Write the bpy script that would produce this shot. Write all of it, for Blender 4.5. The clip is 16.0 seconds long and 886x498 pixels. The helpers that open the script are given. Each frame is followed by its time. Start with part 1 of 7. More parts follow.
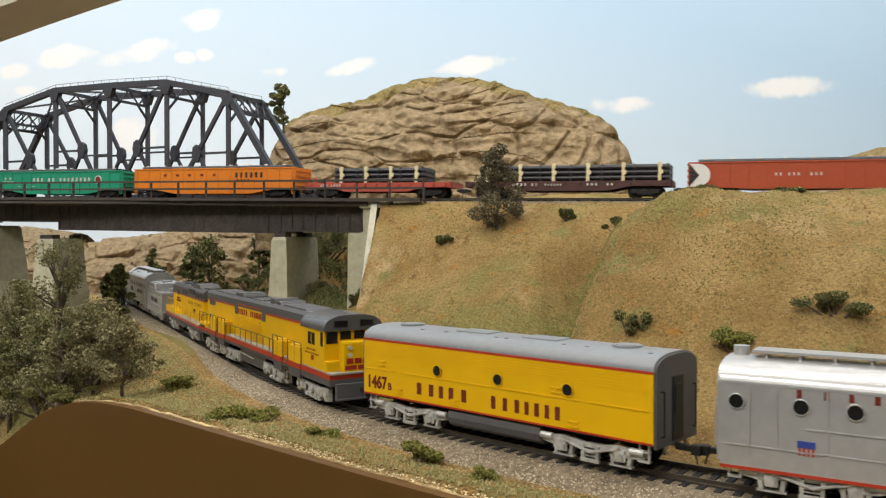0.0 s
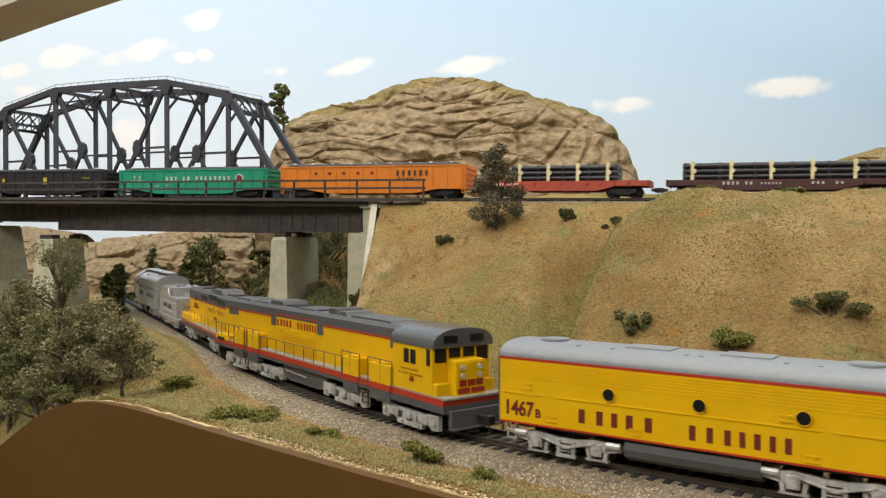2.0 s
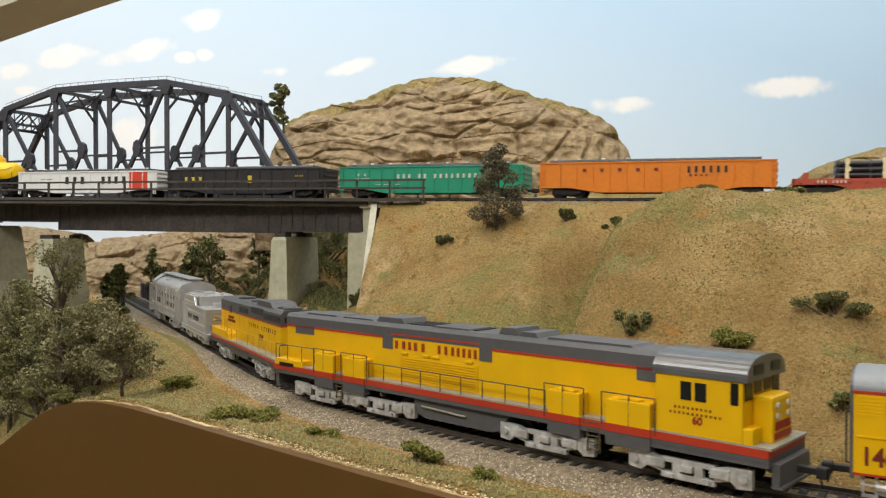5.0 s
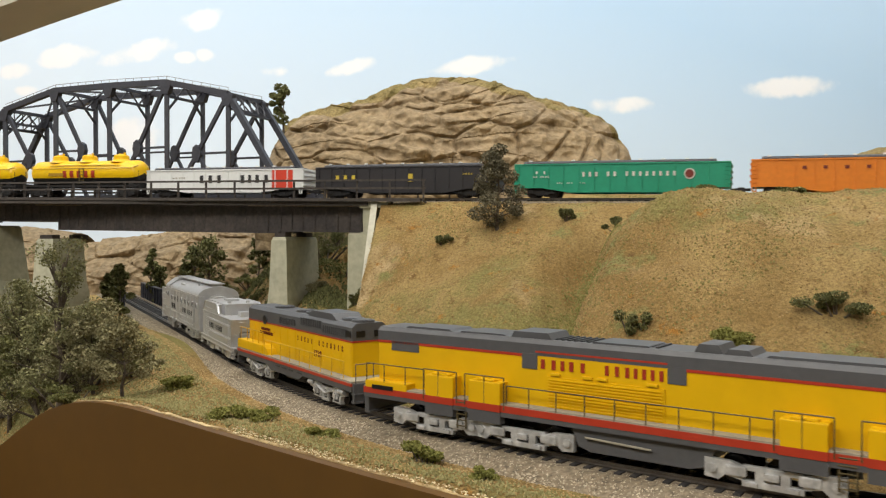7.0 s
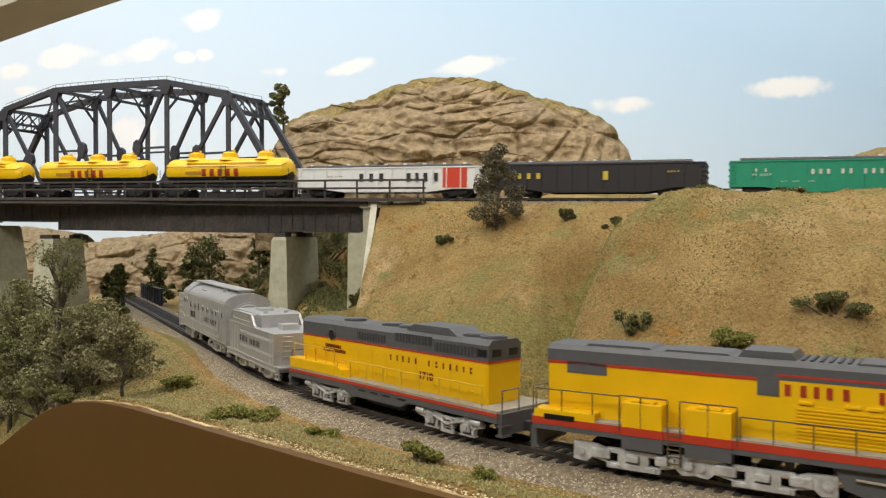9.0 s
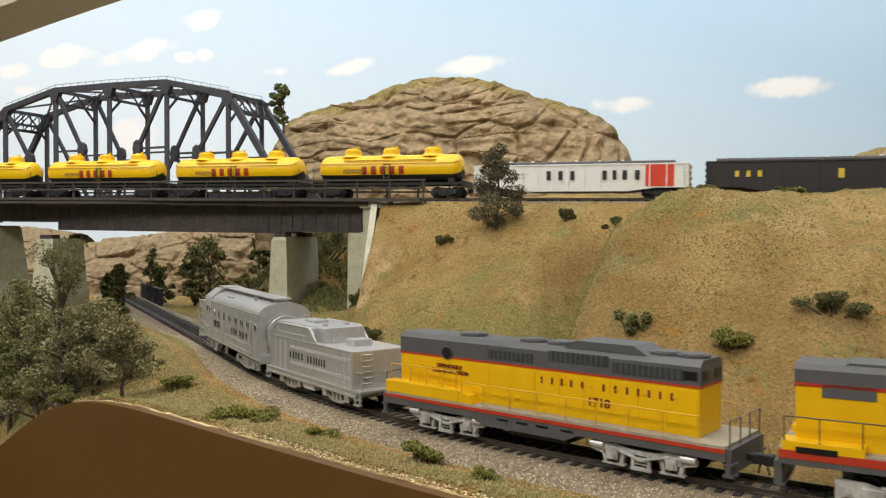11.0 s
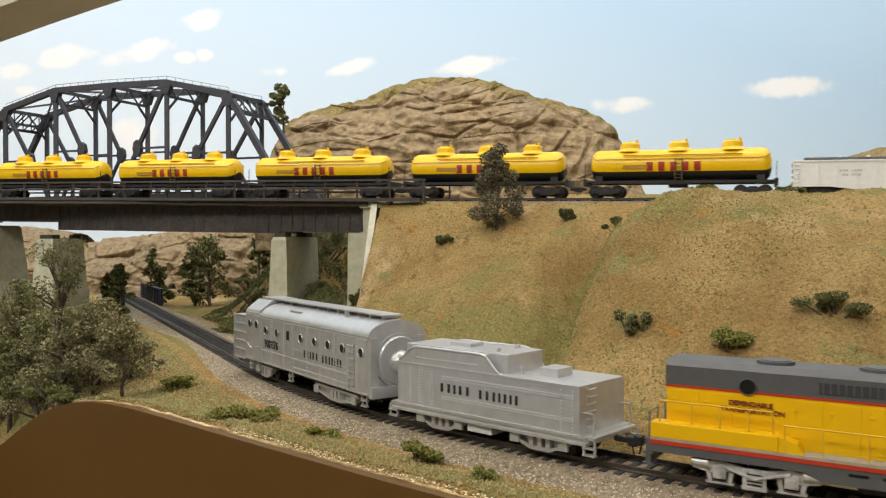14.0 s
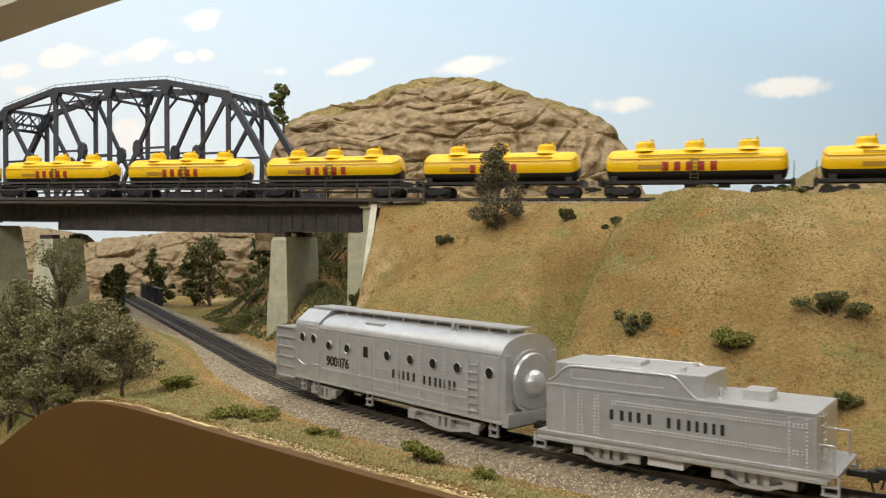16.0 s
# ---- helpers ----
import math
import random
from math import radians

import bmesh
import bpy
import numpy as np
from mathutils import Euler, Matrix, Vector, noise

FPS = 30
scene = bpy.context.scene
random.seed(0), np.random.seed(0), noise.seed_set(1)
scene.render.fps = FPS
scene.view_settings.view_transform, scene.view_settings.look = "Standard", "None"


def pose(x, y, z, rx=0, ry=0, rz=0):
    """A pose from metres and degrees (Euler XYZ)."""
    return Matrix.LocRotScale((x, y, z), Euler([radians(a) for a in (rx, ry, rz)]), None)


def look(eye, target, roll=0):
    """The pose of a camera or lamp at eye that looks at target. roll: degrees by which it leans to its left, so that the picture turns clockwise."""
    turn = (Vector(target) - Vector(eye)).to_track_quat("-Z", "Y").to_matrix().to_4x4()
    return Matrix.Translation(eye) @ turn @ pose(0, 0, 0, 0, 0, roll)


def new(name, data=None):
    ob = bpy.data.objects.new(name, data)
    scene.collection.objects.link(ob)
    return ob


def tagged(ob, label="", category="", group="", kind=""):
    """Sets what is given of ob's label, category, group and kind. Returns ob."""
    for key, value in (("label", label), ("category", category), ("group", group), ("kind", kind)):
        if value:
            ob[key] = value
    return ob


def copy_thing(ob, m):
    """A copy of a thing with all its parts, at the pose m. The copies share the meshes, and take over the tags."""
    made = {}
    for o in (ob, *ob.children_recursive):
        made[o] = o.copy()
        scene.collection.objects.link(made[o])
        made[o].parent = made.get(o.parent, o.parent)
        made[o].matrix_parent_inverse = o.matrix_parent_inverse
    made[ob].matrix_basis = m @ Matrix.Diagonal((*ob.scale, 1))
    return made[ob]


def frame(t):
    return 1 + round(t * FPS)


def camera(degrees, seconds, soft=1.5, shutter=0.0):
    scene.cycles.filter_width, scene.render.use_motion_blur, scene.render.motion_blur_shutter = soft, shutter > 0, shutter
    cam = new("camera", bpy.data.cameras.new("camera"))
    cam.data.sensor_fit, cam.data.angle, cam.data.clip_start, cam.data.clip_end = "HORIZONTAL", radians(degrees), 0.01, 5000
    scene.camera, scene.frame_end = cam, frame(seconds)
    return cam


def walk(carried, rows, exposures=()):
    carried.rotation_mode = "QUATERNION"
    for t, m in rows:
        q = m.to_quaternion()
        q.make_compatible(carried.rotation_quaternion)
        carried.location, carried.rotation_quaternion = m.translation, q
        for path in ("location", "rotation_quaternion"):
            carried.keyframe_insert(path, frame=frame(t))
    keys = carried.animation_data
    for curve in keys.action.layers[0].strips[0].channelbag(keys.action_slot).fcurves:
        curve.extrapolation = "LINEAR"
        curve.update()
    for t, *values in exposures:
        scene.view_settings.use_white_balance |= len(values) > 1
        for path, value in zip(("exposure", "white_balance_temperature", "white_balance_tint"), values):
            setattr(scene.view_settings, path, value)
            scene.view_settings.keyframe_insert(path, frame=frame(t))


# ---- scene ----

cam = camera(56.54, 16.0, soft=1.2, shutter=0.5)
EYE = (0.0, 0.0, 0.0937)
SEAT = look(EYE, (0.0, 1.0, 0.0789))
walk(cam, [(0, SEAT), (16, SEAT)])

# world and room light
world = bpy.data.worlds.new("room_dusk")
scene.world = world
world.use_nodes = True
world.node_tree.nodes["Background"].inputs[0].default_value = (0.9, 0.93, 1.0, 1)
world.node_tree.nodes["Background"].inputs[1].default_value = 0.25
scene.view_settings.exposure = 0.0


def lamp(name, x, y, z, sx, sy, watts, colour, target):
    data = bpy.data.lights.new(name, "AREA")
    data.shape, data.size, data.size_y = "RECTANGLE", sx, sy
    data.energy, data.color = watts, colour
    ob = new(name, data)
    ob.matrix_world = look((x, y, z), target)
    return ob


lamp("ceiling_tube_light", -0.70, -0.55, 1.24, 2.8, 0.4, 42, (1.0, 0.955, 0.89), (0.1, 0.35, 0.0))
lamp("ceiling_tube_light", 0.0, 0.55, 1.24, 2.8, 0.4, 20, (1.0, 0.96, 0.90), (0.0, 0.75, 0.0))
# added wash lamp, only there to brighten the sky backdrop
lamp("ceiling_tube_light", 0.0, 1.25, 1.24, 3.6, 0.25, 16, (0.98, 0.98, 0.98), (0.0, 1.75, 0.25))

# ---------------------------------------------------------------- track plan
# lower line: heading along its run, clockwise from +y; s = 0 lies before the camera
H0 = 2.27197


def heading_low(s):
    if s < -0.385:
        return radians(152.4)
    q = min(s, 0.22)
    h = H0 - 1.339 * q + 1.5065 * q * q + 5.934 * q ** 3
    return h - 0.25 * max(0.0, s - 0.22)


LOW_S = np.linspace(-3.0, 2.0, 2001)
_h = np.array([heading_low(s) for s in LOW_S])
_dx, _dy = np.sin(_h), np.cos(_h)
_st = LOW_S[1] - LOW_S[0]
LOW_X = np.concatenate([[0], np.cumsum((_dx[1:] + _dx[:-1]) / 2 * _st)])
LOW_Y = np.concatenate([[0], np.cumsum((_dy[1:] + _dy[:-1]) / 2 * _st)])
_i0 = int(np.argmin(abs(LOW_S)))
LOW_X += 0.0496 - LOW_X[_i0]
LOW_Y += 0.3768 - LOW_Y[_i0]


def low_at(s):
    return Vector((float(np.interp(s, LOW_S, LOW_X)), float(np.interp(s, LOW_S, LOW_Y)), -0.002))


# upper line: nearly straight, falls slightly along its run; s runs to the right
UP_H, UP_K, UP_SLOPE, UP_Z = radians(112.29), 0.06, -0.01542, 0.12247
UP_SIDE = 0.017


def up_at(s, away=0.0, dz=0.0):
    hh = UP_H + UP_K * s / 2
    h2 = UP_H + UP_K * s
    n = Vector((-math.cos(h2), math.sin(h2), 0))
    p = Vector((0.4931 + s * math.sin(hh), 0.5855 + s * math.cos(hh), UP_Z + UP_SLOPE * s + dz))
    return p + n * (UP_SIDE + away)


# how far each train has run, by time
LOW_RUN = [(0, -0.7028), (0.5, -0.6796), (1, -0.6558), (1.5, -0.6331), (2, -0.6103), (2.5, -0.5863), (3, -0.563), (3.5, -0.5399), (4, -0.5155), (4.5, -0.4915), (5, -0.4676), (5.5, -0.4436), (6, -0.4197), (6.5, -0.3957), (7, -0.372), (7.5, -0.348), (8, -0.3222), (8.5, -0.2956), (9, -0.2683), (9.5, -0.243), (10, -0.2182), (10.5, -0.1934), (11, -0.1685), (11.5, -0.1434), (12, -0.1172), (12.5, -0.0919), (13, -0.0681), (13.5, -0.0454), (14, -0.0234), (14.5, 0), (15, 0.0237), (15.5, 0.0461), (16, 0.0673)]
UP_RUN = [(0, -0.6305), (1, -0.5395), (2, -0.4485), (3, -0.3577), (4, -0.2687), (5, -0.179), (6, -0.0893), (7, 0.0), (8, 0.0909), (9, 0.1859), (10, 0.279), (11, 0.373), (12, 0.4651), (13, 0.5562), (14, 0.6467), (15, 0.7377), (16, 0.8345)]


def car_pose(a, b, at):
    p, q = at(a - b / 2), at(a + b / 2)
    d = q - p
    z = math.degrees(math.atan2(d.y, d.x))
    tilt = -math.degrees(math.atan2(d.z, math.hypot(d.x, d.y)))
    m = (p + q) / 2
    return pose(m.x, m.y, m.z, 0, tilt, z)


MOVERS = []


def motions():
    for ob, at, offset, bogies, run in MOVERS:
        walk(ob, [(t, car_pose(s + offset, bogies, at)) for t, s in run])
        # wheels roll with the distance run
        low = at is low_at
        steps = 120 if low else 240
        ts, ss = [r[0] for r in run], [r[1] for r in run]
        for w in ob.children_recursive:
            if w.name.startswith("wheelset"):
                x, r = w.location.x, w.location.z
                walk(w, [(16 * i / steps, pose(x, 0, r, 0, math.degrees((float(np.interp(16 * i / steps, ts, ss)) - ss[0]) / r), 0)) for i in range(steps + 1)])


# ---------------------------------------------------------------- materials
def mat(name, colour, rough=0.6, metal=0.0, vary=0.15, scale=300.0, bump=0.0, second=None, spec=0.5, coarse=25.0, detail=6.0):
    m = bpy.data.materials.new(name)
    m.use_nodes = True
    nt = m.node_tree
    n, l = nt.nodes, nt.links
    bs = n["Principled BSDF"]
    bs.inputs["Roughness"].default_value, bs.inputs["Metallic"].default_value = rough, metal
    bs.inputs["Specular IOR Level"].default_value = spec
    tc = n.new("ShaderNodeTexCoord")
    fine = n.new("ShaderNodeTexNoise")
    fine.inputs["Scale"].default_value, fine.inputs["Detail"].default_value = scale, detail
    big = n.new("ShaderNodeTexNoise")
    big.inputs["Scale"].default_value, big.inputs["Detail"].default_value = coarse, 4
    for q in (fine, big):
        l.new(tc.outputs["Object"], q.inputs["Vector"])
    second = second or tuple(c * 0.6 for c in colour)
    r1 = n.new("ShaderNodeValToRGB")
    r1.color_ramp.elements[0].position, r1.color_ramp.elements[1].position = 0.36, 0.66
    r1.color_ramp.elements[0].color = (*colour, 1)
    r1.color_ramp.elements[1].color = (*second, 1)
    l.new(big.outputs["Fac"], r1.inputs["Fac"])
    mix = n.new("ShaderNodeMixRGB")
    mix.inputs[0].default_value = 1.0 if vary > 0.5 else min(1, vary * 2)
    l.new(r1.outputs[0], mix.inputs[2])
    mix.inputs[1].default_value = (*colour, 1)
    mul = n.new("ShaderNodeMixRGB")
    mul.blend_type = "MULTIPLY"
    mul.inputs[0].default_value = 1.0
    r2 = n.new("ShaderNodeMapRange")
    r2.inputs["From Min"].default_value, r2.inputs["From Max"].default_value = 0.3, 0.7
    r2.inputs["To Min"].default_value, r2.inputs["To Max"].default_value = 1 - vary, 1 + vary
    l.new(fine.outputs["Fac"], r2.inputs["Value"])
    l.new(mix.outputs[0], mul.inputs[1])
    l.new(r2.outputs[0], mul.inputs[2])
    l.new(mul.outputs[0], bs.inputs["Base Color"])
    if bump:
        b = n.new("ShaderNodeBump")
        b.inputs["Strength"].default_value, b.inputs["Distance"].default_value = 0.6, bump
        l.new(fine.outputs["Fac"], b.inputs["Height"])
        l.new(b.outputs[0], bs.inputs["Normal"])
    return m


# painted clouds on the backdrop: centre, half sizes, tilt
CLOUDS = [(-0.963, 0.464, 0.057, 0.023, 0), (-0.843, 0.498, 0.076, 0.028, 0.15), (-0.678, 0.509, 0.095, 0.03, 0.25), (-0.542, 0.58, 0.066, 0.028, 0.2), (-0.576, 0.495, 0.032, 0.015, 0), (-0.528, 0.498, 0.032, 0.018, 0), (-0.367, 0.463, 0.041, 0.018, 0), (-0.198, 0.476, 0.061, 0.02, 0.2), (0.071, 0.478, 0.108, 0.023, 0.12), (0.398, 0.388, 0.089, 0.023, 0), (0.788, 0.427, 0.14, 0.028, 0.02), (-0.697, 0.321, 0.076, 0.051, 0.2), (-0.931, 0.422, 0.032, 0.015, 0)]

M = {}
M["yellow"] = mat("yellow_paint", (0.74, 0.43, 0.002), 0.42, spec=0.3, vary=0.05, scale=60, coarse=14)
M["yellowrail"] = mat("yellow_rail_paint", (0.62, 0.36, 0.02), 0.45, vary=0.06)
M["silver"] = mat("silver_paint", (0.57, 0.57, 0.57), 0.34, 0.58, vary=0.07, scale=200, coarse=22)
# pale box paint, also the bright glint coloured onto rivet heads
M["whitesilver"] = mat("pale_silver_and_glint", (0.66, 0.66, 0.66), 0.35, 0.2, vary=0.04)
M["bogie"] = mat("silver_truck_paint", (0.58, 0.58, 0.57), 0.38, 0.4, vary=0.3, scale=260, coarse=120, second=(0.34, 0.33, 0.31))
M["grey"] = mat("dark_grey_paint", (0.085, 0.085, 0.088), 0.5, vary=0.08, coarse=30)
M["lightgrey"] = mat("light_grey_roof", (0.24, 0.255, 0.27), 0.42, vary=0.06, coarse=30)
M["cabroof"] = mat("grey_cab_roof", (0.13, 0.13, 0.13), 0.26, 0.35, vary=0.06)
M["walk"] = mat("walkway_grey", (0.32, 0.29, 0.22), 0.7, vary=0.12)
M["rail"] = mat("dark_wire", (0.10, 0.075, 0.03), 0.5, vary=0.1)
M["wheel"] = mat("wheel_metal", (0.035, 0.03, 0.028), 0.4, 0.5, vary=0.15)
M["hole"] = mat("dark_opening", (0.006, 0.006, 0.006), 0.35, vary=0.05)
M["darkgrille"] = mat("dark_grille", (0.035, 0.035, 0.037), 0.6, vary=0.1)
M["lens"] = mat("headlight_lens", (0.55, 0.5, 0.4), 0.15, vary=0.05)
M["red"] = mat("red_stripe_paint", (0.42, 0.035, 0.012), 0.45, vary=0.06)
M["redpanel"] = mat("red_panel_paint", (0.60, 0.05, 0.02), 0.45, vary=0.04)
M["redletter"] = mat("red_letter_paint", (0.33, 0.025, 0.008), 0.5, vary=0.05)
M["maroonletter"] = mat("maroon_letter_paint", (0.15, 0.018, 0.008), 0.5, vary=0.05)
M["blackletter"] = mat("black_letter_paint", (0.018, 0.018, 0.018), 0.5, vary=0.05)
M["whiteletter"] = mat("white_letter_paint", (0.6, 0.6, 0.55), 0.5, vary=0.1)
M["yellowletter"] = mat("yellow_letter_paint", (0.6, 0.45, 0.04), 0.5, vary=0.1)
M["blue"] = mat("blue_shield_paint", (0.03, 0.06, 0.30), 0.5, vary=0.05)
M["black"] = mat("black_plastic", (0.012, 0.011, 0.011), 0.5, vary=0.2)
M["blackcar"] = mat("black_car_paint", (0.017, 0.015, 0.017), 0.5, vary=0.15)
M["load"] = mat("black_pipe", (0.013, 0.013, 0.018), 0.4, vary=0.1)
M["cream"] = mat("cream_wood", (0.74, 0.66, 0.40), 0.7, vary=0.1)
M["green"] = mat("green_paint", (0.012, 0.27, 0.155), 0.45, vary=0.06, coarse=30)
M["orange"] = mat("orange_paint", (0.68, 0.20, 0.012), 0.45, vary=0.06, coarse=30)
M["redbox"] = mat("red_car_paint", (0.40, 0.066, 0.020), 0.5, vary=0.06, coarse=30)
M["redflat"] = mat("faded_red_paint", (0.42, 0.07, 0.04), 0.55, vary=0.1)
M["maroon"] = mat("brown_maroon_paint", (0.075, 0.028, 0.027), 0.5, vary=0.1)
M["white"] = mat("white_paint", (0.74, 0.75, 0.73), 0.42, vary=0.04)
M["shell"] = mat("bright_yellow_tank", (0.80, 0.49, 0.002), 0.32, vary=0.04, coarse=30)
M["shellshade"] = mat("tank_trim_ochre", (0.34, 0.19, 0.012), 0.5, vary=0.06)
M["concrete"] = mat("concrete", (0.46, 0.45, 0.33), 0.92, vary=0.14, scale=150, coarse=16, second=(0.37, 0.36, 0.26))
M["steel"] = mat("bridge_steel", (0.038, 0.040, 0.052), 0.5, vary=0.2)
M["girder"] = mat("weathered_girder", (0.040, 0.033, 0.031), 0.6, vary=0.35, coarse=60, second=(0.075, 0.060, 0.050))
M["timber"] = mat("dark_timber", (0.06, 0.05, 0.042), 0.8, vary=0.25)
M["sleeper"] = mat("sleeper_brown", (0.030, 0.026, 0.024), 0.8, vary=0.3, scale=300)
M["railsteel"] = mat("rail_steel", (0.16, 0.14, 0.12), 0.35, 0.8, vary=0.2)
M["ballast"] = mat("ballast_bed", (0.23, 0.185, 0.125), 0.95, vary=0.45, scale=420, bump=0.0015, second=(0.17, 0.13, 0.08), coarse=30)
M["brown"] = mat("brown_fascia", (0.110, 0.050, 0.005), 0.5, vary=0.05, scale=60, coarse=5)
M["plaster"] = mat("cream_plaster_edge", (0.50, 0.38, 0.19), 0.9, vary=0.45, scale=150, coarse=40, second=(0.20, 0.115, 0.04))
M["wall"] = mat("room_paint", (0.62, 0.60, 0.55), 0.85, vary=0.04, scale=40, coarse=2)
M["ceilingpaint"] = mat("ceiling_paint", (0.75, 0.74, 0.70), 0.9, vary=0.03, scale=40, coarse=2)
M["floor"] = mat("grey_carpet", (0.16, 0.15, 0.14), 0.95, vary=0.2, scale=300, coarse=4)
M["valance"] = mat("beige_valance", (0.74, 0.68, 0.56), 0.7, vary=0.04, scale=40, coarse=6)
M["bark"] = mat("grey_bark", (0.11, 0.085, 0.06), 0.9, vary=0.3, scale=400)


def leaf_mat(name, c1, c2):
    m = bpy.data.materials.new(name)
    m.use_nodes = True
    nt = m.node_tree
    n, l = nt.nodes, nt.links
    bs = n["Principled BSDF"]
    bs.inputs["Roughness"].default_value = 0.9
    bs.inputs["Specular IOR Level"].default_value = 0.2
    g = n.new("ShaderNodeNewGeometry")
    r = n.new("ShaderNodeValToRGB")
    r.color_ramp.elements[0].color, r.color_ramp.elements[1].color = (*c1, 1), (*c2, 1)
    l.new(g.outputs["Random Per Island"], r.inputs["Fac"])
    l.new(r.outputs[0], bs.inputs["Base Color"])
    return m


M["leafdark"] = leaf_mat("dark_green_foliage", (0.066, 0.070, 0.026), (0.180, 0.178, 0.070))
M["leafolive"] = leaf_mat("olive_foliage", (0.10, 0.105, 0.034), (0.24, 0.235, 0.09))
M["leafgrove"] = leaf_mat("soft_olive_green_foliage", (0.125, 0.124, 0.055), (0.300, 0.288, 0.135))
M["leafmoss"] = leaf_mat("mossy_green_clump", (0.130, 0.135, 0.030), (0.300, 0.290, 0.085))
M["leafsage"] = leaf_mat("grey_sage_foliage", (0.155, 0.140, 0.066), (0.350, 0.315, 0.170))
M["leafsagedark"] = leaf_mat("dark_sage_foliage", (0.085, 0.075, 0.045), (0.22, 0.195, 0.125))
M["grassbits"] = leaf_mat("dry_grass_flock", (0.19, 0.165, 0.055), (0.32, 0.275, 0.105))
M["verge_flock"] = leaf_mat("pale_grass_flock", (0.205, 0.190, 0.075), (0.40, 0.365, 0.175))
M["gullygrass"] = leaf_mat("green_grass_flock", (0.16, 0.155, 0.045), (0.30, 0.28, 0.10))
M["stones"] = leaf_mat("ballast_stone", (0.24, 0.20, 0.14), (0.58, 0.50, 0.37))
M["soilbits"] = leaf_mat("soil_crumb", (0.17, 0.10, 0.036), (0.46, 0.32, 0.15))
M["sandbits"] = leaf_mat("sand_grain", (0.30, 0.19, 0.07), (0.58, 0.42, 0.21))
M["chips"] = leaf_mat("plaster_chip", (0.30, 0.19, 0.07), (0.86, 0.76, 0.50))


def land_mat():
    """sandy soil with patches of dry green flock and orange earth"""
    m = bpy.data.materials.new("hill_soil")
    m.use_nodes = True
    nt = m.node_tree
    n, l = nt.nodes, nt.links
    bs = n["Principled BSDF"]
    bs.inputs["Roughness"].default_value = 0.97
    bs.inputs["Specular IOR Level"].default_value = 0.15
    tc = n.new("ShaderNodeTexCoord")

    def noise_tex(scale, detail=6, rough=0.6, off=0.0):
        mp = n.new("ShaderNodeMapping")
        mp.inputs["Location"].default_value = (off, off * 0.7, off * 0.3)
        t = n.new("ShaderNodeTexNoise")
        t.inputs["Scale"].default_value, t.inputs["Detail"].default_value, t.inputs["Roughness"].default_value = scale, detail, rough
        l.new(tc.outputs["Object"], mp.inputs["Vector"])
        l.new(mp.outputs[0], t.inputs["Vector"])
        return t.outputs["Fac"]

    def ramp(v, a, b):
        r = n.new("ShaderNodeMapRange")
        r.interpolation_type = "SMOOTHSTEP"
        r.inputs["From Min"].default_value, r.inputs["From Max"].default_value = a, b
        l.new(v, r.inputs["Value"])
        return r.outputs[0]

    def mix(f, c1, c2, kind="MIX"):
        x = n.new("ShaderNodeMixRGB")
        x.blend_type = kind
        for i, v in ((0, f), (1, c1), (2, c2)):
            if isinstance(v, (tuple, float)):
                x.inputs[i].default_value = v if isinstance(v, float) else (*v, 1)
            else:
                l.new(v, x.inputs[i])
        return x.outputs[0]

    c = mix(ramp(noise_tex(14), 0.35, 0.65), (0.385, 0.268, 0.108), (0.265, 0.170, 0.060))
    c = mix(ramp(noise_tex(9, off=5), 0.56, 0.70), c, (0.49, 0.36, 0.19))
    c = mix(ramp(noise_tex(7, 8, 0.65, 3), 0.50, 0.64), c, (0.245, 0.212, 0.074))
    c = mix(ramp(noise_tex(17, 8, 0.7, 21), 0.55, 0.64), c, (0.230, 0.215, 0.078))
    c = mix(ramp(noise_tex(45, 5, 0.7, 9), 0.60, 0.70), c, (0.36, 0.17, 0.035))
    c = mix(ramp(noise_tex(60, 5, 0.7, 11), 0.58, 0.70), c, (0.19, 0.115, 0.042))
    grain = noise_tex(480, 7, 0.82)
    mr = n.new("ShaderNodeMapRange")
    mr.inputs["From Min"].default_value, mr.inputs["From Max"].default_value = 0.3, 0.7
    mr.inputs["To Min"].default_value, mr.inputs["To Max"].default_value = 0.42, 1.55
    l.new(grain, mr.inputs["Value"])
    c = mix(1.0, c, mr.outputs[0], "MULTIPLY")
    l.new(c, bs.inputs["Base Color"])
    b = n.new("ShaderNodeBump")
    b.inputs["Strength"].default_value, b.inputs["Distance"].default_value = 0.9, 0.0022
    l.new(grain, b.inputs["Height"])
    l.new(b.outputs[0], bs.inputs["Normal"])
    return m


def rock_mat():
    m = mat("tan_rock", (0.285, 0.212, 0.122), 0.95, vary=0.30, scale=110, bump=0.007, coarse=14, second=(0.205, 0.155, 0.098), spec=0.2)
    return m


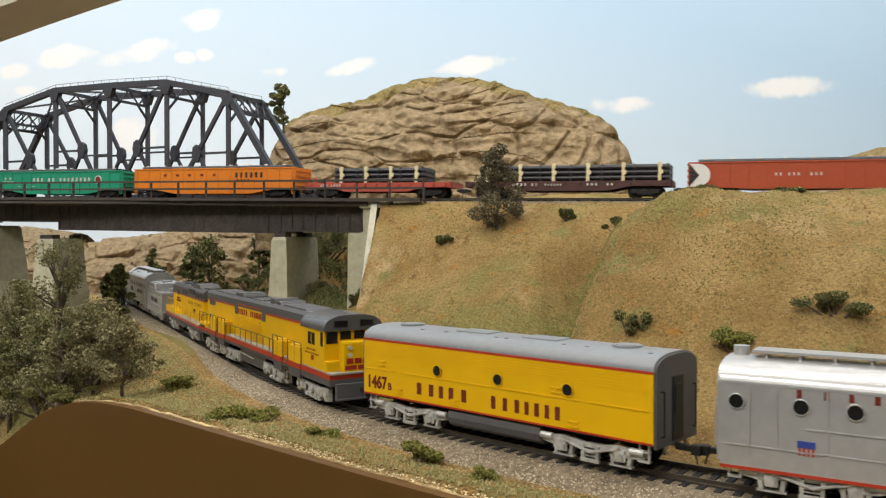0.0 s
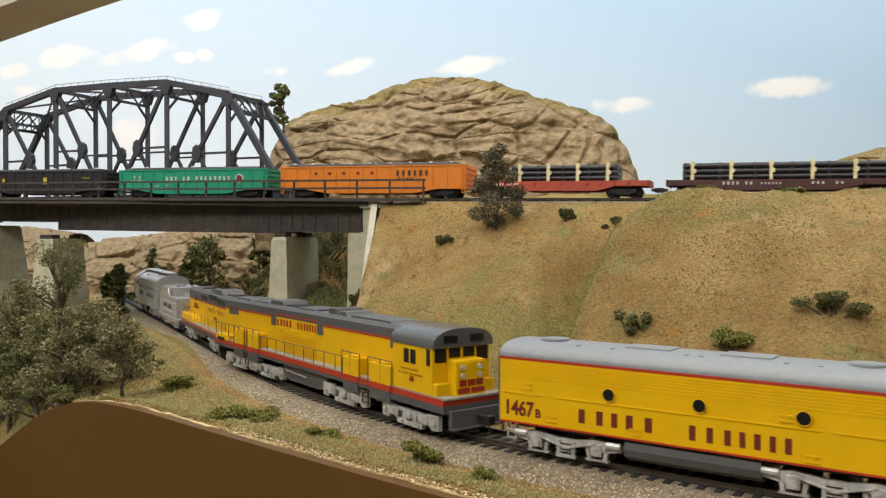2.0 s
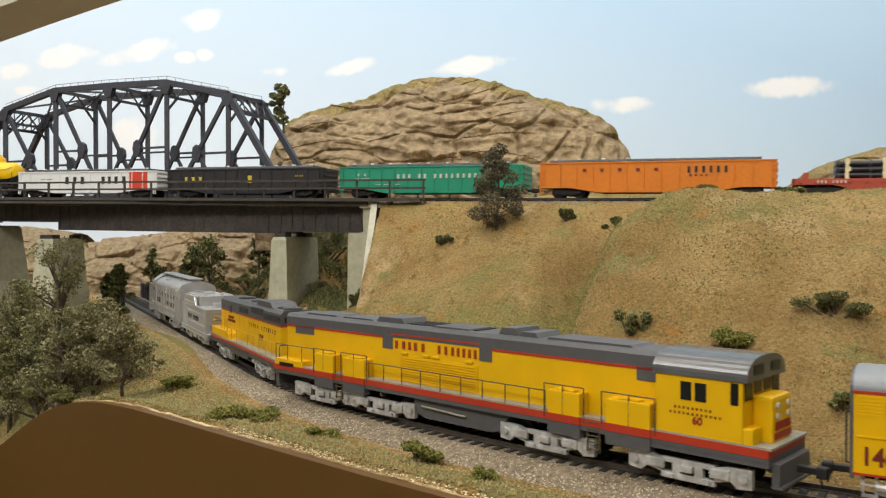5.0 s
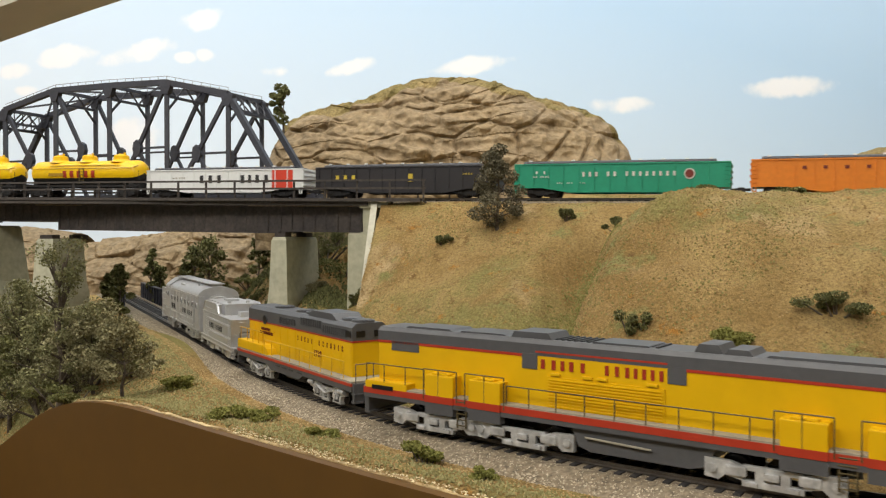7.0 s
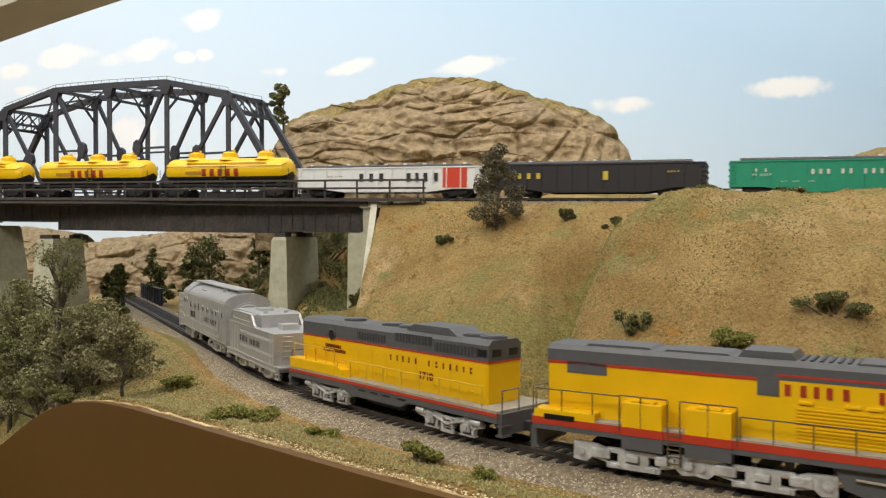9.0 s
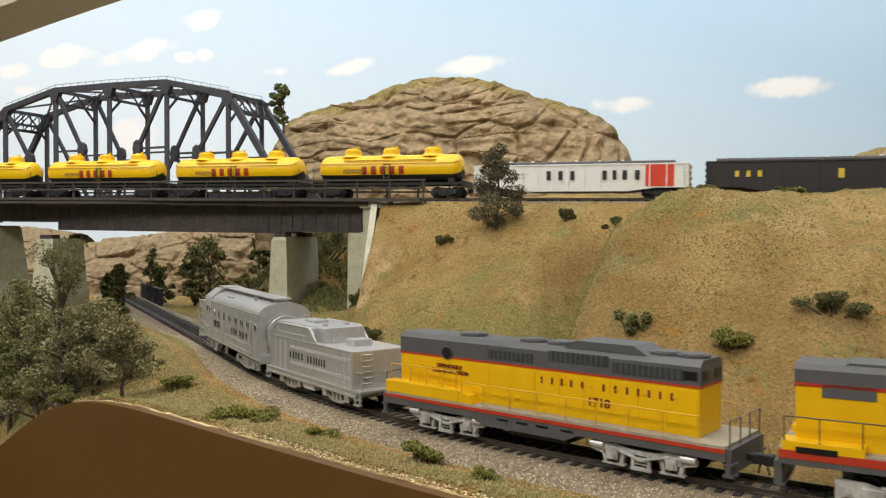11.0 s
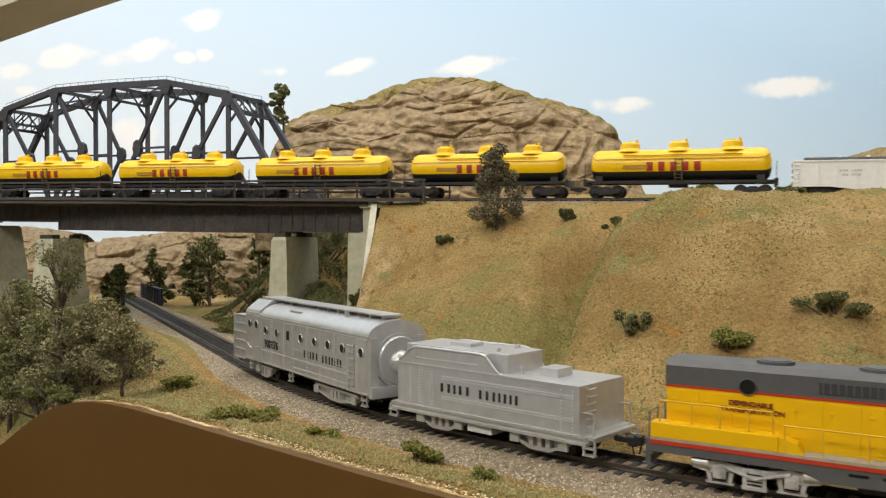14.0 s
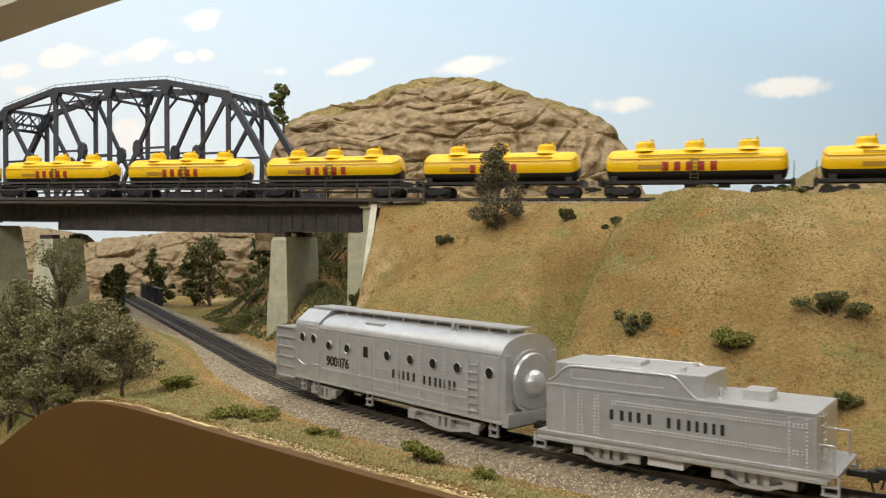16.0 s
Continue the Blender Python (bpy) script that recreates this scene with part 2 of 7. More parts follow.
def sky_mat():
    """painted sky: deeper blue above, pale near the horizon, brushed white clouds"""
    m = bpy.data.materials.new("painted_sky")
    m.use_nodes = True
    nt = m.node_tree
    n, l = nt.nodes, nt.links
    bs = n["Principled BSDF"]
    bs.inputs["Roughness"].default_value = 0.95
    bs.inputs["Specular IOR Level"].default_value = 0.1
    tc = n.new("ShaderNodeTexCoord")
    sep = n.new("ShaderNodeSeparateXYZ")
    l.new(tc.outputs["Object"], sep.inputs[0])

    def math_node(op, a, b=None):
        x = n.new("ShaderNodeMath")
        x.operation = op
        for i, v in ((0, a), (1, b)):
            if v is None:
                continue
            if isinstance(v, (int, float)):
                x.inputs[i].default_value = v
            else:
                l.new(v, x.inputs[i])
        return x.outputs[0]

    nz = n.new("ShaderNodeTexNoise")
    nz.inputs["Scale"].default_value, nz.inputs["Detail"].default_value = 12.0, 8
    l.new(tc.outputs["Object"], nz.inputs["Vector"])
    wob = math_node("MULTIPLY", math_node("SUBTRACT", nz.outputs["Fac"], 0.55), 3.4)
    # centre x, z and half sizes of each painted cloud, tilt
    clouds = CLOUDS
    total = None
    for cx, cz, a, b, tilt in clouds:
        dx, dz = math_node("SUBTRACT", sep.outputs[0], cx), math_node("SUBTRACT", sep.outputs[2], cz)
        u = math_node("DIVIDE", dx, a)
        v = math_node("DIVIDE", math_node("SUBTRACT", dz, math_node("MULTIPLY", dx, tilt)), b)
        d = math_node("SUBTRACT", 1.0, math_node("ADD", math_node("MULTIPLY", u, u), math_node("MULTIPLY", v, v)))
        d = math_node("ADD", d, wob)
        total = d if total is None else math_node("MAXIMUM", total, d)
    cl = n.new("ShaderNodeMapRange")
    cl.interpolation_type = "SMOOTHSTEP"
    cl.inputs["From Min"].default_value, cl.inputs["From Max"].default_value = 0.0, 0.9
    cl.inputs["To Max"].default_value = 0.92
    l.new(total, cl.inputs["Value"])
    gr = n.new("ShaderNodeMapRange")
    gr.inputs["From Min"].default_value, gr.inputs["From Max"].default_value = 0.1, 0.75
    l.new(math_node("ADD", sep.outputs[2], math_node("MULTIPLY", sep.outputs[0], 0.34)), gr.inputs["Value"])
    mx = n.new("ShaderNodeMixRGB")
    mx.inputs[1].default_value, mx.inputs[2].default_value = (0.70, 0.79, 0.88, 1), (0.45, 0.61, 0.78, 1)
    l.new(gr.outputs[0], mx.inputs[0])
    m2 = n.new("ShaderNodeMixRGB")
    m2.inputs[2].default_value = (0.85, 0.85, 0.86, 1)
    l.new(mx.outputs[0], m2.inputs[1])
    l.new(cl.outputs[0], m2.inputs[0])
    l.new(m2.outputs[0], bs.inputs["Base Color"])
    return m
# ---------------------------------------------------------------- mesh helpers
def box(bm, x0, x1, y0, y1, z0, z1, bevel=0.0):
    r = bmesh.ops.create_cube(bm, size=1.0, matrix=Matrix.Translation(((x0 + x1) / 2, (y0 + y1) / 2, (z0 + z1) / 2)) @ Matrix.Diagonal((x1 - x0, y1 - y0, z1 - z0, 1)))
    if bevel:
        es = list({e for v in r["verts"] for e in v.link_edges})
        bmesh.ops.bevel(bm, geom=es, offset=bevel, segments=2, affect="EDGES", profile=0.6)
    return r["verts"]


def part(name, bm, material, parent=None, label="", smooth=False):
    me = bpy.data.meshes.new(name)
    if smooth:
        for f in bm.faces:
            f.smooth = True
    bm.to_mesh(me)
    bm.free()
    me.materials.append(material)
    ob = new(name, me)
    if parent is not None:
        ob.parent = parent
    if label:
        ob["label"] = label
    return ob


def beam(bm, p, q, w, h=None, up=Vector((0, 0, 1))):
    p, q = Vector(p), Vector(q)
    d = q - p
    rot = d.to_track_quat("X", "Z").to_matrix().to_4x4()
    bmesh.ops.create_cube(bm, size=1.0, matrix=Matrix.Translation((p + q) / 2) @ rot @ Matrix.Diagonal((d.length, w, h or w, 1)))


# ---------------------------------------------------------------- room
def slab(name, x0, x1, y0, y1, z0, z1, material, label, category, kind="structure"):
    bm = bmesh.new()
    box(bm, x0, x1, y0, y1, z0, z1)
    return tagged(part(name, bm, material), label, category, kind=kind)


BACK = 1.85
slab("floor", -2.6, 2.6, -2.1, 2.0, -1.22, -1.15, M["floor"], "grey carpeted floor of the layout room", "floor")
slab("ceiling", -2.6, 2.6, -2.1, 2.0, 1.30, 1.36, M["ceilingpaint"], "plain white painted ceiling over the layout", "ceiling")
slab("wall_west", -2.6, -2.5, -2.0, 1.9, -1.15, 1.30, M["wall"], "plain off-white painted room wall", "wall")
slab("wall_east", 2.5, 2.6, -2.0, 1.9, -1.15, 1.30, M["wall"], "plain off-white painted room wall", "wall")
slab("wall_south", -2.6, 2.6, -2.1, -2.0, -1.15, 1.30, M["wall"], "plain off-white painted room wall", "wall")
slab("backdrop", -2.5, 2.5, BACK, BACK + 0.03, -1.15, 1.30, sky_mat(), "painted pale blue sky backdrop with white clouds", "backdrop")


# ---------------------------------------------------------------- terrain
def nearest_low(x, y):
    """signed distance to the lower line (positive beyond it) and the place along it"""
    sel = slice(300, 1700, 4)
    lx, ly, lh, ls = LOW_X[sel], LOW_Y[sel], _h[sel], LOW_S[sel]
    out, pos = np.empty(len(x)), np.empty(len(x))
    for i in range(0, len(x), 4000):
        dx, dy = x[i:i + 4000, None] - lx[None], y[i:i + 4000, None] - ly[None]
        k = np.argmin(dx * dx + dy * dy, axis=1)
        r = np.arange(len(k))
        out[i:i + 4000] = dx[r, k] * -np.cos(lh[k]) + dy[r, k] * np.sin(lh[k])
        pos[i:i + 4000] = ls[k]
    return out, pos


def sstep(a, b, v):
    t = np.clip((v - a) / (b - a), 0, 1)
    return t * t * (3 - 2 * t)


def bumps(x, y, k, seed):
    """cheap rolling noise"""
    return (np.sin(x * k + seed) * np.cos(y * k * 1.17 + seed * 2.1) + 0.6 * np.sin(x * k * 2.3 + y * k * 1.9 + seed * 3.3) + 0.35 * np.sin(y * k * 4.1 - x * k * 3.7 + seed * 1.7)) / 2


def up_frame(x, y):
    """place along the upper line and distance beyond its centre"""
    rx, ry = x - 0.4931, y - 0.5855
    s = rx * math.sin(UP_H) + ry * math.cos(UP_H)
    d = rx * -math.cos(UP_H) + ry * math.sin(UP_H) - UP_SIDE
    return s, d + UP_K * s * s / 2


F0, FD = Vector((0.0245, 0.306)), Vector((-0.743, 0.669))


def rand_side(x, y):
    """distance behind the fascia"""
    return (x - F0.x) * FD.y - (y - F0.y) * FD.x


def fascia_top(s):
    top = [(-0.9, -0.040), (-0.25, -0.022), (0.0, -0.0075), (0.06, -0.0085), (0.13, -0.0085), (0.20, -0.0085), (0.25, -0.008), (0.30, -0.0085), (0.34, -0.012), (0.38, -0.020), (0.42, -0.035), (0.47, -0.060), (0.6, -0.12), (1.2, -0.2)]
    return np.interp(s, [t[0] for t in top], [t[1] for t in top])


MOUND_A, MOUND_B = 0.033, 0.040
CUT = -0.603  # where the abutment ends the embankment, along the upper line


def ground_z(x, y):
    x, y = np.atleast_1d(np.asarray(x, float)), np.atleast_1d(np.asarray(y, float))
    dl, sl = nearest_low(x, y)
    su, du = up_frame(x, y)
    zu = UP_Z + UP_SLOPE * su - 0.0055
    a, b = np.maximum(dl - 0.028, 0), np.maximum(-du - 0.030, 0)
    fr = a / (a + b + 1e-6)
    hill = -0.009 + (zu + 0.009) * (0.50 * fr + 0.50 * sstep(0, 1, fr))
    hill += bumps(x, y, 24, 1.0) * 0.006 * np.clip(fr * (1 - fr) * 4, 0, 1)
    # a winding gully with a steep mound on its right
    course = np.interp(du, [-0.30, -0.186, -0.159, -0.139, -0.111, -0.08, -0.03], [-0.372, -0.367, -0.3697, -0.368, -0.358, -0.340, -0.315])
    off = su - course + 0.003 * np.sin(du * 90)
    fade = sstep(0, 0.05, b) * sstep(0, 0.06, a)
    gully = np.exp(-((off / np.where(off < 0, 0.024, 0.010)) ** 2)) * 0.030 * fade
    shoulder = 0.011 * sstep(0.0, 0.035, off) * (1 - sstep(0.07, 0.16, off)) * fade * sstep(0.06, 0.13, b)
    # rills and lumps of the bare slope
    slope = np.clip(fr * (1 - fr) * 4, 0, 1) * sstep(0.0, 0.03, a) * sstep(0.0, 0.02, b)
    hill = hill + slope * (0.0022 * bumps(x, y, 63, 2.5) + 0.0016 * bumps(su, du * 0.22, 150, 5.0) + 0.0008 * bumps(x, y, 190, 7.0)) + shoulder
    mound = (MOUND_A * np.exp(-(((su + 0.295) / 0.09) ** 2) - (((du + 0.120) / 0.060) ** 2)) + MOUND_B * np.exp(-(((su + 0.10) / 0.10) ** 2) - (((du + 0.13) / 0.070) ** 2))) * sstep(-0.40, -0.30, su - 0.35 * (du + 0.1))
    mound = mound + 0.020 * np.exp(-(((su + 0.22) / 0.10) ** 2) - (((du + 0.215) / 0.060) ** 2))
    hill = hill + (mound - gully) * sstep(0.03, 0.09, dl)
    behind = zu + 0.002 * bumps(x, y, 30, 2.0) + 0.03 * sstep(0.12, 0.45, du)
    hill = np.where(-du < 0.030, behind, hill)
    # valley under the bridges, with a low dark bank between the piers
    valley = -0.012 + 0.008 * sstep(0.08, 0.25, dl) + 0.006 * bumps(x, y, 18, 4.0) * sstep(0.03, 0.1, dl)
    bank = (0.078 * sstep(0.045, 0.150, dl) + 0.0030 * bumps(x, y, 70, 8.0) * sstep(0.05, 0.08, dl)) * sstep(-0.34, -0.20, x) * (1 - 0.5 * sstep(-0.15, -0.09, x) * (1 - sstep(0.86, 0.95, y)))
    valley = valley + bank
    edge = CUT + 0.0125 + 0.27 * np.maximum(0, -du - 0.03)
    wgt = sstep(edge - 0.004, edge + 0.004, su)
    wgt = np.where(du > 0.09, sstep(CUT - 0.16, CUT + 0.05, su), wgt)
    far = valley * (1 - wgt) + hill * wgt
    near = -0.0095 - 0.012 * sstep(0.03, 0.14, -dl) + 0.004 * bumps(x, y, 30, 6.0) * sstep(0.03, 0.08, -dl)
    near += 0.012 * np.exp(-(((x + 0.36) / 0.12) ** 2) - (((y - 0.72) / 0.12) ** 2))
    side = rand_side(x, y)
    w = 1 - sstep(0.0, 0.05, side)
    zf = fascia_top((x - F0.x) * FD.x + (y - F0.y) * FD.y)
    near = np.where(dl < -0.04, near * (1 - w) + (zf + 0.0012) * w, near)
    near = near - 0.006 * (1 - sstep(0.003, 0.009, side))
    return np.where(dl > 0, far, near)




def grid_mesh(name, xs, ys, keep=None):
    gx, gy = np.meshgrid(xs, ys)
    z = ground_z(gx.ravel(), gy.ravel())
    verts = np.stack([gx.ravel(), gy.ravel(), z], 1)
    nx, ny = len(xs), len(ys)
    i = np.arange(nx * ny).reshape(ny, nx)
    f = np.stack([i[:-1, :-1], i[:-1, 1:], i[1:, 1:], i[1:, :-1]], -1).reshape(-1, 4)
    c = verts[f].mean(1)
    # nothing on the viewer's side of the fascia
    side = (c[:, 0] - F0.x) * FD.y - (c[:, 1] - F0.y) * FD.x
    west = (c[:, 0] < -0.545 * c[:, 1] - 0.012) & (c[:, 1] > 0.62)
    f = f[(side > 0.0) | west]
    me = bpy.data.meshes.new(name)
    me.from_pydata(verts.tolist(), [], f.tolist())
    me.polygons.foreach_set("use_smooth", [True] * len(me.polygons))
    return me


def build_ground():
    xs = np.concatenate([np.linspace(-2.45, -0.62, 80), np.linspace(-0.6, 0.75, 540), np.linspace(0.77, 2.0, 50)])
    ys = np.concatenate([np.linspace(-0.8, 0.2, 40), np.linspace(0.205, 1.25, 420), np.linspace(1.26, 1.84, 60)])
    me = grid_mesh("ground", xs, ys)
    me.materials.append(land_mat())
    tagged(new("ground", me), "sandy brown model hillside with dry grass patches", "ground", kind="structure")


build_ground()


def scatter(name, label, category, n, area, size, material, accept, seed, lift=0.3, flat=0.7, height=None):
    """many small irregular crumbs lying on the ground, one object"""
    rng = np.random.default_rng(seed)
    x = rng.uniform(area[0], area[1], n)
    y = rng.uniform(area[2], area[3], n)
    ok = accept(x, y, rng)
    x, y = x[ok], y[ok]
    z = ground_z(x, y) if height is None else height(x, y)
    n = len(x)
    base = np.array([(1, 0, 0), (-0.5, 0.87, 0), (-0.5, -0.87, 0), (0.1, 0.1, 1.0), (0, 0, -0.7)])
    tri = np.array([(0, 1, 3), (1, 2, 3), (2, 0, 3), (1, 0, 4), (2, 1, 4), (0, 2, 4)])
    a = rng.uniform(0, 6.28, n)
    s = rng.uniform(size[0], size[1], n)
    jit = 1 + rng.uniform(-0.35, 0.35, (n, 5, 3))
    p = base[None] * jit * s[:, None, None]
    p[:, :, 2] *= flat
    ca, sa = np.cos(a)[:, None], np.sin(a)[:, None]
    q = np.stack([p[:, :, 0] * ca - p[:, :, 1] * sa + x[:, None], p[:, :, 0] * sa + p[:, :, 1] * ca + y[:, None], p[:, :, 2] + z[:, None] + lift * s[:, None]], -1)
    f = (tri[None] + 5 * np.arange(n)[:, None, None]).reshape(-1, 3)
    me = bpy.data.meshes.new(name)
    me.from_pydata(q.reshape(-1, 3).tolist(), [], f.tolist())
    me.materials.append(material)
    return tagged(new(name, me), label, category, kind="stuff")


def near_line(lo, hi):
    def f(x, y, rng):
        d, s = nearest_low(x, y)
        return (np.abs(d) > lo) & (np.abs(d) < hi + rng.normal(0, 0.006, len(x))) & (rand_side(x, y) > 0.002)
    return f


def on_hill(x, y, rng):
    d, s = nearest_low(x, y)
    return ((d > 0.045) | (d < -0.05)) & (rand_side(x, y) > 0.002)


def patchy(k, thr, seed):
    def f(x, y, rng):
        return on_hill(x, y, rng) & (bumps(x, y, k, seed) + bumps(x, y, k * 2.7, seed + 2) * 0.7 + rng.normal(0, 0.18, len(x)) > thr)
    return f


scatter("ballast", "pale grey crushed stone ballast beside the track", "ballast", 430000, (-0.45, 0.30, 0.22, 1.1), (0.0004, 0.0009), M["stones"], near_line(0.0, 0.039), 1, 0.1, 0.7, lambda x, y: np.interp(np.abs(nearest_low(x, y)[0]), [0, 0.019, 0.034, 0.040], [-0.0053, -0.0052, -0.0100, -0.0112]))
scatter("soil_crumbs", "sandy brown earth crumbs on the hillside", "soil", 90000, (-0.45, 0.62, 0.25, 1.0), (0.0003, 0.0010), M["soilbits"], on_hill, 2, 0.1)
scatter("dry_grass", "dry olive grass flock in patches", "grass", 110000, (-0.5, 0.62, 0.25, 1.1), (0.0004, 0.0009), M["grassbits"], patchy(16, 0.16, 3.0), 3, 0.3, 1.2)
scatter("near_grass", "dry green grass flock beside the track", "grass", 160000, (-0.5, 0.05, 0.3, 0.9), (0.0004, 0.0009), M["verge_flock"], lambda x, y, r: (nearest_low(x, y)[0] < -0.042) & (rand_side(x, y) > 0.002) & (bumps(x, y, 40, 1.0) + bumps(x, y, 95, 4.0) * 0.6 + r.normal(0, 0.35, len(x)) > -0.35), 4, 0.3, 1.2)


def gully_floor(x, y, rng):
    su, du = up_frame(x, y)
    course = np.interp(du, [-0.30, -0.186, -0.159, -0.139, -0.111, -0.08, -0.03], [-0.372, -0.367, -0.3697, -0.368, -0.358, -0.340, -0.315])
    wide = 0.012 + 0.010 * bumps(x, y, 70, 2.0)
    return on_hill(x, y, rng) & (np.abs(su - course + rng.normal(0, 0.004, len(x))) < wide) & (du < -0.05)


def bank_cover(x, y, rng):
    d, q = nearest_low(x, y)
    su, du = up_frame(x, y)
    return (d > 0.055) & (su < CUT - 0.004) & (bumps(x, y, 42, 3.0) + bumps(x, y, 100, 1.0) * 0.5 + rng.normal(0, 0.25, len(x)) > 0.12)


def verge(x, y, rng):
    d, q = nearest_low(x, y)
    reach = 0.058 + 0.020 * bumps(x, y, 30, 3.0) + rng.normal(0, 0.007, len(x))
    return (np.abs(d) > 0.033) & (np.abs(d) < reach) & (rand_side(x, y) > 0.002)


def board_edge(x, y, rng):
    q = rand_side(x, y)
    along_board = (x - F0.x) * FD.x + (y - F0.y) * FD.y
    return (q > -0.0010) & (q < 0.0045 + 0.004 * bumps(x, y, 60, 5.0)) & (along_board < 0.19) & (bumps(x, y, 120, 2.0) + rng.normal(0, 0.3, len(x)) > -0.25)


scatter("gully_grass", "green grass flock growing in the gully", "grass", 90000, (0.0, 0.30, 0.4, 0.80), (0.0004, 0.0010), M["gullygrass"], gully_floor, 6, 0.3, 1.2)
# dark flock puts the deep shade under the bridges into the bank's colour
scatter("bank_brush", "dark olive flock putting deep shade onto the bank", "brush", 60000, (-0.32, -0.05, 0.80, 1.15), (0.0008, 0.0020), M["leafdark"], bank_cover, 12, 0.4, 1.3)
scatter("verge_sand", "tan sand spilling from the ballast edge", "sand", 180000, (-0.45, 0.25, 0.22, 1.0), (0.0003, 0.0008), M["sandbits"], verge, 7, 0.2)
scatter("plaster_chips", "broken pale plaster chips along the layout edge", "plaster", 90000, (-0.15, 0.25, 0.1, 0.45), (0.0003, 0.0008), M["chips"], board_edge, 8, 0.3, 0.7, lambda x, y: fascia_top((x - F0.x) * FD.x + (y - F0.y) * FD.y) + 0.0008)


# ---------------------------------------------------------------- lower track
def ribbon(name, at, s0, s1, n, profile, material, parent=None, label=""):
    """a profile (across, up) swept along a line"""
    ss = np.linspace(s0, s1, n)
    vs, fs = [], []
    m = len(profile)
    for i, s in enumerate(ss):
        p, q = at(s - 0.004), at(s + 0.004)
        t = (q - p).normalized()
        r = Vector((t.y, -t.x, 0)).normalized()
        c = at(s)
        for u, v in profile:
            vs.append(c + r * u + Vector((0, 0, v)))
        if i:
            a, b = (i - 1) * m, i * m
            for j in range(m):
                fs.append((a + j, a + (j + 1) % m, b + (j + 1) % m, b + j))
    fs += [tuple(range(m)), tuple(range((n - 1) * m, n * m))]
    me = bpy.data.meshes.new(name)
    me.from_pydata([tuple(v) for v in vs], [], fs)
    me.materials.append(material)
    ob = new(name, me)
    if parent is not None:
        ob.parent = parent
    if label:
        ob["label"] = label
    return ob


RAIL = [(-0.0010, -0.0022), (0.0010, -0.0022), (0.0010, -0.0019), (0.0003, -0.0016), (0.0003, -0.0007), (0.0005, -0.0006), (0.0005, 0), (-0.0005, 0), (-0.0005, -0.0006), (-0.0003, -0.0007), (-0.0003, -0.0016), (-0.0010, -0.0019)]


def shifted(profile, dx, dz=0.0):
    return [(u + dx, v + dz) for u, v in profile]


def railway(name, label, at, s0, s1, bed, pitch):
    t = new(name)
    t.empty_display_size = 0.01
    tagged(t, label, "railway track", kind="structure")
    n = int((s1 - s0) / 0.012)
    ribbon("ballast_bed", at, s0, s1, n, bed, M["ballast"], t)
    for g in (-0.00875, 0.00875):
        ribbon("rail", at, s0, s1, n, shifted(RAIL, g), M["railsteel"], t, "worn metal rail")
    bm = bmesh.new()
    box(bm, -0.0015, 0.0015, -0.0150, 0.0150, -0.0042, -0.0022, 0.0003)
    first = part("sleeper", bm, M["sleeper"], t)
    k = 0
    s = s0 + 0.003
    while s < s1:
        o = first if k == 0 else new("sleeper", first.data)
        o.parent = t
        p, q = at(s - 0.004), at(s + 0.004)
        c = at(s)
        o.matrix_basis = pose(c.x, c.y, c.z, 0, 0, math.degrees(math.atan2(q.y - p.y, q.x - p.x)) + random.uniform(-1.5, 1.5))
        s += pitch
        k += 1
    return t


railway("track", "lower railway track with dark sleepers in ballast", low_at, -1.35, 1.09, [(-0.038, -0.0095), (-0.034, -0.0080), (-0.019, -0.0028), (0.019, -0.0028), (0.034, -0.0080), (0.038, -0.0095), (0.038, -0.012), (-0.038, -0.012)], 0.0068)
railway("upper_track", "upper railway track along embankment and bridge", up_at, -3.06, 1.45, [(-0.026, -0.0078), (-0.018, -0.0034), (0.018, -0.0034), (0.026, -0.0078), (0.026, -0.009), (-0.026, -0.009)], 0.0150)


# ---------------------------------------------------------------- fascia
def build_fascia():
    """brown board with a shaped top edge and a rough cream plaster lip"""
    ss = np.linspace(-1.45, 0.53, 500)
    zz = fascia_top(ss)
    zz = np.convolve(np.pad(zz, 8, mode="edge"), np.ones(17) / 17, mode="valid")
    out = Vector((-FD.y, FD.x))  # toward the viewer
    if out.y > 0:
        out = -out
    def strip(name, o0, o1, z0f, z1f, material, label, category):
        vs, fs = [], []
        for i, s in enumerate(ss):
            p = F0 + FD * s
            for o, zf in ((o0, z0f), (o1, z0f), (o1, z1f), (o0, z1f)):
                q = p + out * o
                vs.append((q.x, q.y, zf(i)))
            if i:
                A, B = 4 * (i - 1), 4 * i
                for j in range(4):
                    fs.append((A + j, A + (j + 1) % 4, B + (j + 1) % 4, B + j))
        fs += [(0, 1, 2, 3), tuple(range(4 * len(ss) - 4, 4 * len(ss)))]
        me = bpy.data.meshes.new(name)
        me.from_pydata(vs, [], fs)
        me.materials.append(material)
        return tagged(new(name, me), label, category, kind="structure")
    rough = np.array([noise.noise((s * 60, 0, 0)) * 0.0012 + noise.noise((s * 220, 3, 0)) * 0.0006 for s in ss])
    strip("fascia", 0.0006, 0.0056, lambda i: -0.6, lambda i: zz[i], M["brown"], "brown painted fascia board along the layout edge", "fascia board")
    strip("plaster_lip", -0.0022, 0.0004, lambda i: zz[i] - 0.03, lambda i: zz[i] + 0.0004 + rough[i], M["plaster"], "rough cream plaster edge above the fascia", "plaster edge")


build_fascia()
slab("fascia_west", -2.45, -0.352, 0.628, 0.634, -0.6, -0.05, M["brown"], "brown painted fascia board closing the layout's west side", "fascia board")


